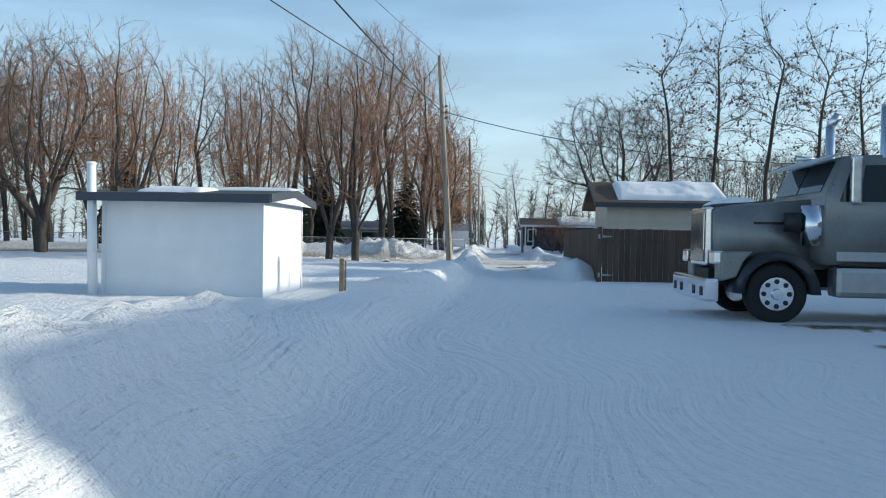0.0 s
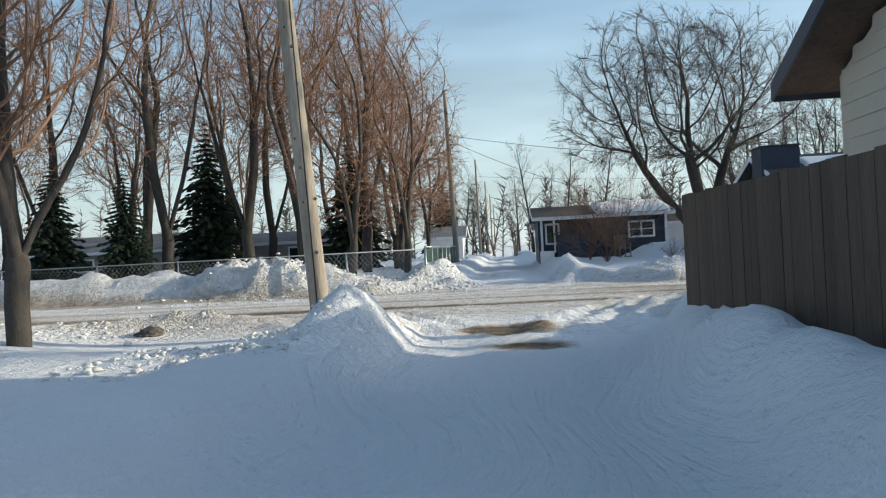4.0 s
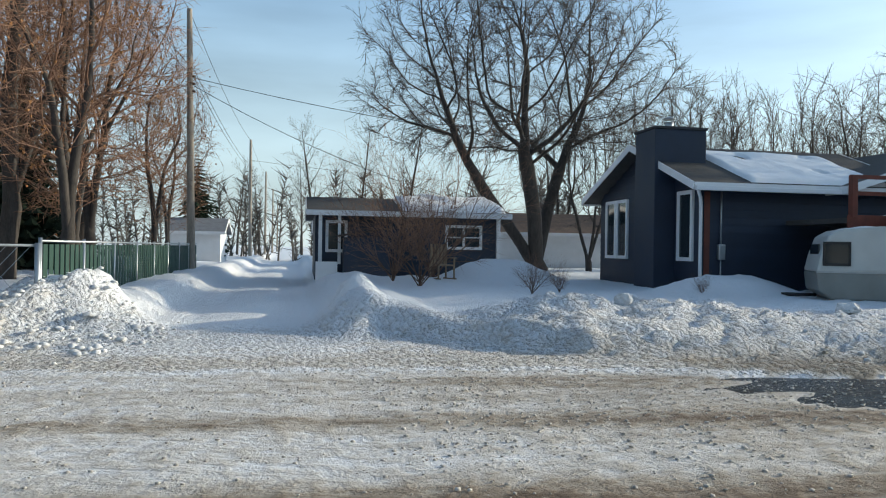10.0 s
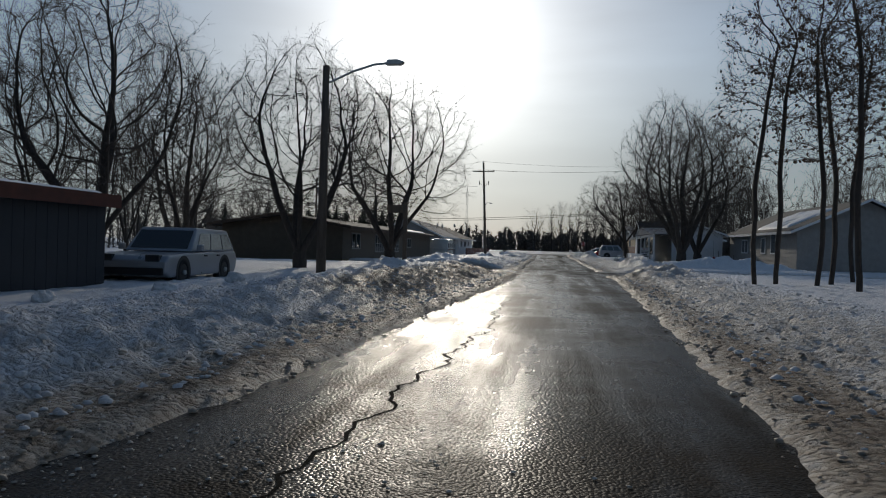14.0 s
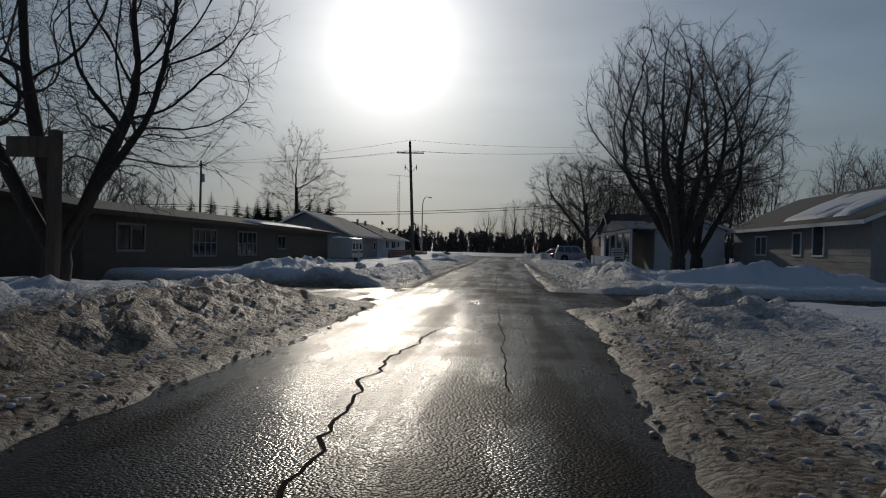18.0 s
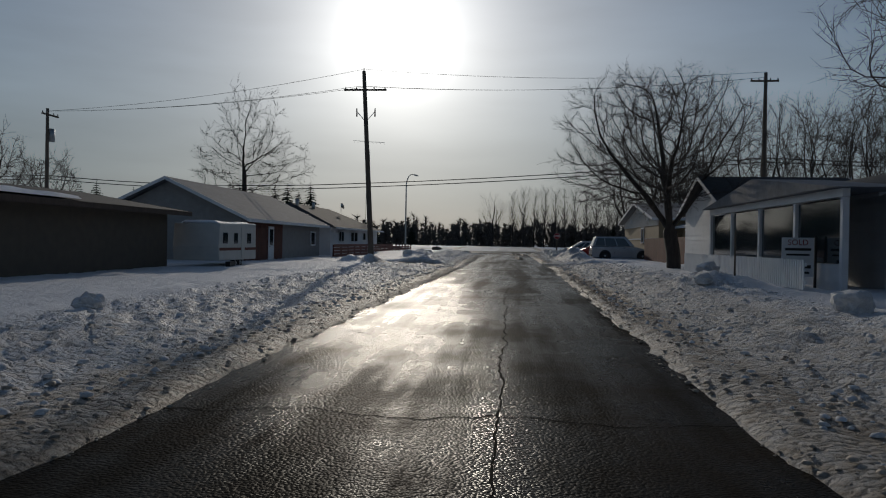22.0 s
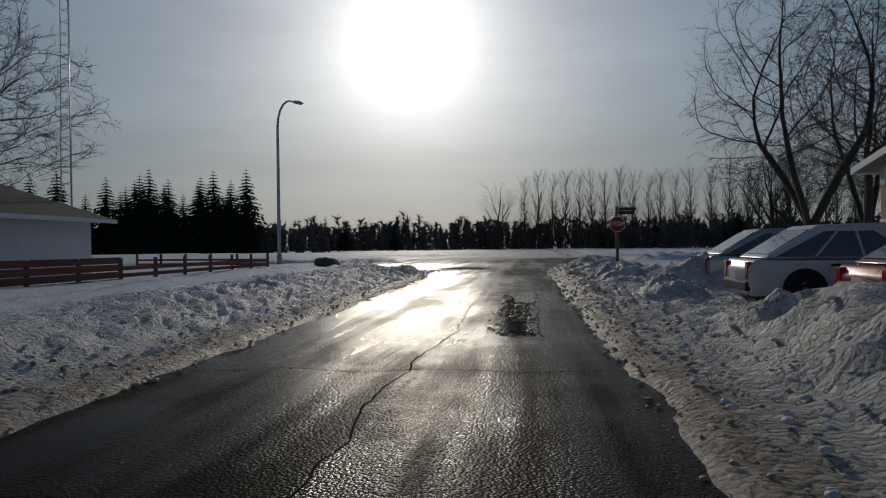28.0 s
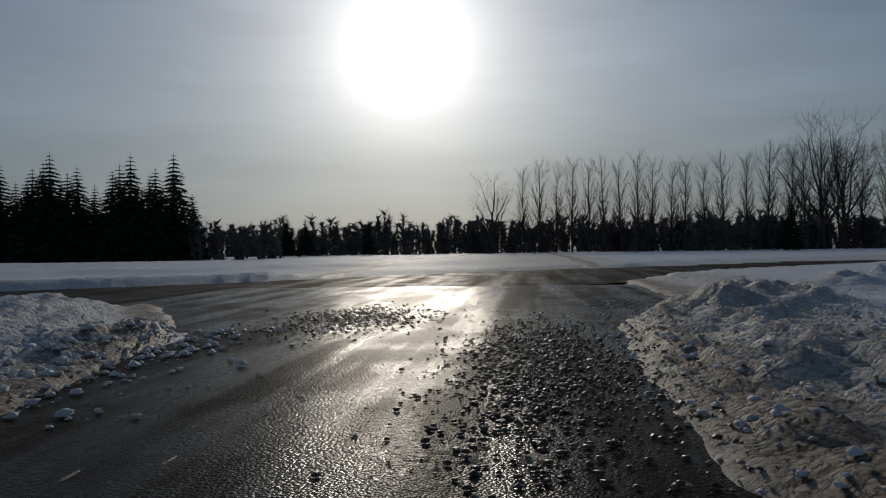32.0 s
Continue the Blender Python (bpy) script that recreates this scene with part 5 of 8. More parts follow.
def woods(name, spots, seed, label, wide=0.14):
    """Far mixed scrub: one mesh of many stems and twig sprays."""
    rng = random.Random(seed)
    v, f = [], []
    for x, y, h in spots:
        for _ in range(9):
            bx, by = x + rng.gauss(0, 1.8), y + rng.gauss(0, 1.8)
            p = Vector((bx, by, 0))
            d = Vector((rng.gauss(0, 0.16), rng.gauss(0, 0.16), 1))
            hh = h * rng.uniform(0.55, 1.05)
            add_tube(v, f, [p, p + d * hh * 0.95], [0.10, 0.01], 3)
            for _ in range(80):
                q = p + d * hh * rng.random() ** 0.85
                e = Vector((rng.gauss(0, 1), rng.gauss(0, 1), rng.uniform(0.2, 1.4))).normalized() * hh * rng.uniform(0.10, 0.24)
                w = e.cross(Vector((rng.gauss(0, 1), rng.gauss(0, 1), rng.gauss(0, 1)))).normalized() * wide * rng.uniform(0.6, 1.4)
                o = len(v)
                v += [q - w, q + w, q + e]
                f.append((o, o + 1, o + 2))
    return tagged(mesh_object(name, v, f, FARWOOD, None, False), label, "woods", kind="stuff")


rng = random.Random(7)
spots = [(300 + rng.uniform(-6, 14), y + rng.uniform(-2, 2), rng.uniform(4.5, 8.0)) for y in range(-70, 105, 3)]
spots += [(345 + rng.uniform(-10, 10), y + rng.uniform(-2, 2), rng.uniform(7, 11)) for y in range(-60, 110, 3)]
spots += [(248 + rng.uniform(-4, 8), y + rng.uniform(-2, 2), rng.uniform(3.5, 6.0)) for y in range(70, 150, 3)]
spots += [(284 + rng.uniform(-4, 8), y + rng.uniform(-2, 2), rng.uniform(4.0, 7.0)) for y in range(-75, 8, 3)]
woods("far_woods", spots, 3, "dark leafless woods along the far edge of the field", 0.21)
spots = [(x + rng.uniform(-2, 2), 92 + rng.uniform(-4, 8), rng.uniform(6, 9)) for x in range(-90, 60, 4)]
spots += [(x + rng.uniform(-2, 2), -12 + rng.uniform(-6, 4), rng.uniform(6, 8.5)) for x in range(55, 150, 4)]
spots += [(x + rng.uniform(-2, 2), 82 + rng.uniform(-4, 8), rng.uniform(4, 6)) for x in range(60, 160, 4)]
woods("far_woods", spots, 4, "leafless woods behind the houses", 0.05)

# ---- poles, wires, lamps ----
def pole(x, y, top, r, mat, label, lean=(0.0, 0.0), arms=(), knots=0):
    ob = thing("utility_pole", x, y, height(x, y), label=label, category="utility pole")
    v, f = [], []
    hgt = top - height(x, y)
    pts = [Vector((lean[0] * t, lean[1] * t, -0.4 + (hgt + 0.4) * t)) for t in (0, 0.2, 0.4, 0.6, 0.8, 1.0)]
    add_tube(v, f, pts, [r * (1 - 0.38 * t) for t in (0, 0.2, 0.4, 0.6, 0.8, 1.0)], 14)
    v.append(pts[-1])
    f += [(len(v) - 15 + s, len(v) - 15 + (s + 1) % 14, len(v) - 1) for s in range(14)]
    mesh_object("shaft", v, f, mat, ob)
    rg = random.Random(int(x * 10))
    for _ in range(knots):
        a, t = rg.uniform(0, 6.28), rg.uniform(0.08, 0.5)
        rr = r * (1 - 0.38 * t)
        c = Vector((lean[0] * t + math.cos(a) * rr * 0.96, lean[1] * t + math.sin(a) * rr * 0.96, hgt * t))
        cyl("knot", POLE_DARK, ob, c, c + Vector((math.cos(a), math.sin(a), 0)) * 0.015, 0.03, 0.018, 7)
    for z, half, along in arms:
        t = z / top
        cx, cy = lean[0] * t, lean[1] * t
        zz = z - height(x, y)
        if along == "y":
            arm = box("crossarm", POLE_DARK, ob, cx + r * 0.7, cy - half, zz - 0.06, cx + r * 0.7 + 0.1, cy + half, zz + 0.06, 0.01)
            ends = [(cx + r * 0.7 + 0.05, cy + k * half * 0.92) for k in (-1, -0.45, 0.45, 1)]
        else:
            arm = box("crossarm", POLE_DARK, ob, cx - half, cy - r - 0.1, zz - 0.06, cx + half, cy - r, zz + 0.06, 0.01)
            ends = [(cx + k * half * 0.92, cy - r - 0.05) for k in (-1, -0.45, 0.45, 1)]
        for ex, ey in ends:
            cyl("insulator", CERAMIC, ob, (ex, ey, zz + 0.06), (ex, ey, zz + 0.2), 0.045, 0.03, 8)
    return ob


alley_poles = [(-5.55, 27.3, 10.2, (-0.7, 0.1)), (-5.7, 57.5, 10.4, (-0.25, 0.3)), (-5.9, 92.5, 10.4, (-0.1, 0.3)), (-6.1, 122, 10.6, (0, 0)), (-6.3, 150, 10.6, (0, 0)), (-6.5, 180, 10.6, (0, 0))]
for i, (x, y, top, lean) in enumerate(alley_poles):
    p = pole(x, y, top, 0.165 if i == 0 else 0.16, POLE, "weathered round wooden utility pole in the snow beside the alley", lean, knots=30 if i == 0 else 0)
    tagged(p, group="utility poles along the alley")
    zb = height(x, y)
    for k in range(3):
        cyl("insulator", CERAMIC, p, (lean[0] * 0.72 + 0.12, 0, 7.2 + 0.28 * k - zb), (lean[0] * 0.72 + 0.24, 0, 7.2 + 0.28 * k - zb), 0.05, 0.05, 8)
    if i == 0:
        cyl("ground_wire", CABLE, p, (-0.02, -0.19, 0), (-0.36, -0.13, 8.2 - zb), 0.012, 0.012, 5)
for i in range(len(alley_poles) - 1):
    (x0, y0, t0, l0), (x1, y1, t1, l1) = alley_poles[i], alley_poles[i + 1]
    for dz, dx in ((-0.1, 0), (-2.75, 0.25), (-2.45, 0.25)):
        cable("overhead_wire", (x0 + l0[0] * 0.9 + dx, y0, t0 + dz), (x1 + l1[0] * 0.9 + dx, y1, t1 + dz), 0.5, label="black overhead wire sagging between utility poles", category="wire")
for dz, dx, r, ex in ((-0.1, 0.0, 0.010, -11.5), (-2.75, 0.2, 0.024, -8.4), (-2.45, 0.2, 0.018, -12.0)):
    cable("overhead_wire", (-6.2 + dx, 27.4, 10.2 + dz), (ex, -4, 10.2 + dz), 0.3, r=r, label="black overhead wire along the alley", category="wire")
cable("service_wire", (-5.95, 27.4, 7.5), (13.2, 18.4, 4.3), 0.9, r=0.018, label="black service cable across the alley", category="wire")
pole(13.2, 18.4, 4.5, 0.12, POLE_DARK, "slim wooden service pole south of the street")
cable("service_wire", (-5.7, 57.5, 7.7), (15.0, 52.0, 4.6), 0.5, label="black service cable to the blue house", category="wire")
cable("service_wire", (-5.7, 57.5, 7.4), (5.0, 57.0, 3.2), 0.4, label="black service cable to the blue cabin", category="wire")
cable("service_wire", (-5.9, 92.5, 8.6), (30.0, 84.0, 6.5), 0.6, label="black service cable to a far house", category="wire")

# the tall line that crosses the street
fp = pole(107.5, 40.0, 12.75, 0.20, POLE_DARK, "tall dark utility pole with crossarm beside the street", (-1.1, 0.5), ((11.55, 1.45, "y"),))
zb = height(107.5, 40.0)
tagged(fp, group="utility poles across the street")
for k, s in ((0, 1), (0, -1)):
    cyl("switch_bracket", METAL_G, fp, (-0.83, 0.38, 9.4 - zb), (-0.83, 0.38 + s * 0.62, 10.1 - zb), 0.025, 0.025, 6)
    cyl("cutout", CERAMIC, fp, (-0.83, 0.38 + s * 0.62, 9.75 - zb), (-0.83, 0.38 + s * 0.62, 10.3 - zb), 0.05, 0.04, 8)
cyl("insulator", CERAMIC, fp, (-1.1, 0.5, 12.6 - zb), (-1.1, 0.5, 12.95 - zb), 0.05, 0.03, 8)
tp = pole(108.8, 64.5, 10.7, 0.17, POLE_DARK, "dark utility pole with a transformer behind the houses", (0, 0), ((10.2, 0.95, "x"),))
cyl("transformer", METAL_G, tp, (0.45, 0, 8.1), (0.45, 0, 9.05), 0.26, 0.26, 12)
rp = pole(107.6, 14.2, 12.8, 0.18, POLE_DARK, "dark utility pole beside the bungalow", (0, 0), ((12.3, 0.9, "y"),))
tagged(tp, group="utility poles across the street")
tagged(rp, group="utility poles across the street")
for dy, z in ((-1.3, 11.75), (1.3, 11.75), (0.0, 12.9)):
    cable("overhead_wire", (106.5, 40.5 + dy * 0.3, z), (107.6, 14.2, 12.5 + (z - 11.75) * 0.3), 0.5, label="thin overhead wire across the street", category="wire")
    cable("overhead_wire", (106.5, 40.5 + dy * 0.3, z), (108.8, 64.5, 10.5), 0.4, label="thin overhead wire behind the bungalows", category="wire")
for z in (5.3, 5.05):
    cable("overhead_wire", (107.0, 40.5, z), (107.6, 14.2, z + 1.95), 0.2, r=0.03, label="thick black communication cable across the street", category="wire")
    cable("overhead_wire", (107.0, 40.5, z), (108.8, 64.5, z + 0.5), 0.4, r=0.03, label="thick black communication cable behind the bungalows", category="wire")
    cable("overhead_wire", (107.6, 14.2, z + 1.95), (108.0, -30, z + 2.0), 0.5, r=0.03, label="thick black communication cable", category="wire")
    cable("overhead_wire", (108.8, 64.5, z + 0.5), (109.5, 105, z + 1), 0.5, r=0.03, label="thick black communication cable", category="wire")

# wooden lamp pole with a long arm over the street
lp = thing("street_lamp", 28.7, 38.1, height(28.7, 38.1), label="wooden lamp pole with a long metal arm over the street", category="street lamp")
zl = height(28.7, 38.1)
cyl("pole", POLE_DARK, lp, (0, 0, -0.4), (0.05, 0, 6.6 - zl), 0.15, 0.10, 12)
v, f = [], []
add_tube(v, f, [Vector((0.05, -0.1, 6.1 - zl)), Vector((0.05, -0.8, 6.42 - zl)), Vector((0.05, -1.45, 6.62 - zl)), Vector((0.05, -1.9, 6.66 - zl))], [0.035] * 4, 7)
mesh_object("arm", v, f, METAL_G, lp)
prism("lamp_head", METAL_G, lp, [(-1.8, 6.60 - zl), (-1.85, 6.74 - zl), (-2.15, 6.75 - zl), (-2.35, 6.68 - zl), (-2.25, 6.60 - zl)], "x", -0.07, 0.17, 0.02)

# curved steel lamp near the highway
sl = thing("street_lamp", 152.2, 44.3, height(152.2, 44.3), label="tall curved galvanised street lamp by the highway", category="street lamp")
v, f = [], []
pts = [Vector((0, 0, -0.3)), Vector((0, 0, 4)), Vector((-0.02, 0, 8.2))] + [Vector((0.0, -0.72 * (1 - math.cos(a)), 8.2 + 1.5 * math.sin(a))) for a in (0.35, 0.7, 1.05, 1.35, 1.6)] + [Vector((0, -1.1, 9.62))]
add_tube(v, f, pts, [0.12, 0.10, 0.08, 0.07, 0.065, 0.06, 0.055, 0.05, 0.045], 10)
mesh_object("pole", v, f, METAL_G, sl)
prism("lamp_head", METAL_G, sl, [(-1.0, 9.55), (-1.05, 9.71), (-1.4, 9.67), (-1.62, 9.53), (-1.4, 9.46)], "x", -0.12, 0.12, 0.02)
cyl("base_cover", METAL_G, sl, (0, 0, -0.2), (0, 0, 0.6), 0.17, 0.15, 10)

# lattice aerial tower behind the white bungalow
tv = thing("aerial_tower", 134.2, 45.7, 0, label="slender triangular lattice aerial mast with antenna", category="antenna")
for k in range(3):
    a = 2.09 * k
    c = Vector((0.24 * math.cos(a), 0.24 * math.sin(a), 0))
    cyl("leg", METAL_G, tv, c, c * 0.7 + Vector((0, 0, 11.0)), 0.022, 0.018, 5)
for i in range(26):
    z = 0.4 + i * 0.41
    for k in range(3):
        a, b = 2.09 * k, 2.09 * (k + 1)
        s = 1 - 0.3 * z / 11
        cyl("brace", METAL_G, tv, (0.24 * s * math.cos(a), 0.24 * s * math.sin(a), z), (0.24 * s * math.cos(b), 0.24 * s * math.sin(b), z + 0.1), 0.012, 0.012, 4)
cyl("mast", METAL_G, tv, (0, 0, 10.8), (0, 0, 11.9), 0.025, 0.025, 6)
cyl("boom", METAL_G, tv, (0, -1.7, 11.75), (0, 1.7, 11.95), 0.02, 0.02, 6)
for i in range(9):
    yy = -1.6 + 0.4 * i
    cyl("element", METAL_G, tv, (-0.5, yy, 11.76 + 0.06 * yy), (0.5, yy, 11.76 + 0.06 * yy), 0.01, 0.01, 4)

# ---- buildings ----
def courses(parent, name, mat, axis, at, a, b, z0, z1, pitch=0.2, proud=0.02, out=-1, top=None, cuts=()):
    """Lap siding boards on one face. axis 'x': the face lies in y = at and boards run in x from a to b; out: -1 or 1, the way it looks.
    top(z) gives narrower ends for a gable; cuts are openings (a, b, z0, z1)."""
    z = z0
    while z < z1 - 0.02:
        h = min(pitch, z1 - z)
        lo, hi = (a, b) if top is None else top(z + h * 0.5)
        runs = [(lo, hi)]
        for ca, cb, c0, c1 in cuts:
            if c0 < z + h * 0.5 < c1:
                runs = [r for s in runs for r in ((s[0], min(s[1], ca)), (max(s[0], cb), s[1]))]
        for lo2, hi2 in runs:
            if hi2 - lo2 < 0.06:
                continue
            bm = bmesh.new()
            o1, o2 = at + out * proud, at + out * 0.004
            prof = [(at, z), (o1, z), (o2, z + h), (at, z + h)]
            add_prism(bm, prof, axis, lo2, hi2)
            part(name, bm, mat, parent)
        z += pitch


def window(parent, axis, at, a, b, z0, z1, out=-1, cols=1, rows=1, frame_mat=None, w=0.08, label="white window frame"):
    """A window with frame, mullions and a dark pane, standing slightly proud of the face."""
    frame_mat = frame_mat or WHITE
    top = part("window", box_bm(axis, at + out * 0.03, at + out * 0.012, a + w * 0.5, b - w * 0.5, z0 + w * 0.5, z1 - w * 0.5), GLASS, parent, "dark reflecting glass")
    fr = []
    fr += [(a, a + w, z0, z1), (b - w, b, z0, z1), (a + w, b - w, z0, z0 + w), (a + w, b - w, z1 - w, z1)]
    for i in range(1, cols):
        c = a + (b - a) * i / cols
        fr.append((c - w * 0.4, c + w * 0.4, z0 + w, z1 - w))
    for i in range(1, rows):
        c = z0 + (z1 - z0) * i / rows
        fr.append((a + w, b - w, c - w * 0.25, c + w * 0.25))
    bm = bmesh.new()
    for fa, fb, f0, f1 in fr:
        lo, hi = sorted((at, at + out * 0.07))
        if axis == "x":
            add_box(bm, fa, lo, f0, fb, hi, f1)
        else:
            add_box(bm, lo, fa, f0, hi, fb, f1)
    part("frame", bm, frame_mat, top, label)
    return top


def box_bm(axis, d0, d1, a, b, z0, z1):
    bm = bmesh.new()
    lo, hi = sorted((d0, d1))
    if axis == "x":
        add_box(bm, a, lo, z0, b, hi, z1)
    else:
        add_box(bm, lo, a, z0, hi, b, z1)
    return bm


def gable_roof(parent, axis, a, b, c0, c1, eave, ridge, mat, thick=0.14, fascia=WHITE, over=0.0, mid=None):
    """Two sloping slabs with fascia boards. Ridge runs along axis from a to b; eaves at c0 and c1 across it."""
    m = (c0 + c1) / 2 if mid is None else mid
    for name, c, s in (("roof_slope", c0, 1), ("roof_slope", c1, -1)):
        prof = [(c, eave), (m + s * 0.002 * -1, ridge), (m - s * 0.002, ridge + thick), (c, eave + thick)]
        bm = bmesh.new()
        add_prism(bm, prof, axis, a, b)
        part(name, bm, mat, parent)
        f0, f1 = sorted((c - s * 0.025, c - s * 0.003))
        if axis == "x":
            box("fascia", fascia, parent, a, f0, eave - 0.06, b, f1, eave + thick)
        else:
            box("fascia", fascia, parent, f0, a, eave - 0.06, f1, b, eave + thick)
        for e0, e1 in ((a - 0.028, a - 0.003), (b + 0.003, b + 0.028)):
            prof = [(c, eave - 0.05), (m, ridge - 0.05), (m, ridge + thick + 0.01), (c, eave + thick + 0.01)]
            bm = bmesh.new()
            add_prism(bm, prof, axis, e0, e1)
            part("barge_board", bm, fascia, parent)


def snow_slab(x0, x1, y0, y1, zf, thick=0.14, seed=1, nx=36, ny=14, hole=0.0, label="lumpy layer of old snow on a roof"):
    """A lumpy snow cover following a roof height zf(x, y), with a ragged rounded rim."""
    xs, ys = np.linspace(0, 1, nx), np.linspace(0, 1, ny)
    v, f, keep = [], [], {}
    for j, b in enumerate(ys):
        for i, a in enumerate(xs):
            rag = 0.05 * (vnoise(np.array([a * 9.0 + seed]), np.array([b * 9.0]), seed)[0] - 0.5)
            x, y = x0 + (x1 - x0) * (a + rag * (0.2 < a < 0.8) * 0), y0 + (y1 - y0) * b
            rim = min(a, 1 - a) * (x1 - x0), min(b, 1 - b) * (y1 - y0)
            n = float(fbm(np.array([x * 1.3]), np.array([y * 1.3]), 3, seed)[0])
            h = thick * (0.45 + 1.1 * n) * min(1.0, max(min(rim), 0.0) / 0.16) ** 0.5
            cover = n > hole
            v.append(Vector((x, y, zf(x, y) + (0.006 + h if cover else -0.03))))
    for j in range(ny - 1):
        for i in range(nx - 1):
            k = j * nx + i
            f.append((k, k + 1, k + nx + 1, k + nx))
    return tagged(mesh_object("roof_snow", v, f, ROOF_SNOW), label, "snow")


# white garden shed
sh = thing("garden_shed", -10.35, 4.65, label="white plywood garden shed with a green shingled roof", category="shed")
W_, D_ = 2.92, 2.55
for nm, a in (("wall", (0, 0, 0, W_, 0.08, 2.06)), ("wall", (0, D_ - 0.08, 0, W_, D_, 2.06)), ("wall", (0, 0.08, 0, 0.08, D_ - 0.08, 2.06)), ("wall", (W_ - 0.08, 0.08, 0, W_, D_ - 0.08, 2.06))):
    box(nm, WHITE, sh, *a)
for x0 in (0.0, W_ - 0.08):
    prism("gable", WHITE, sh, [(0, 2.06), (D_, 2.06), (D_ / 2, 2.19)], "x", x0, x0 + 0.08)
gable_roof(sh, "x", -0.32, W_ + 0.22, -0.30, D_ + 0.26, 2.03, 2.20, SHINGLE_GR, 0.09, FASCIA_BLUE)
for sx in (0.0, W_):
    for sy in (0.0, D_):
        box("corner_trim", WHITE, sh, sx - 0.02, sy - 0.02, 0, sx + 0.02 if sx else 0.05, sy + 0.02 if sy else 0.05, 2.04)
prism("soffit", WHITE, sh, [(-0.3, 2.0), (D_ + 0.3, 2.0), (D_ / 2, 2.17)], "x", W_ + 0.19, W_ + 0.21)
slope = (2.20 - 2.03) / (D_ / 2 + 0.32)
snow_slab(-9.7, -8.5, 4.55, 5.4, lambda x, y: 2.03 + 0.09 + slope * (y - 4.33), 0.07, 3, 22, 12, 0.42, "patch of old snow left on the shed roof")
snow_slab(-8.6, -7.1, 5.45, 5.85, lambda x, y: 2.03 + 0.09 + slope * (y - 4.33), 0.05, 5, 22, 8, 0.4, "patch of old snow left on the shed roof")
ps = thing("post", -10.42, 4.45, height(-10.42, 4.45), label="white painted round post beside the shed", category="post")
cyl("shaft", WHITE, ps, (0, 0, -0.3), (-0.05, 0, 2.3), 0.085, 0.075, 12)
cyl("cap", WHITE, ps, (-0.05, 0, 2.3), (-0.05, 0, 2.35), 0.09, 0.07, 12)
box("dark_board", BROWN_FENCE, ps, 0.16, 0.25, 0.35, 0.30, 0.31, 1.95)
st = thing("wooden_stake", -6.4, 6.5, height(-6.4, 6.5), 10, label="short split wooden stake standing in the snow", category="post")
box("upright", DRYWOOD, st, -0.05, -0.03, -0.3, 0.04, 0.04, 0.66, 0.01)
box("splinter", DRYWOOD, st, 0.05, -0.02, -0.2, 0.09, 0.02, 0.62, 0.008)

# cream garage behind the board fence
ga = thing("garage", 0.8, 19.75, label="cream clapboard garage with a brown shingled roof under snow", category="garage")
L_, D_ = 4.1, 3.5
for a in ((0, 0, 0, L_, 0.1, 2.8), (0, D_ - 0.1, 0, L_, D_, 2.8), (0, 0.1, 0, 0.1, D_ - 0.1, 2.8), (L_ - 0.1, 0.1, 0, L_, D_ - 0.1, 2.8)):
    box("wall", CREAM_SIDING, ga, *a)
for x0 in (0.0, L_ - 0.1):
    prism("gable", CREAM_SIDING, ga, [(0, 2.8), (D_, 2.8), (D_ / 2, 3.55)], "x", x0, x0 + 0.1)
courses(ga, "siding_board", CREAM_SIDING, "x", 0.0, 0.06, L_, 0.3, 2.8, 0.17)
courses(ga, "siding_board", CREAM_SIDING, "y", 0.0, 0.06, D_, 0.3, 3.5, 0.17, top=lambda z: (0.06, D_ - 0.06) if z < 2.8 else ((z - 2.8) / 0.75 * D_ / 2, D_ - (z - 2.8) / 0.75 * D_ / 2))
box("corner_board", CREAM_SIDING, ga, -0.04, -0.04, 0, 0.06, 0.06, 2.8)
gable_roof(ga, "x", -0.5, L_ + 0.3, -0.36, D_ + 0.36, 2.72, 3.62, SHINGLE_BR, 0.12, FASCIA_BLUE)
sl_ = 0.9 / (D_ / 2 + 0.36)
snow_slab(1.15, 5.15, 19.62, 21.3, lambda x, y: 2.72 + 0.12 + sl_ * (y - 19.39), 0.16, 7, 50, 20, 0.0, "thick lumpy snow on the garage roof")

# board fence and gate
fe = thing("board_fence", 0.1, 16.9, 0.0, 3.0, label="dark brown vertical board fence with a strap-hinged gate", category="fence")
rg = random.Random(2)
y = 0.10
while y < 8.05:
    wd = rg.uniform(0.17, 0.2)
    box("board", BROWN_FENCE, fe, -0.012 + rg.uniform(0, 0.006), y, 0.02, 0.014, y + wd - 0.008, 1.83 + rg.uniform(-0.012, 0.012))
    y += wd
for z in (0.45, 1.45):
    box("rail", BROWN_FENCE, fe, 0.016, 0.1, z, 0.06, 8.1, z + 0.09)
box("gate_post", BROWN_FENCE, fe, -0.05, -0.05, -0.2, 0.09, 0.09, 1.88, 0.01)
gt = box("gate", BROWN_FENCE, fe, 0.12, 0.03, 1.35, 2.5, 0.07, 1.44, 0, "brown board gate")
x = 0.12
while x < 4.9:
    wd = rg.uniform(0.17, 0.2)
    box("board", BROWN_FENCE, gt if x < 2.4 else fe, x, -0.012 + rg.uniform(0, 0.006), 0.05, x + wd - 0.01, 0.016, 1.82 + rg.uniform(-0.012, 0.012))
    x += wd
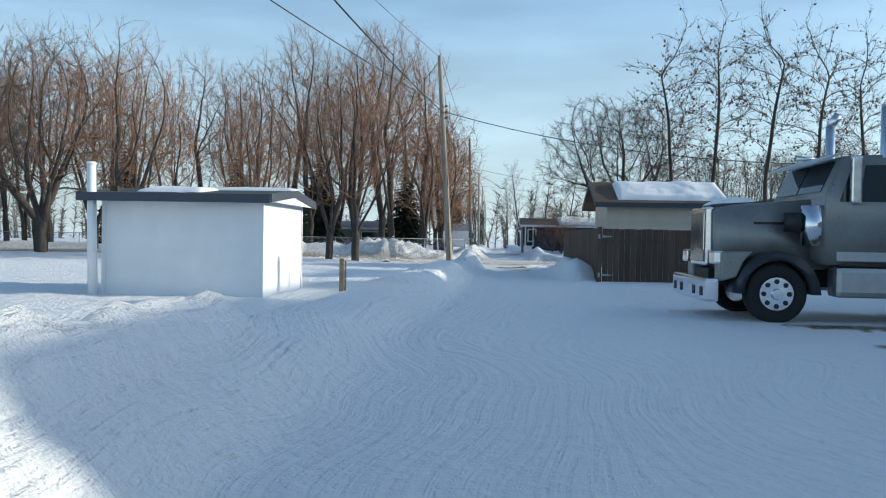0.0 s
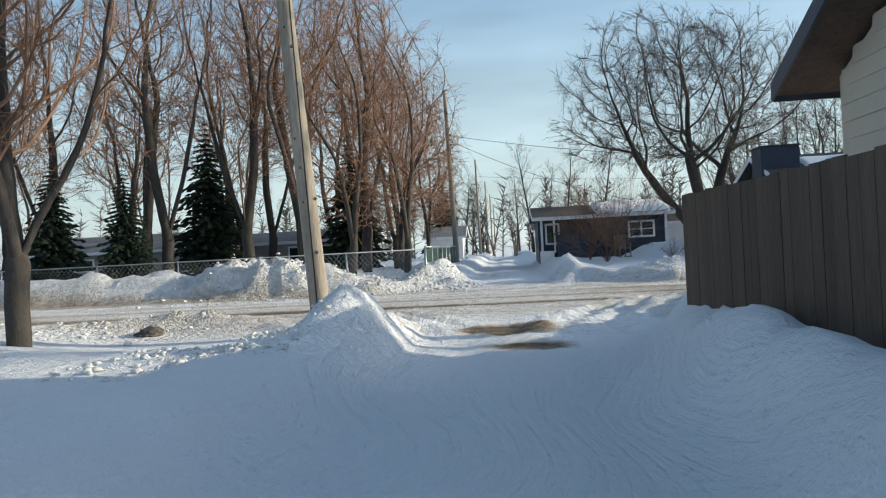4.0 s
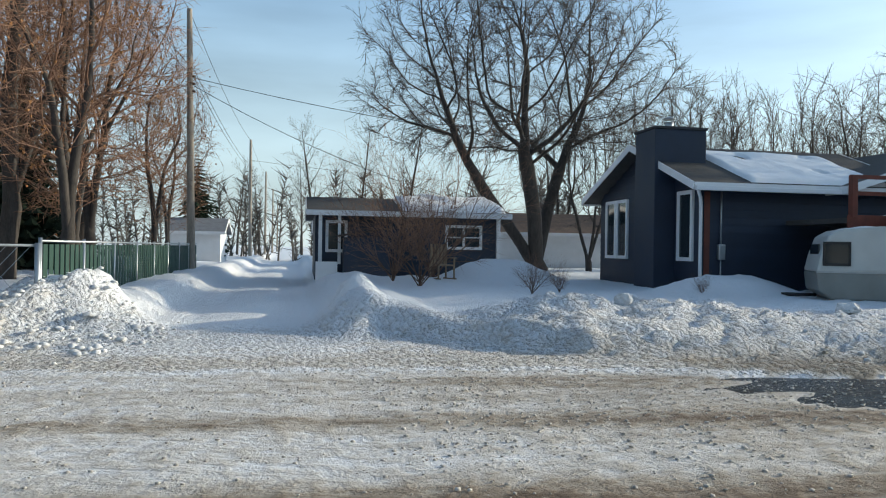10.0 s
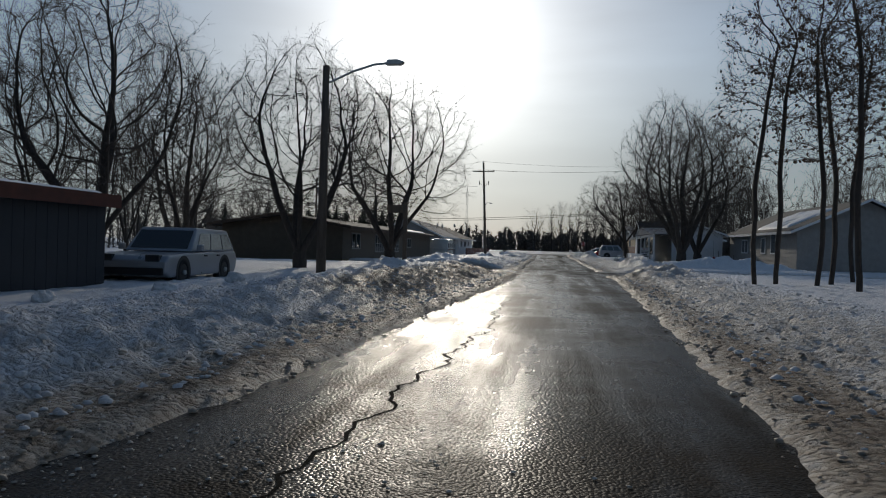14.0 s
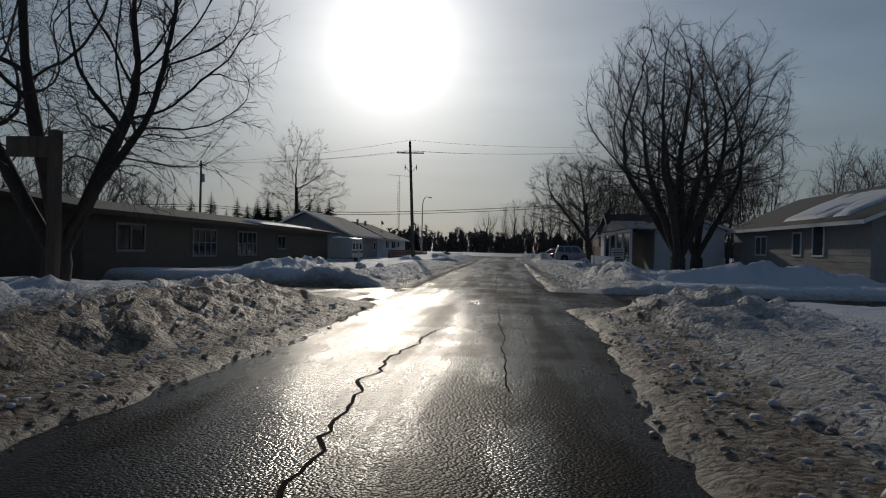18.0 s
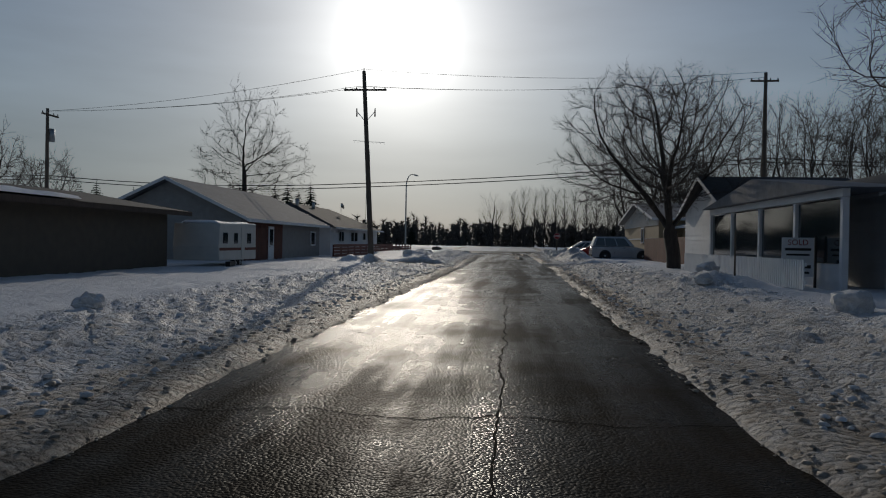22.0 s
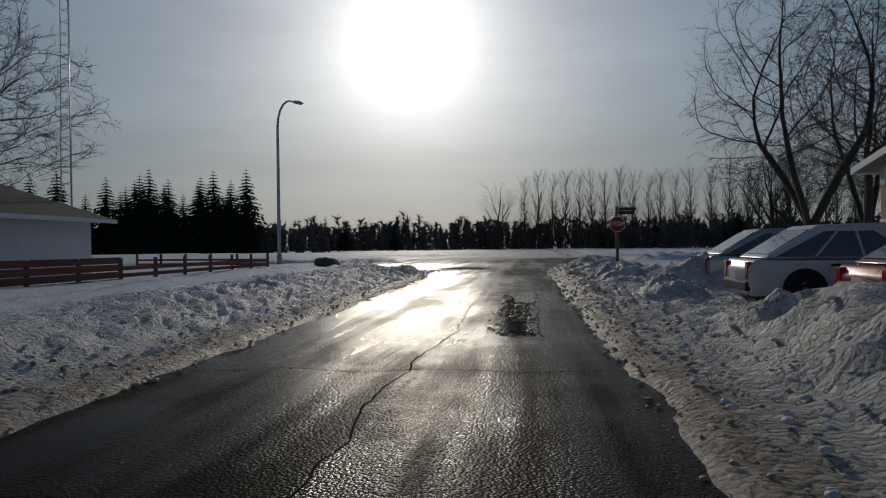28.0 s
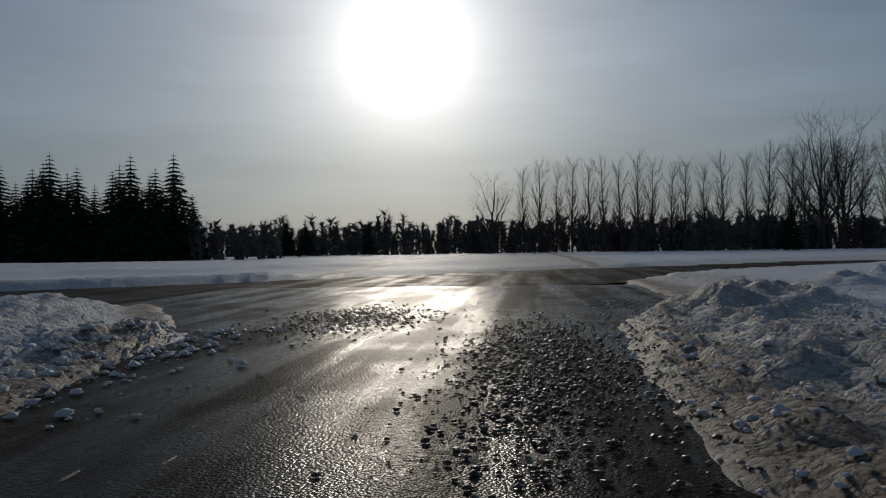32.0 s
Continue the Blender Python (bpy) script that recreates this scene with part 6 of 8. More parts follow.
for z in (0.27, 1.56):
    bm = bmesh.new()
    add_prism(bm, [(0.02, z - 0.05), (0.02, z + 0.05), (0.44, z + 0.012), (0.44, z - 0.012)], "y", -0.026, -0.016)
    add_box(bm, -0.03, -0.07, z - 0.075, 0.03, -0.02, z + 0.075)
    part("strap_hinge", bm, METAL_G, fe, "pale metal strap hinge")

# blue house with chimney, deck and long garage
bh = thing("blue_house", 8.45, 45.6, label="navy blue bungalow with white trim, brick-shaped chimney and snowy roof", category="house")
for a in ((0, 0, 0, 4.1, 0.12, 3.1), (0, 6.3, 0, 13.5, 6.42, 3.1), (0, 0.12, 0, 0.12, 6.3, 3.1), (13.38, 0, 0, 13.5, 6.3, 3.1), (4.1, 0, 0, 13.38, 0.12, 3.1)):
    box("wall", NAVY, bh, *a)
prism("gable", NAVY, bh, [(0, 3.1), (6.42, 3.1), (3.2, 4.42)], "x", 0, 0.12)
prism("gable", NAVY, bh, [(4.1, 3.1), (13.5, 3.1), (8.8, 4.62)], "y", 0, 0.12)
courses(bh, "siding_board", NAVY, "x", 0.0, 0.02, 4.1, 0.3, 3.05, 0.2)
courses(bh, "siding_board", NAVY, "y", 0.0, 0.02, 6.4, 0.3, 4.3, 0.2, top=lambda z: (0.02, 6.4) if z < 3.1 else ((z - 3.1) / 1.32 * 3.2, 6.42 - (z - 3.1) / 1.32 * 3.2), cuts=((4.2, 5.95, 1.1, 3.05), (0.3, 1.2, 1.1, 3.05)))
courses(bh, "siding_board", NAVY, "x", 0.0, 4.1, 13.4, 2.3, 4.55, 0.2, top=lambda z: (4.1, 13.4) if z < 3.1 else (4.1 + (z - 3.1) / 1.52 * 4.7, 13.5 - (z - 3.1) / 1.52 * 4.7), cuts=((6.6, 7.45, 2.3, 4.1),))
window(bh, "y", 0.0, 4.25, 5.05, 1.15, 3.02, -1, 1, 1, w=0.1)
window(bh, "y", 0.0, 5.1, 5.9, 1.15, 3.02, -1, 1, 1, w=0.1)
window(bh, "y", 0.0, 0.35, 1.15, 1.15, 3.02, -1, 1, 1, w=0.1)
window(bh, "x", 0.0, 6.65, 7.4, 2.32, 4.05, -1, 1, 1, w=0.12, label="white patio door frame")
gable_roof(bh, "x", -0.5, 6.6, -0.5, 6.9, 3.0, 4.42, SHINGLE, 0.14, WHITE)
gable_roof(bh, "y", -0.8, 6.4, 3.6, 14.0, 3.0, 4.62, SHINGLE, 0.14, WHITE, mid=8.8)
ch = box("chimney", NAVY, bh, -0.62, 1.35, 0, 0.9, 2.55, 4.75, 0.02, "tall navy chimney breast")
box("chimney_cap", DARKGREY, ch, -0.66, 1.31, 4.752, 0.94, 2.59, 4.83, 0.02)
cyl("flue", METAL_G, ch, (0.1, 1.95, 4.83), (0.1, 1.95, 5.05), 0.12, 0.12, 12)
cyl("flue_hood", METAL_G, ch, (0.1, 1.95, 5.12), (0.1, 1.95, 5.2), 0.19, 0.08, 12)
v, f = [], []
add_tube(v, f, [Vector((-0.35, -0.42, 3.0)), Vector((-0.15, -0.2, 2.78)), Vector((-0.06, -0.07, 2.6)), Vector((-0.06, -0.07, 0.5))], [0.045] * 4, 8)
mesh_object("downspout", v, f, WHITE, bh, label="white downspout")
box("gutter", WHITE, bh, -0.5, -0.62, 2.93, 4.0, -0.53, 3.05, 0.02)
box("corner_trim", RED_WOOD, bh, 0.06, -0.035, 0.4, 0.22, -0.022, 2.95)
box("electric_meter", METAL_G, bh, 0.42, -0.14, 1.2, 0.62, -0.024, 1.6, 0.03, "grey electric meter box")
cyl("conduit", METAL_G, bh, (0.52, -0.06, 1.6), (0.52, -0.06, 2.95), 0.025, 0.025, 8)
cyl("conduit", METAL_G, bh, (0.52, -0.06, 0.5), (0.52, -0.06, 1.2), 0.02, 0.02, 8)
rs = 1.42 / 3.7
snow_slab(9.6, 13.7, 45.2, 48.2, lambda x, y: 3.0 + 0.14 + rs * (y - 45.1), 0.10, 9, 60, 30, 0.22, "melting layer of snow on the blue house roof")
# garage wing with deck on top
gw = thing("garage_wing", 12.0, 40.7, label="long dark garage wing with red fascia and flat snowy roof", category="garage")
box("wall", DARKGREY, gw, 0, 0, 0, 10.05, 0.14, 2.1)
box("wall", DARKGREY, gw, 9.91, 0.14, 0, 10.05, 4.7, 2.1)
box("wall", DARKGREY, gw, 0, 0.14, 0, 0.14, 4.7, 2.1)
x = 0.16
while x < 9.9:
    box("cladding_board", DARKGREY, gw, x, -0.018, 0.1, x + 0.29, -0.002, 2.08)
    x += 0.3
box("roof_deck", SHINGLE, gw, -0.16, -0.2, 2.12, 10.2, 4.72, 2.24)
box("side_deck", SHINGLE, gw, -1.26, 2.5, 2.12, -0.17, 4.72, 2.24)
box("fascia", RED_WOOD, gw, -0.2, -0.25, 1.98, 5.6, -0.204, 2.3, label="red stained fascia board")
box("fascia", RED_WALL, gw, 5.62, -0.25, 2.0, 10.25, -0.204, 2.27)
box("fascia", RED_WOOD, gw, -0.21, -0.2, 1.98, -0.166, 2.44, 2.3)
box("fascia", RED_WOOD, gw, -1.3, 2.45, 1.98, -0.17, 2.495, 2.3)
box("corner_post", RED_WOOD, gw, -0.14, -0.16, 0, 0.0, -0.02, 1.98, 0.01, "red stained deck post")
snow_slab(15.6, 22.1, 40.6, 44.6, lambda x, y: 2.245, 0.10, 13, 50, 20, 0.1, "thin snow on the flat garage roof")
snow_slab(12.1, 17.2, 40.9, 44.8, lambda x, y: 2.245, 0.10, 14, 50, 20, 0.42, "patchy snow on the deck")
rl = thing("deck_railing", 9.95, 40.62, 2.24, label="red stained wooden deck railing with thick posts", category="railing")
for xx in (1.9, 3.3, 4.75, 6.12, 7.45):
    box("post", RED_WOOD, rl, xx - 0.07, -0.07, 0, xx + 0.07, 0.07, 0.98, 0.008)
for z in (0.52, 0.9):
    box("rail", RED_WOOD, rl, 1.84, -0.02, z, 7.5, 0.03, z + 0.09)
for yy in (1.4, 2.9, 4.4):
    box("post", RED_WOOD, rl, 7.38, yy - 0.07, 0, 7.52, yy + 0.07, 0.98, 0.008)
for z in (0.52, 0.9):
    box("rail", RED_WOOD, rl, 7.425, 0.08, z, 7.475, 4.5, z + 0.09)
for yy in (1.3, 2.5):
    box("post", RED_WOOD, rl, 1.84, yy - 0.07, 0, 1.98, yy + 0.07, 0.98, 0.008)
for xx in (0.9,):
    box("post", RED_WOOD, rl, xx - 0.07, 2.5, 0, xx + 0.07, 2.64, 0.98, 0.008)
for z in (0.52, 0.9):
    box("rail", RED_WOOD, rl, 1.88, 0.08, z, 1.93, 2.5, z + 0.09)
    box("rail", RED_WOOD, rl, 0.84, 2.55, z, 1.84, 2.6, z + 0.09)

# blue cabin with porch beside the alley
bc = thing("blue_cabin", -1.15, 54.0, label="small dark blue cabin with white window and snow on its roof", category="cabin")
for a in ((0, 0, 0, 6.45, 0.12, 2.5), (0, 5.4, 0, 6.45, 5.52, 2.5), (0, 0.12, 0, 0.12, 5.4, 2.5), (6.33, 0.12, 0, 6.45, 5.4, 2.5)):
    box("wall", NAVY, bc, *a)
courses(bc, "siding_board", NAVY, "x", 0.0, 0.02, 6.4, 0.2, 2.5, 0.2, cuts=((4.55, 5.95, 1.35, 2.25),))
window(bc, "x", 0.0, 4.55, 5.9, 1.35, 2.22, -1, 2, 2, w=0.1)
window(bc, "x", 0.0, 0.35, 1.1, 1.2, 2.3, -1, 1, 1, w=0.1)
gable_roof(bc, "x", -0.3, 6.8, -0.7, 6.0, 2.5, 3.15, SHINGLE, 0.12, WHITE)
box("porch_post", WHITE, bc, 6.3, -0.6, 0, 6.42, -0.48, 2.45)
box("porch_post", WHITE, bc, 0.1, -0.6, 0, 0.22, -0.48, 2.45)
box("porch_post", WHITE, bc, 0.75, -0.6, 0.8, 0.85, -0.48, 2.45)
le = box("lean_to", NAVY, bc, 0.9, -1.6, 0, 2.4, -0.72, 1.7, 0.01, "dark lean-to shed")
prism("lean_to_roof", SHINGLE, le, [(0.75, 1.72), (2.5, 2.0), (2.5, 2.06), (0.75, 1.78)], "y", -1.75, -0.6)
box("bin_frame", WHITE, bc, 0.0, -1.5, 0, 0.7, -1.42, 0.9)
cs_ = 0.65 / 3.35
snow_slab(1.8, 5.5, 53.4, 56.4, lambda x, y: 2.5 + 0.12 + cs_ * (y - 53.3), 0.22, 15, 40, 20, 0.0, "thick smooth snow on the cabin roof")
gz = thing("glider_chair", 2.4, 49.2, height(2.4, 49.2), 20, label="pale wooden outdoor rocking chair in the snow", category="chair")
box("seat", DRYWOOD, gz, -0.28, -0.25, 0.38, 0.28, 0.25, 0.42)
for i in range(5):
    box("back_slat", DRYWOOD, gz, -0.26 + 0.11 * i, 0.22, 0.42, -0.19 + 0.11 * i, 0.25, 1.0)
for sx in (-0.28, 0.24):
    for sy in (-0.25, 0.21):
        box("leg", DRYWOOD, gz, sx, sy, 0.02, sx + 0.04, sy + 0.04, 0.6 if sy < 0 else 1.02)
    box("armrest", DRYWOOD, gz, sx - 0.02, -0.28, 0.6, sx + 0.07, 0.24, 0.63)
    box("runner", DRYWOOD, gz, sx, -0.34, 0.0, sx + 0.04, 0.34, 0.035)


def bungalow(name, x, y, w, d, wall_h, ridge, wall, roof, label, openings=(), over=0.5, hip=False, fascia=WHITE, siding=True, face=-1, lap=0.22, trim=None):
    """A plain bungalow, ridge along x. face -1: front at y, looking to -y; face 1: front at y, looking to +y."""
    h = thing(name, x, y, label=label, category="house")
    s = 1 if face < 0 else -1
    y0, y1 = sorted((0, s * d))
    box("wall", wall, h, 0, y0, 0, w, y0 + 0.12, wall_h)
    box("wall", wall, h, 0, y1 - 0.12, 0, w, y1, wall_h)
    box("wall", wall, h, 0, y0 + 0.12, 0, 0.12, y1 - 0.12, wall_h)
    box("wall", wall, h, w - 0.12, y0 + 0.12, 0, w, y1 - 0.12, wall_h)
    if siding:
        courses(h, "siding_board", wall, "x", 0.0, 0.02, w - 0.02, 0.3, wall_h, lap, out=face, cuts=[(o[0], o[1], o[2], o[3]) for o in openings])
    for a, b, z0, z1, c, r in openings:
        window(h, "x", 0.0, a, b, z0, z1, face, c, r, frame_mat=trim, w=0.09)
    if hip:
        m = (y0 + y1) / 2
        k = d / 2 * 0.8
        bm = bmesh.new()
        o = over
        vs = [bm.verts.new(p) for p in ((-o, y0 - o, wall_h - 0.08), (w + o, y0 - o, wall_h - 0.08), (w + o, y1 + o, wall_h - 0.08), (-o, y1 + o, wall_h - 0.08), (k, m, ridge), (w - k, m, ridge))]
        for q in ((0, 1, 5, 4), (1, 2, 5), (2, 3, 4, 5), (3, 0, 4), (3, 2, 1, 0)):
            bm.faces.new([vs[i] for i in q])
        part("roof", bm, roof, h)
        for bx in ((-o - 0.02, y0 - o - 0.02, wall_h - 0.2, w + o + 0.02, y0 - o - 0.002, wall_h - 0.06), (-o - 0.02, y1 + o + 0.002, wall_h - 0.2, w + o + 0.02, y1 + o + 0.02, wall_h - 0.06)):
            box("fascia", fascia, h, *bx)
    else:
        m = (y0 + y1) / 2
        prism("gable", wall, h, [(y0, wall_h), (y1, wall_h), (m, ridge - 0.05)], "x", 0, 0.12)
        prism("gable", wall, h, [(y0, wall_h), (y1, wall_h), (m, ridge - 0.05)], "x", w - 0.12, w)
        gable_roof(h, "x", -over, w + over, y0 - over, y1 + over, wall_h - 0.1, ridge, roof, 0.12, fascia)
    return h


# north side of the street
b1 = bungalow("long_bungalow", 52.5, 44.3, 34.0, 8.0, 2.45, 3.1, BEIGE_WALL, SHINGLE, "long low brown bungalow with a shallow dark roof", [(8.6, 11.4, 0.75, 2.1, 4, 2), (14.2, 17.2, 0.75, 2.1, 4, 2), (2.0, 4.2, 1.0, 2.1, 2, 1), (21.0, 22.8, 1.1, 2.0, 2, 1)], 0.7, siding=False, fascia=BROWN_FENCE, trim=GREY_WALL)
snow_slab(69.0, 79.8, 43.7, 45.0, lambda x, y: 2.47 + 0.12 * (y - 43.6) + 0.06, 0.10, 17, 60, 10, 0.15, "rim of snow along the bungalow eave")
b2 = bungalow("grey_bungalow", 95.5, 44.6, 15.5, 8.0, 2.45, 4.5, GREY_WALL, SHINGLE_LT, "grey bungalow with a pale grey gable roof", [(13.0, 14.2, 1.0, 2.0, 1, 1)], 0.6, siding=False)
pn = box("entry_cladding", RED_WALL, b2, 0.3, -0.05, 0.1, 6.6, -0.003, 2.3, 0, "red-brown vertical board cladding")
x = 0.32
while x < 6.5:
    box("cladding_board", RED_WALL, pn, x, -0.07, 0.1, x + 0.19, -0.052, 2.29)
    x += 0.21
dr = box("door", WHITE, b2, 3.9, -0.12, 0.15, 4.85, -0.075, 2.15, 0.01, "white front door with a glass light")
box("door_light", GLASS, dr, 4.08, -0.135, 1.05, 4.67, -0.124, 1.98)
cyl("door_knob", METAL_G, dr, (4.02, -0.18, 0.98), (4.02, -0.122, 0.98), 0.03, 0.03, 10)
b3 = bungalow("white_bungalow", 114.2, 44.6, 19.6, 8.5, 2.5, 4.5, WHITE_SIDING, SHINGLE, "white sided bungalow with a dark hip roof", [(2.6, 4.6, 1.25, 2.2, 2, 1), (7.0, 10.0, 1.25, 2.2, 2, 1), (12.2, 13.6, 1.4, 2.2, 1, 1)], 0.6, hip=True)
for vx in (3.0, 8.0):
    cyl("roof_vent", METAL_G, b3, (vx, 3.6, 4.0), (vx, 3.6, 4.75), 0.14, 0.14, 10)
sd = thing("satellite_dish", 128.5, 47.2, 4.1, label="small grey satellite dish on the white bungalow roof", category="dish")
cyl("mast", METAL_G, sd, (0, 0, 0), (0, 0, 0.6), 0.025, 0.025, 6)
cyl("dish", METAL_G, sd, (0.0, 0, 0.62), (0.1, -0.12, 0.68), 0.05, 0.30, 16)
cyl("arm", METAL_G, sd, (0.0, 0, 0.55), (0.3, -0.34, 0.5), 0.015, 0.015, 5)
# grey shed with metal roof behind the chain-link fence
b4 = bungalow("grey_workshop", -18.3, 58.0, 7.2, 5.0, 2.2, 2.75, GREY_WALL, SHINGLE_LT, "grey workshop with a pale metal roof behind the chain-link fence", [(2.6, 6.3, 0.3, 1.9, 1, 1)], 0.35, siding=False)
b5 = bungalow("grey_garage", -33.0, 60.0, 11.0, 6.0, 2.2, 3.2, GREY_WALL, SHINGLE_LT, "long grey building behind the grove", [(2.0, 4.0, 1.0, 1.8, 2, 1)], 0.4, siding=False)
b6 = bungalow("white_shed", -9.6, 76.0, 3.0, 4.0, 2.2, 3.0, WHITE_SIDING, SHINGLE_LT, "small white shed beside the far alley", [], 0.3, siding=False)
b7 = bungalow("pale_garage", 7.5, 66.5, 9.0, 6.0, 2.3, 3.4, WHITE_SIDING, SHINGLE_BR, "pale garage behind the big elm", [], 0.4, siding=False)
b8 = bungalow("far_house", -0.5, 78.0, 5.0, 6.0, 2.4, 3.6, WHITE_SIDING, SHINGLE, "pale far house beside the alley", [(1.0, 2.2, 1.0, 2.0, 1, 1)], 0.4, siding=False)
# south side of the street
r0 = bungalow("dark_roof_bungalow", 61.5, 14.5, 19.0, 9.0, 3.0, 5.2, GREY_WALL, SHINGLE, "grey bungalow with a wide dark roof behind the maples", [(4.6, 6.0, 1.4, 3.0, 1, 1), (7.4, 8.6, 1.4, 2.7, 1, 1), (12.5, 14.5, 1.4, 2.6, 2, 1)], 0.6, face=1, lap=0.3)
snow_slab(64.0, 72.0, 11.0, 14.4, lambda x, y: 2.9 + 0.12 + (5.2 - 2.9) / 5.1 * (15.1 - y), 0.12, 19, 50, 20, 0.3, "patch of snow on the dark roof")
# porch house: projecting gable and glazed porch
r1 = bungalow("porch_house", 79.5, 20.0, 15.5, 4.6, 3.05, 3.9, WHITE_SIDING, SHINGLE, "white sided house with a dark roof and glazed porch", [], 0.4, face=1, lap=0.24)
gb = thing("gable_wing", 90.7, 21.2, label="white gable-fronted wing of the porch house", category="house")
for a in ((0, -6.5, 0, 7.6, -6.38, 3.1), (0, -0.12, 0, 7.6, 0, 3.1), (0, -6.38, 0, 0.12, -0.12, 3.1), (7.48, -6.38, 0, 7.6, -0.12, 3.1)):
    box("wall", WHITE_SIDING, gb, *a)
prism("gable", WHITE_SIDING, gb, [(0, 3.1), (7.6, 3.1), (3.8, 4.62)], "y", -0.12, 0)
courses(gb, "siding_board", WHITE_SIDING, "x", 0.0, 0.02, 7.58, 0.3, 4.5, 0.24, out=1, top=lambda z: (0.02, 7.58) if z < 3.1 else ((z - 3.1) / 1.52 * 3.8, 7.6 - (z - 3.1) / 1.52 * 3.8))
gable_roof(gb, "y", -6.6, 0.35, -0.4, 8.0, 3.0, 4.68, SHINGLE, 0.12, WHITE)
po = thing("porch", 77.7, 20.05, label="white glazed front porch with dark windows and lattice rail", category="porch")
for xx in (0.0, 3.2, 6.4, 9.6, 12.6):
    box("post", WHITE, po, xx, 1.75, 0.3, xx + 0.16, 1.91, 2.75)
for i, (xa, xb) in enumerate(((0.2, 3.15), (3.4, 6.35), (6.6, 9.55), (9.8, 12.55))):
    box("porch_window", GLASS, po, xa, 1.80, 1.02, xb, 1.83, 2.7)
box("knee_wall", WHITE_SIDING, po, 0.16, 1.78, 0.3, 12.6, 1.9, 1.0)
box("beam", WHITE, po, 0, 1.74, 2.76, 12.76, 1.92, 2.98)
prism("porch_roof", SHINGLE_LT, po, [(-0.3, 2.99), (12.98, 2.99), (6.4, 3.75)], "y", -0.2, 2.2)
x = -0.2
while x < 12.9:
    box("picket", WHITE, po, x, 2.9, 0.35, x + 0.09, 2.93, 1.12)
    x += 0.16
box("picket_rail", WHITE, po, -0.25, 2.86, 0.95, 12.95, 2.895, 1.03)
box("picket_rail", WHITE, po, -0.25, 2.86, 0.5, 12.95, 2.895, 0.58)
# tan house with a wide gable
r2 = thing("tan_house", 115.4, 19.3, label="tan house with a wide pale striped gable and white trim", category="house")
for a in ((0, -9.0, 0, 17.2, -8.88, 3.5), (0, -0.12, 0, 17.2, 0, 3.5), (0, -8.88, 0, 0.12, -0.12, 3.5), (17.08, -8.88, 0, 17.2, -0.12, 3.5)):
    box("wall", TAN_WALL, r2, *a)
prism("gable", CREAM_SIDING, r2, [(0.05, 3.0), (17.15, 3.0), (17.15, 3.5), (8.6, 4.95), (0.05, 3.5)], "y", 0.004, 0.05)
x = 0.4
while x < 16.9:
    zt = 3.5 + (1.45 * (1 - abs(x + 0.1 - 8.6) / 8.6))
    box("gable_batten", WHITE, r2, x, 0.052, 3.02, x + 0.07, 0.075, zt - 0.06)
    x += 0.42
gable_roof(r2, "y", -9.2, 0.6, -0.5, 17.7, 3.42, 5.02, SHINGLE_LT, 0.13, WHITE)
window(r2, "x", 0.02, 6.2, 7.4, 1.6, 2.95, 1, 1, 1, w=0.1)
box("band", WHITE, r2, 0.0, 0.01, 1.92, 17.2, 0.04, 2.02)
for lx in (3.8, 12.2):
    box("wall_lamp", WHITE, r2, lx, 0.08, 3.4, lx + 0.2, 0.22, 3.75, 0.02)
r3 = bungalow("grey_roof_house", 101.5, 17.6, 13.6, 7.0, 2.9, 4.0, TAN_WALL, SHINGLE_LT, "low tan house with a grey roof behind a rusty fence", [(3.0, 4.4, 1.5, 2.4, 1, 1)], 0.5, face=1, siding=False)
rf = thing("rusty_fence", 101.8, 20.4, label="rust-red vertical board fence beside the tan house", category="fence")
x = 0.0
while x < 13.2:
    box("board", RED_WALL, rf, x, 0, 0, x + 0.28, 0.03, 1.95)
    x += 0.3
# large unseen blocks added to shade the yard; lower stretches let sun patches through
cl = thing("neighbour_house", 15.5, -14.0, label="unseen plain block added to shade the truck yard", category="house")
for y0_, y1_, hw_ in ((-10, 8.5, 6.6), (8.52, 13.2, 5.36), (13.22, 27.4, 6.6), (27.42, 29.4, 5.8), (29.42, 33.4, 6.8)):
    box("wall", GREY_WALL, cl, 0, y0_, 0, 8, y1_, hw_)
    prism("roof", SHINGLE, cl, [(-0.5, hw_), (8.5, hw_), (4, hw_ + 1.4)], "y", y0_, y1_)

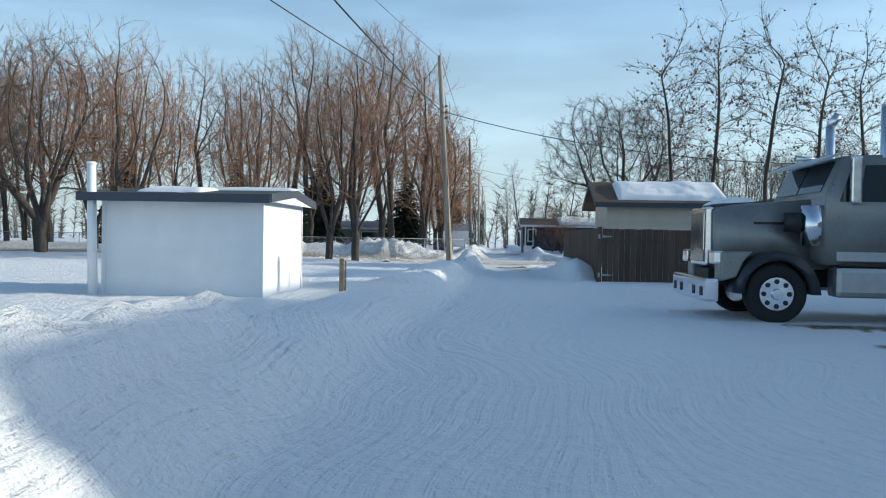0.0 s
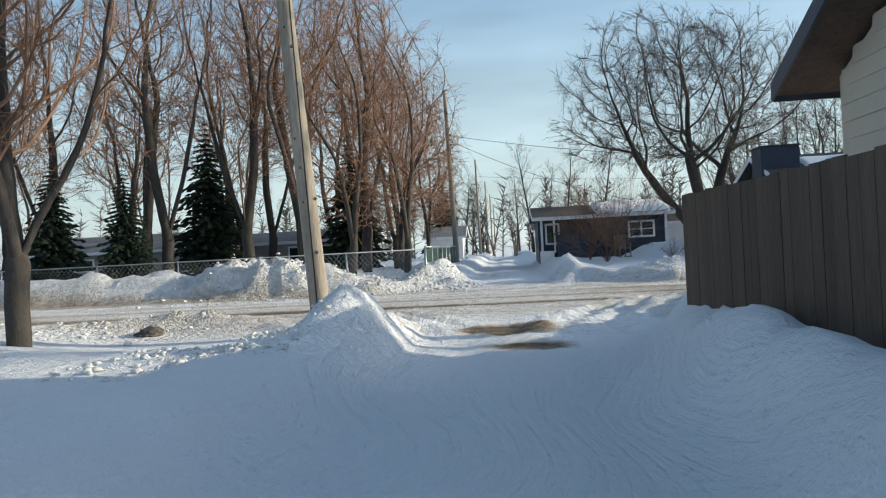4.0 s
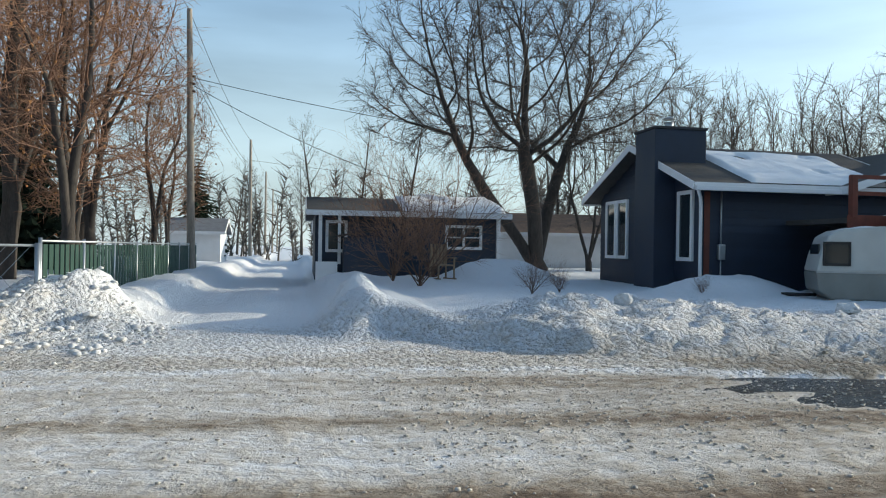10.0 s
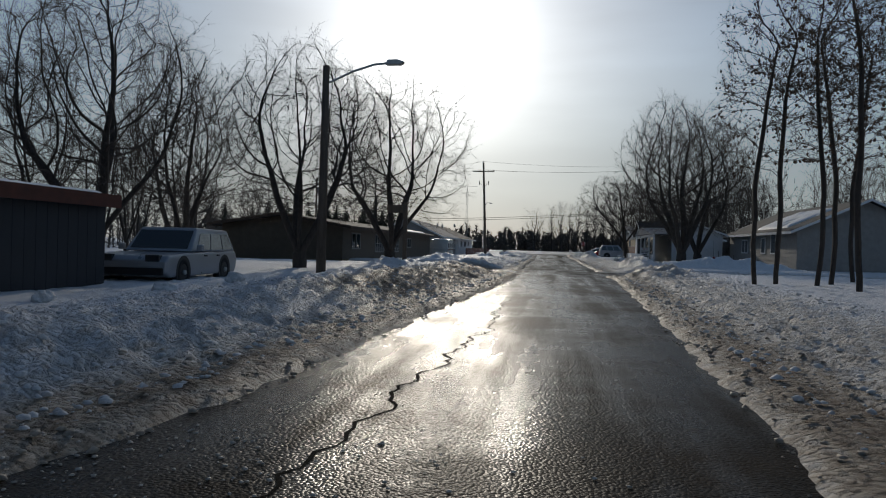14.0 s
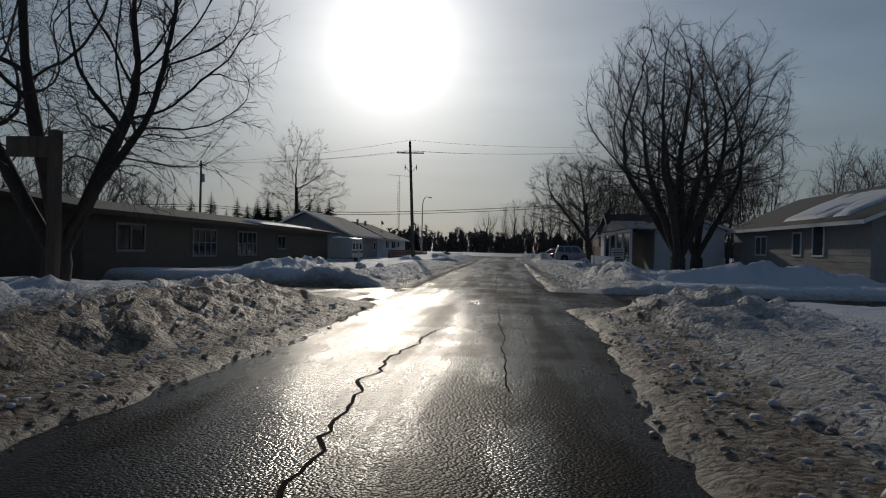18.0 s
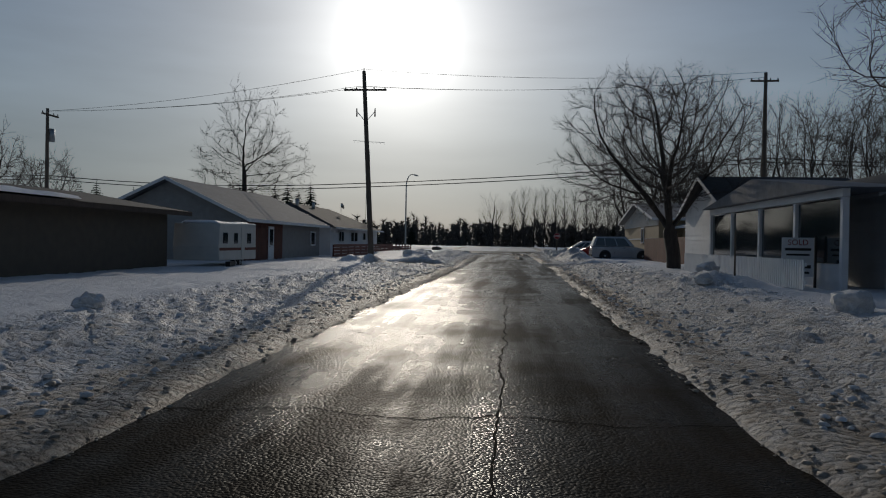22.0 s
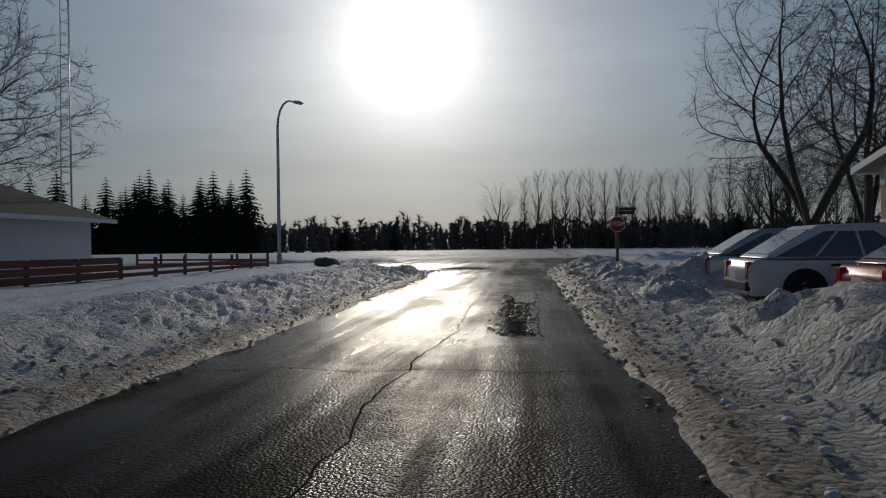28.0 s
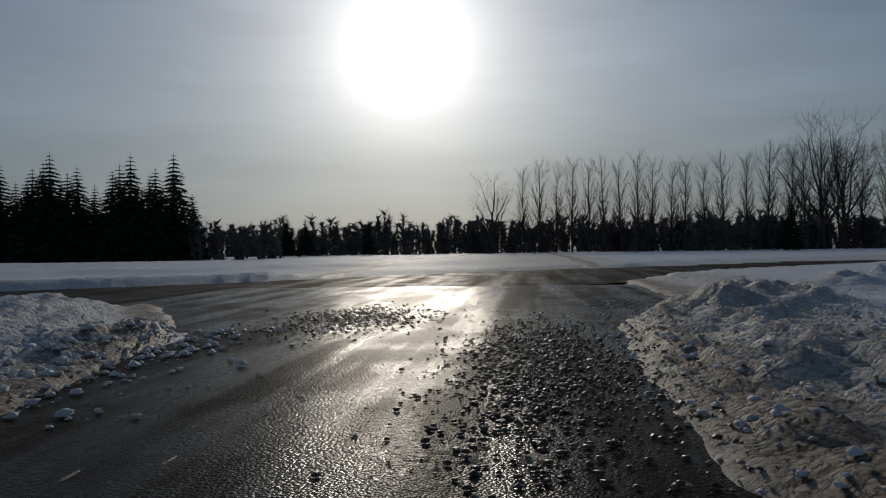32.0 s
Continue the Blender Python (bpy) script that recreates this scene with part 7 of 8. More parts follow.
# ---- vehicles ----
def wheel(parent, x, y, r, w, side, rim=0.6, mat=None, name="wheel"):
    """Tyre and rim; side -1: outer face looks to -y."""
    bm = bmesh.new()
    prof = [(r * 0.60, -w / 2), (r * 0.92, -w / 2), (r, -w / 2 + 0.04), (r, w / 2 - 0.04), (r * 0.92, w / 2), (r * 0.60, w / 2)]
    n = 28
    rings = [[bm.verts.new((x + rr * math.cos(6.2832 * i / n), y + o, r + rr * math.sin(6.2832 * i / n))) for rr, o in prof] for i in range(n)]
    for i in range(n):
        a, b = rings[i], rings[(i + 1) % n]
        for k in range(len(prof)):
            bm.faces.new((a[k], b[k], b[(k + 1) % len(prof)], a[(k + 1) % len(prof)]))
    bmesh.ops.recalc_face_normals(bm, faces=bm.faces[:])
    ty = part(name, bm, RUBBER, parent, "black tyre", True)
    yo = y + side * w / 2
    cyl("rim", mat or METAL_G, ty, (x, yo - side * 0.10, r), (x, yo - side * 0.02, r), r * 0.60, r * 0.56, 24)
    cyl("hub", mat or METAL_G, ty, (x, yo - side * 0.02, r), (x, yo + side * 0.05, r), r * 0.2, r * 0.16, 14)
    for i in range(8):
        a = 6.2832 * i / 8
        c = Vector((x + r * 0.42 * math.cos(a), yo - side * 0.018, r + r * 0.42 * math.sin(a)))
        cyl("rim_slot", BLACK, ty, c, c + Vector((0, side * 0.006, 0)), r * 0.085, r * 0.085, 10)
    return ty


def car(name, x, y, rz, paint, label, length=4.5, width=1.8, tall=1.5, kind="suv", tyre=0.34):
    """A car lying along its own x, nose to -x, built from a bevelled body shell, greenhouse, wheels, lamps and bumpers."""
    c = thing(name, x, y, height(x, y) - 0.16, rz, label=label, category="car")
    L, H, W = length / 2, tall, width / 2
    belt = H * 0.58
    body = [(-L, 0.34), (-L, 0.62), (-L + 0.12, 0.74), (-L * 0.42, belt - 0.02), (L * 0.95, belt), (L, belt - 0.15), (L, 0.42), (L - 0.15, 0.24), (-L + 0.2, 0.24)]
    if kind == "pickup":
        body = [(-L, 0.45), (-L, 0.95), (-L + 0.15, 1.05), (-L * 0.4, 1.12), (L * 0.99, 1.12), (L, 0.5), (L - 0.1, 0.38), (-L + 0.2, 0.38)]
    bm = bmesh.new()
    add_prism(bm, body, "y", -W, W)
    bmesh.ops.bevel(bm, geom=bm.edges[:], offset=0.06, segments=3, affect="EDGES", profile=0.6)
    shell = part("body", bm, paint, c, "", True)
    roof = {"suv": [(-L * 0.36, belt), (-L * 0.08, H), (L * 0.86, H - 0.03), (L * 0.98, belt)], "sedan": [(-L * 0.40, belt), (-L * 0.02, H), (L * 0.45, H - 0.02), (L * 0.88, belt + 0.02)], "pickup": [(-L * 0.36, 1.1), (-L * 0.12, H), (L * 0.30, H), (L * 0.36, 1.1)]}[kind]
    bm = bmesh.new()
    vs = add_prism(bm, roof, "y", -W + 0.05, W - 0.05)
    for v_ in vs:
        if v_.co.z > belt + 0.1:
            v_.co.y *= 0.84
    bmesh.ops.bevel(bm, geom=bm.edges[:], offset=0.05, segments=3, affect="EDGES", profile=0.6)
    part("cabin", bm, paint, c, "", True)
    z0, z1 = roof[0][1] + 0.05, H - 0.14
    def inset(px, pz):
        return px, pz
    bx, tx = roof[0][0] + 0.34, roof[1][0] + 0.12
    ex, fx = roof[3][0] - 0.16, roof[2][0] - 0.06
    mids = [bx + (ex - bx) * k for k in (0.0, 0.36, 0.70, 1.0)]
    tops = [tx + (fx - tx) * k for k in (0.0, 0.36, 0.72, 1.0)]
    for s in (-1, 1):
        for k in range(3):
            bm = bmesh.new()
            def at(px, pz):
                f_ = (pz - roof[0][1]) / (H - roof[0][1])
                return Vector((px, s * ((W - 0.05) * (1 - 0.16 * f_) + 0.004), pz))
            q = [at(mids[k] + 0.03, z0), at(mids[k + 1] - 0.03, z0), at(tops[k + 1] - 0.03, z1), at(tops[k] + 0.03, z1)]
            vv = [bm.verts.new(p) for p in q] + [bm.verts.new(p + Vector((0, s * 0.008, 0))) for p in q]
            for fi in ((0, 1, 2, 3), (4, 5, 6, 7), (0, 1, 5, 4), (1, 2, 6, 5), (2, 3, 7, 6), (3, 0, 4, 7)):
                bm.faces.new([vv[i] for i in fi])
            bmesh.ops.recalc_face_normals(bm, faces=bm.faces[:])
            part("side_window", bm, GLASS, c)
    for nm, (ax_, az), (bx_, bz) in (("windscreen", roof[0], roof[1]), ("rear_window", roof[3], roof[2])):
        sgn = -1 if nm == "windscreen" else 1
        bm = bmesh.new()
        p0, p1 = Vector((ax_, 0, az)), Vector((bx_, 0, bz))
        lo, hi = p0.lerp(p1, 0.12), p0.lerp(p1, 0.86)
        nrm = Vector(((p1 - p0).z, 0, -(p1 - p0).x)).normalized()
        nrm = nrm if nrm.x * sgn > 0 else -nrm
        q = [lo + Vector((0, -W + 0.18, 0)), lo + Vector((0, W - 0.18, 0)), hi + Vector((0, (W - 0.05) * 0.80, 0)), hi + Vector((0, -(W - 0.05) * 0.80, 0))]
        vv = [bm.verts.new(p + nrm * 0.004) for p in q] + [bm.verts.new(p + nrm * 0.014) for p in q]
        for fi in ((0, 1, 2, 3), (4, 5, 6, 7), (0, 1, 5, 4), (1, 2, 6, 5), (2, 3, 7, 6), (3, 0, 4, 7)):
            bm.faces.new([vv[i] for i in fi])
        bmesh.ops.recalc_face_normals(bm, faces=bm.faces[:])
        part(nm, bm, GLASS, c)
    for wx in (-L * 0.60, L * 0.58):
        for s in (-1, 1):
            cyl("wheel_arch", BLACK, c, (wx, s * (W - 0.16), tyre), (wx, s * (W + 0.006), tyre), tyre * 1.18, tyre * 1.18, 22)
            wheel(c, wx, s * (W - 0.10), tyre, 0.22, s)
    for s in (-1, 1):
        box("headlight", GLASS, c, -L - 0.012, s * W * 0.62 - 0.17, 0.60, -L + 0.14, s * W * 0.62 + 0.17, 0.76, 0.02, "clear headlight")
        box("tail_light", REDLIGHT, c, L - 0.10, s * W * 0.80 - 0.10, belt - 0.36, L + 0.012, s * W * 0.80 + 0.10, belt - 0.04, 0.02, "red tail light")
        box("door_mirror", paint, c, -L * 0.30, s * (W + 0.10) - 0.08, belt + 0.02, -L * 0.30 + 0.12, s * (W + 0.10) + 0.08, belt + 0.18, 0.03)
        for hx in (-L * 0.05, L * 0.32):
            box("door_handle", BLACK, c, hx, s * (W + 0.012) - 0.012, belt - 0.12, hx + 0.16, s * (W + 0.012) + 0.012, belt - 0.08)
    box("bumper", BLACK, c, L - 0.04, -W * 0.9, 0.32, L + 0.05, W * 0.9, 0.50, 0.02)
    box("bumper", BLACK, c, -L - 0.05, -W * 0.9, 0.30, -L + 0.04, W * 0.9, 0.46, 0.02)
    box("licence_plate", WHITE, c, L + 0.052, -0.16, 0.55, L + 0.06, 0.16, 0.7)
    return c


car("suv", 25.4, 41.0, 4, SILVER, "silver compact suv parked in the snow beside the garage", 4.4, 1.8, 1.42, "suv")
tagged(car("suv", 118.6, 21.6, 91, SILVER, "dusty silver suv parked nose to the house behind a snow bank", 5.0, 1.95, 1.95, "suv", 0.4), group="cars parked in the yard")
tagged(car("sedan", 121.4, 22.4, 92, RED_PAINT, "red car parked between other cars in the snow", 4.5, 1.8, 1.5, "sedan"), group="cars parked in the yard")
tagged(car("sedan", 124.7, 23.2, 90, PEARL, "white sedan parked in the snowy yard", 4.6, 1.8, 1.55, "sedan"), group="cars parked in the yard")
tagged(car("sedan", 129.0, 22.9, 89, SILVER, "silver sedan parked in the snowy yard", 4.6, 1.8, 1.55, "sedan"), group="cars parked in the yard")

# highway tractor facing the alley
tk = thing("semi_truck", 0.2, 6.3, 0.02, label="grey long-nosed highway tractor with chrome grille and stack", category="truck")
Wt = 1.18
hood = [(0.25, 0.95), (0.22, 1.98), (0.55, 2.06), (2.75, 2.22), (2.75, 0.95), (2.25, 0.95), (2.05, 1.12), (1.75, 1.24), (1.39, 1.28), (1.0, 1.22), (0.72, 1.08), (0.62, 0.9)]
bm = bmesh.new()
add_prism(bm, [(0.46, 0.95), (0.44, 2.02), (0.75, 2.10), (2.75, 2.26), (2.75, 0.95)], "y", -0.72, 0.72)
bmesh.ops.bevel(bm, geom=bm.edges[:], offset=0.05, segments=3, affect="EDGES")
hd_ = part("hood", bm, TRUCK_PAINT, tk, "grey sloping hood", True)
box("hood_badge", BLACK, hd_, 1.1, -0.728, 1.75, 1.75, -0.716, 1.79)
for s in (-1, 1):
    bm = bmesh.new()
    arc = [(1.39 + 0.72 * math.cos(a), 0.52 + 0.74 * math.sin(a)) for a in [math.pi * k / 10 for k in range(11)]]
    inner = [(1.39 + 0.58 * math.cos(a), 0.52 + 0.60 * math.sin(a)) for a in [math.pi * k / 10 for k in range(10, -1, -1)]]
    add_prism(bm, arc + inner, "y", *sorted((s * 0.70, s * 1.20)))
    part("fender", bm, FENDER, tk, "dark rounded fender", True)
    prism("fender_apron", TRUCK_PAINT, tk, [(0.42, 0.72), (0.42, 1.24), (0.98, 1.26), (0.82, 1.08), (0.70, 0.80)], "y", *sorted((s * 0.74, s * 1.12)), 0.03)
    box("headlight", CHROME, tk, 0.30, s * 0.93 - 0.16, 1.02, 0.48, s * 0.93 + 0.16, 1.26, 0.04, "square chrome headlight")
    wheel(tk, 1.39, s * 0.98, 0.52, 0.30, s, mat=CHROME)
    box("step_tank", METAL_G, tk, 2.95, s * 0.98 - 0.2, 0.48, 5.3, s * 0.98 + 0.2, 1.02, 0.10, "polished side tank")
    box("tank_step", BLACK, tk, 3.0, s * 1.14 - 0.06, 1.03, 5.2, s * 1.14 + 0.06, 1.06)
    cyl("air_cleaner", CHROME, tk, (2.62, s * 0.98, 1.38), (2.62, s * 0.98, 2.08), 0.2, 0.2, 20)
    cyl("air_cleaner_cap", BLACK, tk, (2.30, s * 0.95, 1.62), (2.30, s * 0.95, 1.95), 0.15, 0.15, 16)
    box("mirror", CHROME, tk, 3.10, s * 1.30 - 0.05, 2.12, 3.28, s * 1.30 + 0.05, 2.92, 0.03, "tall chrome mirror")
    cyl("mirror_bar", METAL_G, tk, (3.2, s * 1.0, 2.05), (3.2, s * 1.30, 2.15), 0.015, 0.015, 6)
    cyl("exhaust_stack", CHROME, tk, (3.78, s * 1.08, 1.2), (3.78, s * 1.08, 3.80), 0.09, 0.09, 16)
    cyl("stack_elbow", CHROME, tk, (3.78, s * 1.08, 3.80), (3.92, s * 1.08, 4.02), 0.09, 0.085, 16)
    cyl("grab_rail", CHROME, tk, (4.62, s * 1.23, 1.3), (4.62, s * 1.23, 2.4), 0.018, 0.018, 6)
bm = bmesh.new()
add_prism(bm, [(2.70, 1.05), (2.70, 2.24), (3.02, 2.94), (4.70, 3.02), (4.70, 1.05)], "y", -Wt, Wt)
bmesh.ops.bevel(bm, geom=bm.edges[:], offset=0.06, segments=3, affect="EDGES")
cb = part("cab", bm, TRUCK_PAINT, tk, "grey cab", True)
bm = bmesh.new()
add_prism(bm, [(4.74, 1.05), (4.74, 3.0), (5.3, 3.35), (6.6, 3.62), (6.9, 3.6), (6.9, 1.05)], "y", -Wt, Wt)
bmesh.ops.bevel(bm, geom=bm.edges[:], offset=0.07, segments=3, affect="EDGES")
part("sleeper", bm, TRUCK_PAINT, tk, "grey sleeper box", True)
for s in (-1, 1):
    ya, yb = sorted((s * (Wt + 0.002), s * (Wt + 0.012)))
    prism("side_window", GLASS, cb, [(3.30, 2.15), (3.40, 2.78), (4.35, 2.80), (4.35, 2.15)], "y", ya, yb)
    prism("vent_window", GLASS, cb, [(2.98, 2.15), (3.16, 2.72), (3.32, 2.75), (3.24, 2.15)], "y", ya, yb)
    box("door_seam", BLACK, cb, 4.44, ya, 1.12, 4.46, yb, 2.9)
    box("door_handle", CHROME, cb, 4.18, min(s * Wt, s * (Wt + 0.04)), 1.66, 4.34, max(s * Wt, s * (Wt + 0.04)), 1.84, 0.01)
    box("lower_trim", METAL_G, cb, 2.95, ya, 1.12, 4.60, yb, 1.28)
p0, p1 = Vector((2.70, 0, 2.24)), Vector((3.02, 0, 2.94))
bm = bmesh.new()
nrm = Vector((-(p1 - p0).z, 0, (p1 - p0).x)).normalized()
for ya, yb in ((-1.02, -0.03), (0.03, 1.02)):
    q = [p0.lerp(p1, 0.12) + Vector((0, ya, 0)), p0.lerp(p1, 0.12) + Vector((0, yb, 0)), p0.lerp(p1, 0.86) + Vector((0, yb, 0)), p0.lerp(p1, 0.86) + Vector((0, ya, 0))]
    vv = [bm.verts.new(p + nrm * 0.008) for p in q] + [bm.verts.new(p + nrm * 0.022) for p in q]
    for fi in ((0, 1, 2, 3), (4, 5, 6, 7), (0, 1, 5, 4), (1, 2, 6, 5), (2, 3, 7, 6), (3, 0, 4, 7)):
        bm.faces.new([vv[i] for i in fi])
bmesh.ops.recalc_face_normals(bm, faces=bm.faces[:])
part("windscreen", bm, GLASS, cb)
prism("sun_visor", METAL_G, tk, [(2.56, 2.80), (2.62, 2.86), (3.06, 3.02), (3.06, 2.98)], "y", -1.1, 1.1, 0.01, "metal sun visor")
gr = box("grille_shell", CHROME, tk, 0.32, -0.52, 0.98, 0.45, 0.52, 2.06, 0.04, "upright chrome grille")
for i in range(13):
    box("grille_bar", CHROME, gr, 0.295, -0.45 + 0.07 * i, 1.06, 0.318, -0.42 + 0.07 * i, 1.94)
box("grille_mesh", BLACK, gr, 0.312, -0.46, 1.05, 0.319, 0.46, 1.95)
bu = box("bumper", CHROME, tk, 0.14, -1.2, 0.36, 0.38, 1.2, 0.78, 0.05, "deep chrome bumper")
# black plates drawn for the dark rectangular holes in the bumper
for yy in (-0.95, -0.45, 0.45, 0.95):
    box("fog_lamp", BLACK, bu, 0.128, yy - 0.07, 0.46, 0.142, yy + 0.07, 0.62)
cyl("horn", CHROME, tk, (3.2, 0.3, 3.03), (2.8, 0.3, 3.05), 0.03, 0.06, 10)
box("chassis", BLACK, tk, 0.4, -0.45, 0.62, 9.2, 0.45, 0.92)
for wx in (7.6, 8.85):
    for s in (-1, 1):
        wheel(tk, wx, s * 0.92, 0.52, 0.5, s, mat=METAL_G)
    box("mud_guard", BLACK, tk, wx - 0.5, -1.2, 1.08, wx + 0.5, 1.2, 1.11)
snow_slab(0.7, 1.4, 5.75, 6.85, lambda x, y: 2.13 + 0.06 * (x - 0.7), 0.10, 23, 20, 20, 0.2, "cap of snow on the truck hood")
for o in tk.children:
    if o.name.split(".")[0] in ("step_tank", "tank_step", "air_cleaner", "air_cleaner_cap", "mirror", "mirror_bar", "exhaust_stack", "stack_elbow", "grab_rail", "cab", "sleeper", "sun_visor", "windscreen", "horn"):
        o.location.x -= 0.6

# caravan
cv = thing("caravan", 10.83, 42.55, height(10.83, 42.55) - 0.32, -28, label="small old two-tone caravan, white over grey, snow on top", category="caravan")
prof = [(-1.52, 0.55), (-1.58, 0.95), (-1.48, 1.35), (-1.30, 1.78), (-1.0, 1.93), (0.0, 2.0), (1.0, 1.93), (1.32, 1.74), (1.48, 1.3), (1.55, 0.95), (1.50, 0.55), (1.2, 0.36), (-1.2, 0.36)]
low = [(-1.52, 0.55), (-1.58, 0.97), (1.55, 0.97), (1.50, 0.55), (1.2, 0.36), (-1.2, 0.36)]
up = [(-1.58, 0.975), (-1.48, 1.35), (-1.30, 1.78), (-1.0, 1.93), (0.0, 2.0), (1.0, 1.93), (1.32, 1.74), (1.48, 1.3), (1.55, 0.975)]
prism("lower_body", CV_GREY, cv, low, "y", -0.92, 0.92, 0.05, "grey lower panel")
prism("upper_body", CV_WHITE, cv, up, "y", -0.92, 0.92, 0.06, "white upper shell")
for a, b, z0, z1 in ((-1.38, -0.80, 1.16, 1.60), (0.80, 1.30, 1.18, 1.58)):
    wn_ = box("side_window", GLASS, cv, a, -0.945, z0, b, -0.924, z1, 0.01)
    bm = bmesh.new()
    for q in ((a - 0.05, z0 - 0.05, b + 0.05, z0), (a - 0.05, z1, b + 0.05, z1 + 0.05), (a - 0.05, z0, a, z1), (b, z0, b + 0.05, z1)):
        add_box(bm, q[0], -0.955, q[1], q[2], -0.924, q[3])
    part("window_seal", bm, BLACK, wn_)
box("front_window", GLASS, cv, -1.47, -0.6, 1.2, -1.44, 0.6, 1.6, 0.01)
box("belt_trim", METAL_G, cv, -1.58, -0.935, 0.955, 1.55, -0.922, 0.99)
box("service_hatch", CV_GREY, cv, 0.35, -0.935, 0.72, 0.5, -0.922, 0.86, 0.01)
for s in (-1, 1):
    wheel(cv, 0.1, s * 0.72, 0.3, 0.18, s)
cyl("drawbar", BLACK, cv, (-1.4, 0, 0.42), (-2.3, 0, 0.42), 0.04, 0.04, 8)
cv.scale = (0.80, 0.86, 0.97)
snow_slab(10.15, 11.5, 42.0, 43.1, lambda x, y: height(10.83, 42.55) + 1.56 - 0.12 * abs(x - 10.83), 0.09, 27, 24, 18, 0.1, "snow on the caravan roof")

# travel trailer by the grey bungalow
rv = thing("travel_trailer", 89.4, 43.4, height(89.4, 43.4) - 0.2, label="cream travel trailer with an orange stripe in the snow", category="caravan")
prism("body", CV_WHITE, rv, [(-3.6, 0.5), (-3.75, 1.2), (-3.5, 2.35), (3.5, 2.45), (3.6, 0.5)], "y", -1.1, 1.1, 0.06)
box("stripe", RED_WOOD, rv, -3.6, -1.112, 1.0, 3.5, -1.102, 1.14)
for a, b in ((-3.0, -2.2), (-1.0, -0.3), (1.6, 2.4)):
    box("side_window", GLASS, rv, a, -1.125, 1.35, b, -1.103, 1.9, 0.01)
box("door", CV_WHITE, rv, 0.4, -1.13, 0.6, 1.05, -1.103, 2.2, 0.01)
box("step", BLACK, rv, -2.6, -1.35, 0.05, -1.6, -1.12, 0.45)
for wx in (-0.4, 0.5):
    wheel(rv, wx, -0.95, 0.34, 0.2, -1)
rv.scale = (0.60, 0.9, 0.84)
snow_slab(87.4, 91.4, 42.6, 44.2, lambda x, y: height(89.4, 43.4) + 1.79, 0.10, 29, 40, 12, 0.0, "snow along the trailer roof")

# ---- fences, signs and small things ----
# chain-link fence by the grove, with a green privacy stretch along the alley
cf = thing("chain_link_fence", -5.4, 40.1, 0.25, label="galvanised chain-link fence on steel posts in deep snow", category="fence")
for i in range(12):
    xx = -3.0 * i + (0 if i == 0 else 0.3)
    cyl("post", METAL_G, cf, (xx, 0.28 * i * 0.2, -0.3), (xx, 0.28 * i * 0.2, 1.12), 0.03 if i else 0.045, None, 8)
cyl("top_rail", METAL_G, cf, (0, 0, 1.08), (-33, 0.62, 1.08), 0.02, None, 7)
v, f = [], []
n_ = 200
for i in range(n_):
    for s in (-1, 1):
        x0 = -33.0 * i / n_
        x1 = x0 + s * 0.9
        if x1 > 0 or x1 < -33:
            continue
        add_tube(v, f, [Vector((x0, -x0 * 0.0187, 0.05)), Vector((x1, -x1 * 0.0187, 1.08))], [0.004, 0.004], 3)
tagged(mesh_object("wire_mesh", v, f, METAL_G, cf, False), kind="stuff")
gf = thing("green_fence", -5.4, 40.2, 0.25, label="chain-link fence with green privacy slats beside the alley", category="fence")
for i in range(9):
    cyl("post", METAL_G, gf, (-0.05 * i, 2.4 * i, -0.3), (-0.05 * i, 2.4 * i, 1.2), 0.03, None, 8)
for i in range(8):
    for k in range(8):
        yy = 2.4 * i + 0.1 + 0.285 * k + 0.03
        box("privacy_slat", GREEN_MESH, gf, -0.02 * yy - 0.006, yy, 0.0, -0.02 * yy + 0.006, yy + 0.19, 1.1)
cyl("top_rail", METAL_G, gf, (0, 0, 1.15), (-0.4, 19.2, 1.15), 0.02, None, 7)

# red rail fence in front of the white bungalow
rr_ = thing("rail_fence", 107.6, 42.7, 0.12, label="red-brown horizontal board fence along the yard", category="fence")
for i in range(18):
    box("post", RED_WOOD, rr_, 2.25 * i, -0.05, -0.3, 2.25 * i + 0.1, 0.05, 0.98)
    if i < 17:
        for k in range(3 if i > 10 else 4):
            box("rail_board", RED_WOOD, rr_, 2.25 * i + 0.102, -0.045, 0.12 + 0.23 * k, 2.25 * (i + 1) - 0.002, -0.02, 0.12 + 0.23 * k + (0.13 if i > 10 else 0.2))
for i in range(5):
    box("post", RED_WOOD, rr_, 38.4 + 0.4 * (i + 1), 1.6 * (i + 1) + 0.2, -0.3, 38.5 + 0.4 * (i + 1), 1.6 * (i + 1) + 0.3, 0.98)
    for k in range(3):
        cyl("rail_board", RED_WOOD, rr_, (38.4 + 0.4 * i, 1.6 * i + 0.15, 0.2 + 0.23 * k), (38.4 + 0.4 * (i + 1), 1.6 * (i + 1) + 0.25, 0.2 + 0.23 * k), 0.05, None, 4)


def text_mesh(body, size, depth=0.002):
    cu = bpy.data.curves.new("lettering", "FONT")
    cu.body, cu.size, cu.extrude, cu.align_x, cu.align_y = body, size, depth, "CENTER", "CENTER"
    ob = bpy.data.objects.new("lettering", cu)
    scene.collection.objects.link(ob)
    dg = bpy.context.evaluated_depsgraph_get()
    me = bpy.data.meshes.new_from_object(ob.evaluated_get(dg))
    bpy.data.objects.remove(ob)
    bpy.data.curves.remove(cu)
    return me


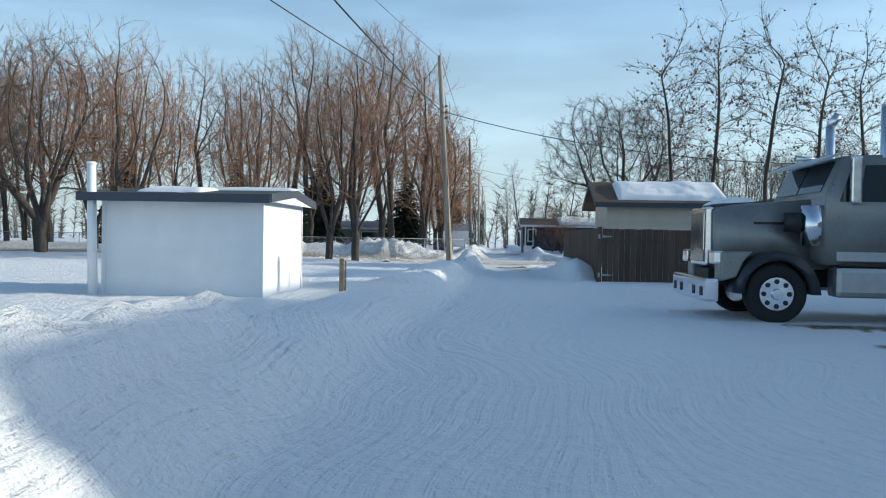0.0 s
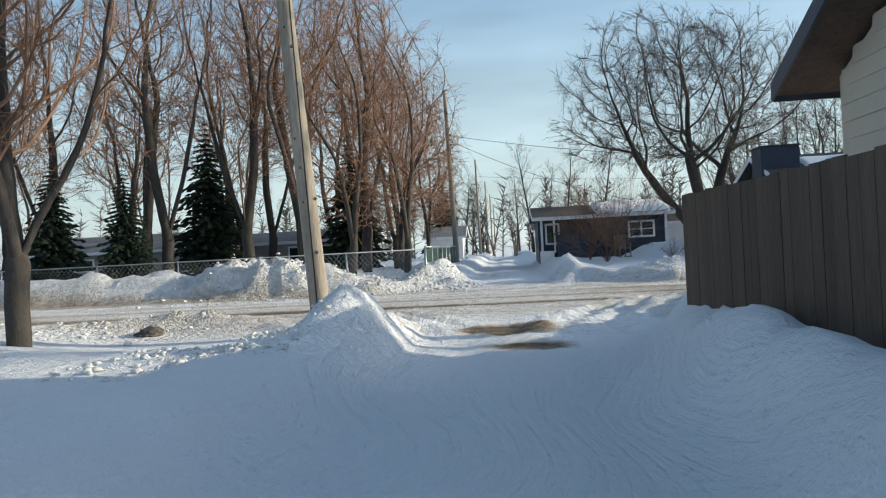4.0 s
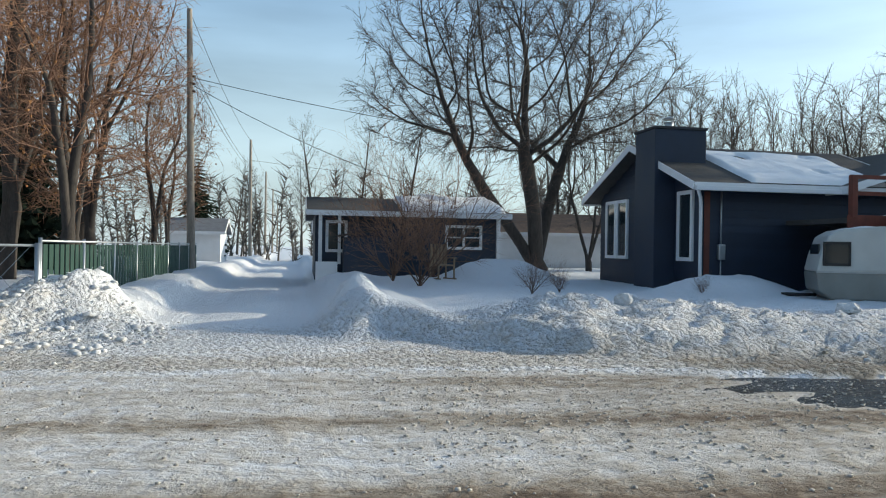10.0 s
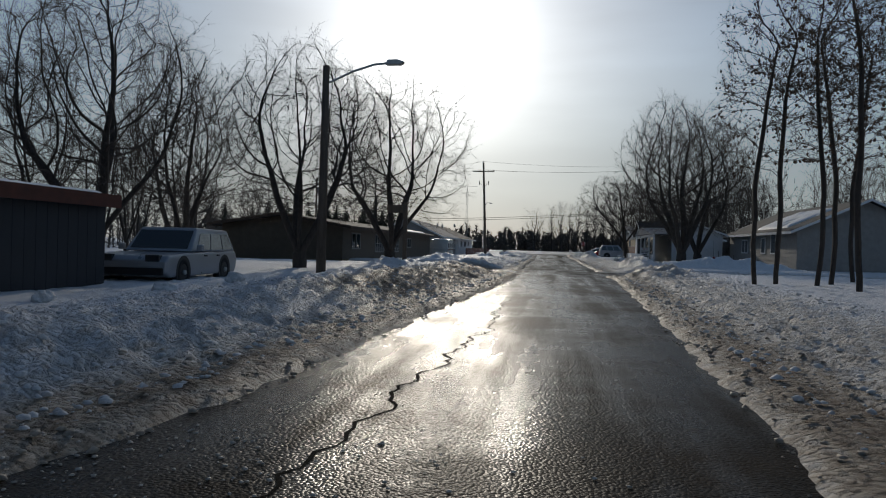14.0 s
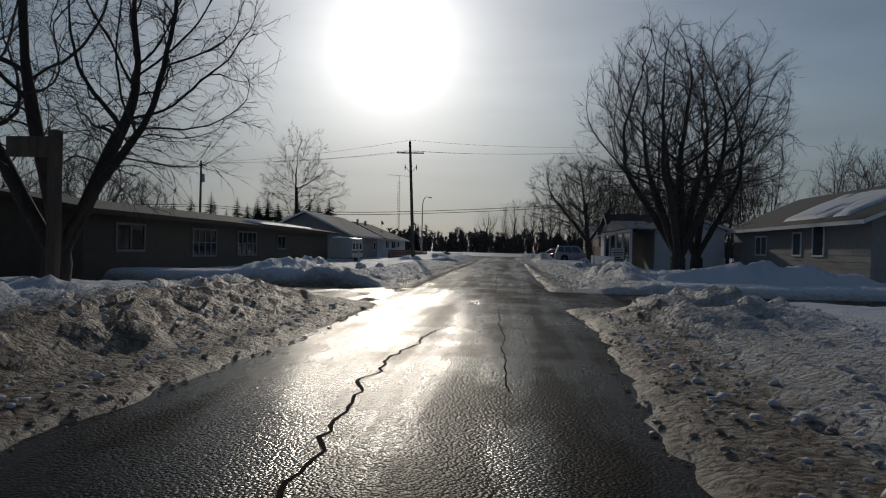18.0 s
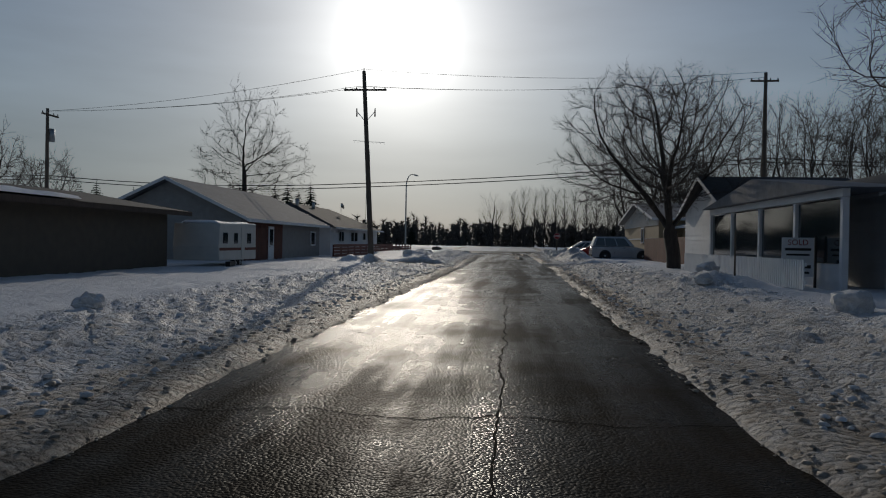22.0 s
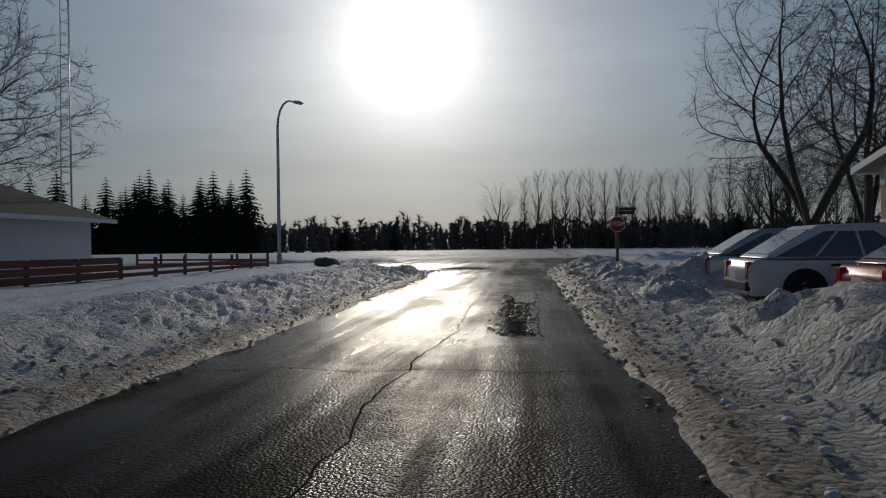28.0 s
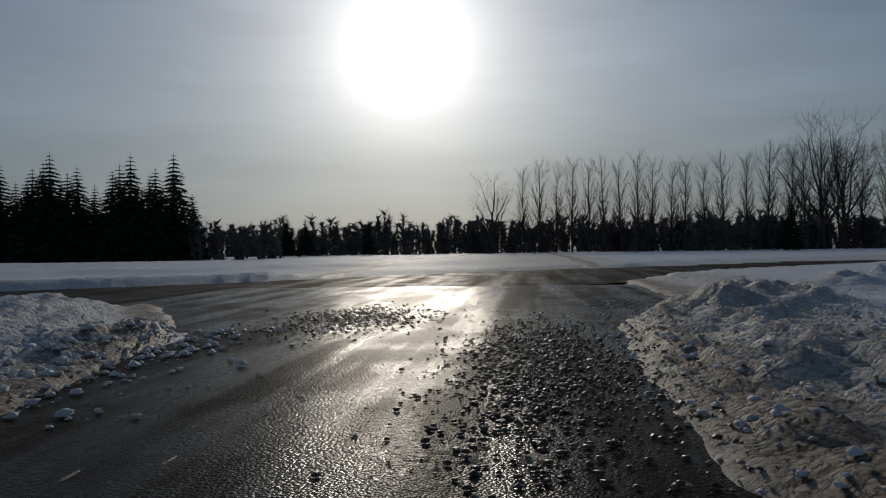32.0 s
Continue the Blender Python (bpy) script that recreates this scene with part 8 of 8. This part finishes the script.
# stop sign facing the street
ss = thing("stop_sign", 147.0, 25.15, height(147.0, 25.15), label="red octagonal stop sign with street name blades on a dark post", category="sign")
zb = height(147.0, 25.15)
box("post", POLE_DARK, ss, -0.07, -0.07, -0.4, 0.07, 0.07, 3.25 - zb, 0.01)
oct_ = [(0.375 / math.cos(math.pi / 8) * math.cos(math.pi / 8 + k * math.pi / 4), 0.375 / math.cos(math.pi / 8) * math.sin(math.pi / 8 + k * math.pi / 4) + 2.36 - zb) for k in range(8)]
rim = prism("sign_rim", WHITE, ss, oct_, "x", -0.085, -0.074)
prism("sign_face", SIGN_RED, rim, [(y_ * 0.94, (z_ - 2.36 + zb) * 0.94 + 2.36 - zb) for y_, z_ in oct_], "x", -0.092, -0.087)
me = text_mesh("STOP", 0.31)
me.materials.append(WHITE)
lt = new("lettering", me)
lt.parent = rim
lt.matrix_basis = Matrix.Translation((-0.094, 0, 2.36 - zb)) @ Matrix(((0, 0, -1, 0), (-1, 0, 0, 0), (0, 1, 0, 0), (0, 0, 0, 1)))
for z, a, b in ((3.02, -0.95, -0.08), (2.84, -0.85, -0.08)):
    box("name_blade", BLACK, ss, -0.02, a, z - zb, 0.0, b, z + 0.16 - zb, 0, "dark street name blade")
box("name_blade", BLACK, ss, 0.08, -0.02, 3.0 - zb, 0.7, 0.0, 3.16 - zb)

# street name sign at the side street
ns = thing("street_sign", 41.3, 38.1, height(41.3, 38.1), label="dark wooden post with a horizontal sign board", category="sign")
box("post", POLE_DARK, ns, -0.09, -0.09, -0.3, 0.09, 0.09, 2.75, 0.01)
box("sign_board", POLE_DARK, ns, -0.13, -0.1, 2.25, -0.092, 0.85, 2.62, 0.01)

# real estate sign
fs = thing("yard_sign", 79.2, 22.6, height(79.2, 22.6), label="white real estate sign hung from a dark post", category="sign")
box("post", BLACK, fs, 0.0, -0.62, -0.3, 0.06, -0.56, 1.42)
bd = box("board", WHITE, fs, 0.0, -0.54, 0.30, 0.03, 0.32, 1.38, 0.005, "white sign board")
me = text_mesh("SOLD", 0.22)
me.materials.append(SIGN_RED)
lt = new("lettering", me)
lt.parent = bd
lt.matrix_basis = Matrix.Translation((-0.004, -0.11, 1.24)) @ Matrix(((0, 0, -1, 0), (-1, 0, 0, 0), (0, 1, 0, 0), (0, 0, 0, 1)))
for z, h, a, b in ((1.02, 0.07, -0.46, 0.24), (0.88, 0.05, -0.42, 0.2), (0.68, 0.09, -0.3, 0.08), (0.53, 0.09, -0.46, 0.24), (0.38, 0.06, -0.42, 0.2)):
    box("print_bar", BLACK, bd, -0.006, a, z, -0.002, b, z + h)

# hydrant, marker stakes, rock
hy = thing("fire_hydrant", 63.9, 19.5, height(63.9, 19.5), label="dark red fire hydrant standing in snow", category="hydrant")
cyl("barrel", HYDRANT, hy, (0, 0, -0.2), (0, 0, 0.62), 0.12, 0.11, 14)
cyl("bonnet", HYDRANT, hy, (0, 0, 0.62), (0, 0, 0.80), 0.14, 0.05, 14)
cyl("nozzle", HYDRANT, hy, (-0.22, 0, 0.46), (0.22, 0, 0.46), 0.07, 0.07, 10)
cyl("flag_rod", CABLE, hy, (0.05, 0, 0.6), (0.28, 0, 2.0), 0.01, 0.01, 5)
for x, y_, h_ in ((64.3, 18.0, 0.95), (79.8, 24.0, 1.4), (73.8, 17.0, 1.2)):
    mk = thing("marker_stake", x, y_, height(x, y_), label="thin dark marker stake in the snow", category="post")
    tagged(mk, group="marker stakes in the snow")
    cyl("rod", POLE_DARK, mk, (0, 0, -0.3), (0, 0, h_), 0.03, 0.025, 7)


def stone(name, x, y, s, mat, label, category, seed, flat=0.6):
    rg2 = random.Random(seed)
    bm = bmesh.new()
    bmesh.ops.create_icosphere(bm, subdivisions=3, radius=s)
    off = Vector((rg2.uniform(0, 50), rg2.uniform(0, 50), 0))
    for v_ in bm.verts:
        n = noise.noise(v_.co * (1.6 / s) + off) + 0.5 * noise.noise(v_.co * (4 / s) + off)
        v_.co *= 1 + 0.35 * n
        v_.co.z *= flat
    ob = part(name, bm, mat)
    ob.matrix_world = pose(x, y, height(x, y) + s * flat * 0.35, rg2.uniform(-10, 10), rg2.uniform(-10, 10), rg2.uniform(0, 360))
    return tagged(ob, label, category)


stone("rock", 145.2, 39.4, 0.65, ROCK, "dark boulder in the snow near the highway", "rock", 5, 0.45)
stone("rock", -8.8, 27.9, 0.22, ROCK, "small dark clod on the snow by the alley", "rock", 6, 0.5)
# ploughed snow blocks lying on the banks
rg = random.Random(11)
for x, y_, s in ((14.6, 38.6, 0.27), (16.4, 39.0, 0.2), (17.8, 38.9, 0.17), (9.4, 38.4, 0.18), (7.2, 38.9, 0.2), (3.4, 39.2, 0.15), (20.0, 38.2, 0.2), (22.5, 38.0, 0.2), (71.5, 24.4, 0.35), (73.0, 23.6, 0.25), (67.0, 24.4, 0.32), (118.8, 37.4, 0.36), (111.0, 38.0, 0.32), (80.5, 24.6, 0.32), (78.8, 25.1, 0.24), (66.8, 37.6, 0.3), (69.0, 37.0, 0.22), (136.0, 26.6, 0.22), (133.0, 26.3, 0.26), (139.0, 26.0, 0.2)):
    tagged(stone("snow_block", x, y_, s, CLOD, "rounded block of ploughed snow on the bank", "snow block", rg.randrange(999), 0.75), group="snow blocks on the banks")


def clods(name, count, seed, place, lo, hi, mat, label):
    """Loose crumbs of ploughed snow: one joined mesh."""
    rg2 = random.Random(seed)
    v, f = [], []
    c_ = 0.62
    base = [(1, 0, 0), (0, 1, 0), (-1, 0, 0), (0, -1, 0), (c_, c_, c_), (-c_, c_, c_), (-c_, -c_, c_), (c_, -c_, c_), (0, 0, 1)]
    tri = [(0, 1, 4), (1, 2, 5), (2, 3, 6), (3, 0, 7), (1, 5, 4), (2, 6, 5), (3, 7, 6), (0, 4, 7), (4, 5, 8), (5, 6, 8), (6, 7, 8), (7, 4, 8)]
    pts = [place(rg2) for _ in range(count)]
    zs, _ = ground(np.array([p[0] for p in pts]), np.array([p[1] for p in pts]))
    zs = np.where(zs < 0, 0.002, zs)
    for (px, py), pz in zip(pts, zs):
        s = lo + (hi - lo) * rg2.random() ** 3
        o = len(v)
        a = rg2.uniform(0, 6.28)
        for bx, by, bz in base:
            k = s * rg2.uniform(0.65, 1.25)
            v.append(Vector((px + k * (bx * math.cos(a) - by * math.sin(a)), py + k * (bx * math.sin(a) + by * math.cos(a)), float(pz) + s * 0.2 + k * bz * 0.7)))
        f += [(o + i, o + j, o + k) for i, j, k in tri]
    return tagged(mesh_object(name, v, f, mat, None, True), label, "snow", kind="stuff")


def bank_spot(sign, lo, hi):
    def go(rg2):
        x = rg2.uniform(-12, 150)
        while -8 < x < 5 or 45 < x < 55:
            x = rg2.uniform(-12, 150)
        return x, float(np.interp(x, ROAD_X, ROAD_Y)) + sign * (float(np.interp(x, HALF_X, HALF_W)) + lo + (hi - lo) * rg2.random() ** 1.3)
    return go


clods("snow_crumbs", 9000, 31, bank_spot(1, 0.5, 3.8), 0.012, 0.065, CLOD, "crumbled ploughed snow along the street bank")
clods("snow_crumbs", 8000, 32, bank_spot(-1, 0.4, 4.5), 0.012, 0.07, CLOD, "crumbled ploughed snow along the street verge")
clods("snow_crumbs", 1500, 33, lambda r: (r.uniform(-14, -3.5), r.gauss(39.3, 1.0)), 0.015, 0.085, CLOD, "chunks of ploughed snow on the pile")
clods("snow_crumbs", 1500, 34, lambda r: (r.uniform(0.9, 6.5), r.uniform(24, 28.6)), 0.015, 0.07, CLOD, "chunks of ploughed snow at the alley mouth")
clods("snow_crumbs", 900, 35, lambda r: (r.uniform(-7, -4.6), r.uniform(22, 28.0)), 0.015, 0.06, CLOD, "chunks of ploughed snow beside the pole")


clods("slush_crumbs", 4500, 36, bank_spot(1, -0.1, 1.5), 0.012, 0.05, CLOD_DIRTY, "tan crumbs of dirty slush along the street edge")
clods("slush_crumbs", 4500, 37, bank_spot(-1, -0.1, 1.5), 0.012, 0.05, CLOD_DIRTY, "tan crumbs of dirty slush along the street verge")

clods("slush_crumbs", 5000, 43, lambda r: (r.uniform(-1, 13) + 0.0, r.gauss(34.2, 1.3)), 0.006, 0.022, CLOD_TAN, "tan crumbs of slush scattered over the street")
clods("slush_crumbs", 6000, 44, lambda r: (r.uniform(-15, 4), r.uniform(30.6, 37.6)), 0.005, 0.02, CLOD_TAN, "pale crumbs of packed slush on the street")
clods("muddy_slush", 5200, 38, lambda r: (r.gauss(147.6, 2.4), r.gauss(29.7, 0.55) + 0.16 * math.sin(r.uniform(0, 6.3))), 0.008, 0.045, MUD, "brown crumbs of muddy slush on the wet street")
clods("muddy_slush", 2200, 39, lambda r: (r.gauss(153.5, 1.6), r.gauss(33.4, 0.8)), 0.01, 0.05, MUD, "brown crumbs of muddy slush at the street mouth")
clods("muddy_slush", 1200, 40, lambda r: (r.uniform(121.2, 127.6), r.gauss(29.75, 0.16)), 0.01, 0.05, MUD, "broken ridge of brown slush between the wheel tracks")
clods("snow_crumbs", 3500, 41, lambda r: (r.uniform(124, 158), r.uniform(24.2, 28.6)), 0.012, 0.06, CLOD, "chunks of ploughed snow on the corner bank")
clods("snow_crumbs", 1200, 42, lambda r: (r.uniform(140, 151.5), r.gauss(35.6, 0.8)), 0.015, 0.09, CLOD, "chunks of ploughed snow at the street corner")


# road cracks and a tar seam
def crack(pts, w, seed):
    rg2 = random.Random(seed)
    v, f = [], []
    for i, (x, y_) in enumerate(pts):
        a, b = pts[max(i - 1, 0)], pts[min(i + 1, len(pts) - 1)]
        d = Vector((b[0] - a[0], b[1] - a[1], 0)).normalized()
        q = Vector((-d.y, d.x, 0)) * w * rg2.uniform(0.4, 1.0)
        v += [Vector((x, y_, 0.004)) + q, Vector((x, y_, 0.004)) - q]
        if i:
            k = 2 * i
            f.append((k - 2, k - 1, k + 1, k))
    tagged(mesh_object("road_crack", v, f, CRACK, None, False), "dark open crack in the wet asphalt", "crack", kind="structure")


rg = random.Random(5)
for cx, y0, y1 in ((41.8, 27.9, 32.6), (63.9, 28.2, 33.6), (93.0, 28.8, 33.0), (10.8, 29.6, 35.0), (118.0, 28.2, 33.9), (140.2, 28.8, 34.2)):
    crack([(cx + 0.1 * math.sin(k * 0.5) + rg.uniform(-0.05, 0.05), y0 + (y1 - y0) * k / 40) for k in range(41)], 0.014, int(cx))


def long_crack(x0, x1, at, sway, w, seed):
    """A ragged crack along the street; at gives its line as (x, y) pairs."""
    rg2, wig, run = random.Random(seed), 0.0, []
    for k in range(int((x1 - x0) / 0.17)):
        wig = 0.9 * wig + rg2.uniform(-sway, sway)
        x = x0 + 0.17 * k
        run.append((x, float(np.interp(x, [p[0] for p in at], [p[1] for p in at])) + wig))
    crack(run, w, seed)


long_crack(11.0, 27.5, ((11, 33.1), (16, 32.8), (25.4, 32.5)), 0.10, 0.022, 9)
long_crack(32.0, 41.7, ((32, 31.15), (38, 31.45), (41.7, 31.15)), 0.06, 0.022, 10)
long_crack(36.0, 47.0, ((36, 29.95), (42, 30.08), (47, 30.15)), 0.02, 0.012, 11)
long_crack(52.0, 84.0, ((52, 30.3), (65, 30.5), (71, 30.45), (84, 30.5)), 0.03, 0.012, 12)
long_crack(112.0, 137.0, ((112, 30.9), (124, 30.7), (137, 31.0)), 0.04, 0.012, 13)
long_crack(121.0, 134.0, ((121, 29.3), (134, 29.4)), 0.05, 0.012, 14)

# squares of newer asphalt let into the street
for x0, y0, x1, y1 in ((47.2, 29.45, 50.3, 30.9), (52.6, 29.6, 54.2, 31.1)):
    bm = bmesh.new()
    ring = [(x0 + (x1 - x0) * a + rg.uniform(-0.05, 0.05), y0 + (y1 - y0) * b + rg.uniform(-0.03, 0.03)) for a, b in ((0, 0), (0.5, 0), (1, 0), (1, 0.5), (1, 1), (0.5, 1), (0, 1), (0, 0.5))]
    add_prism(bm, ring, "z", -0.01, 0.005)
    tagged(part("road_patch", bm, ASPHALT_PATCH), "dark square of newer asphalt let into the street", "road patch", kind="structure")
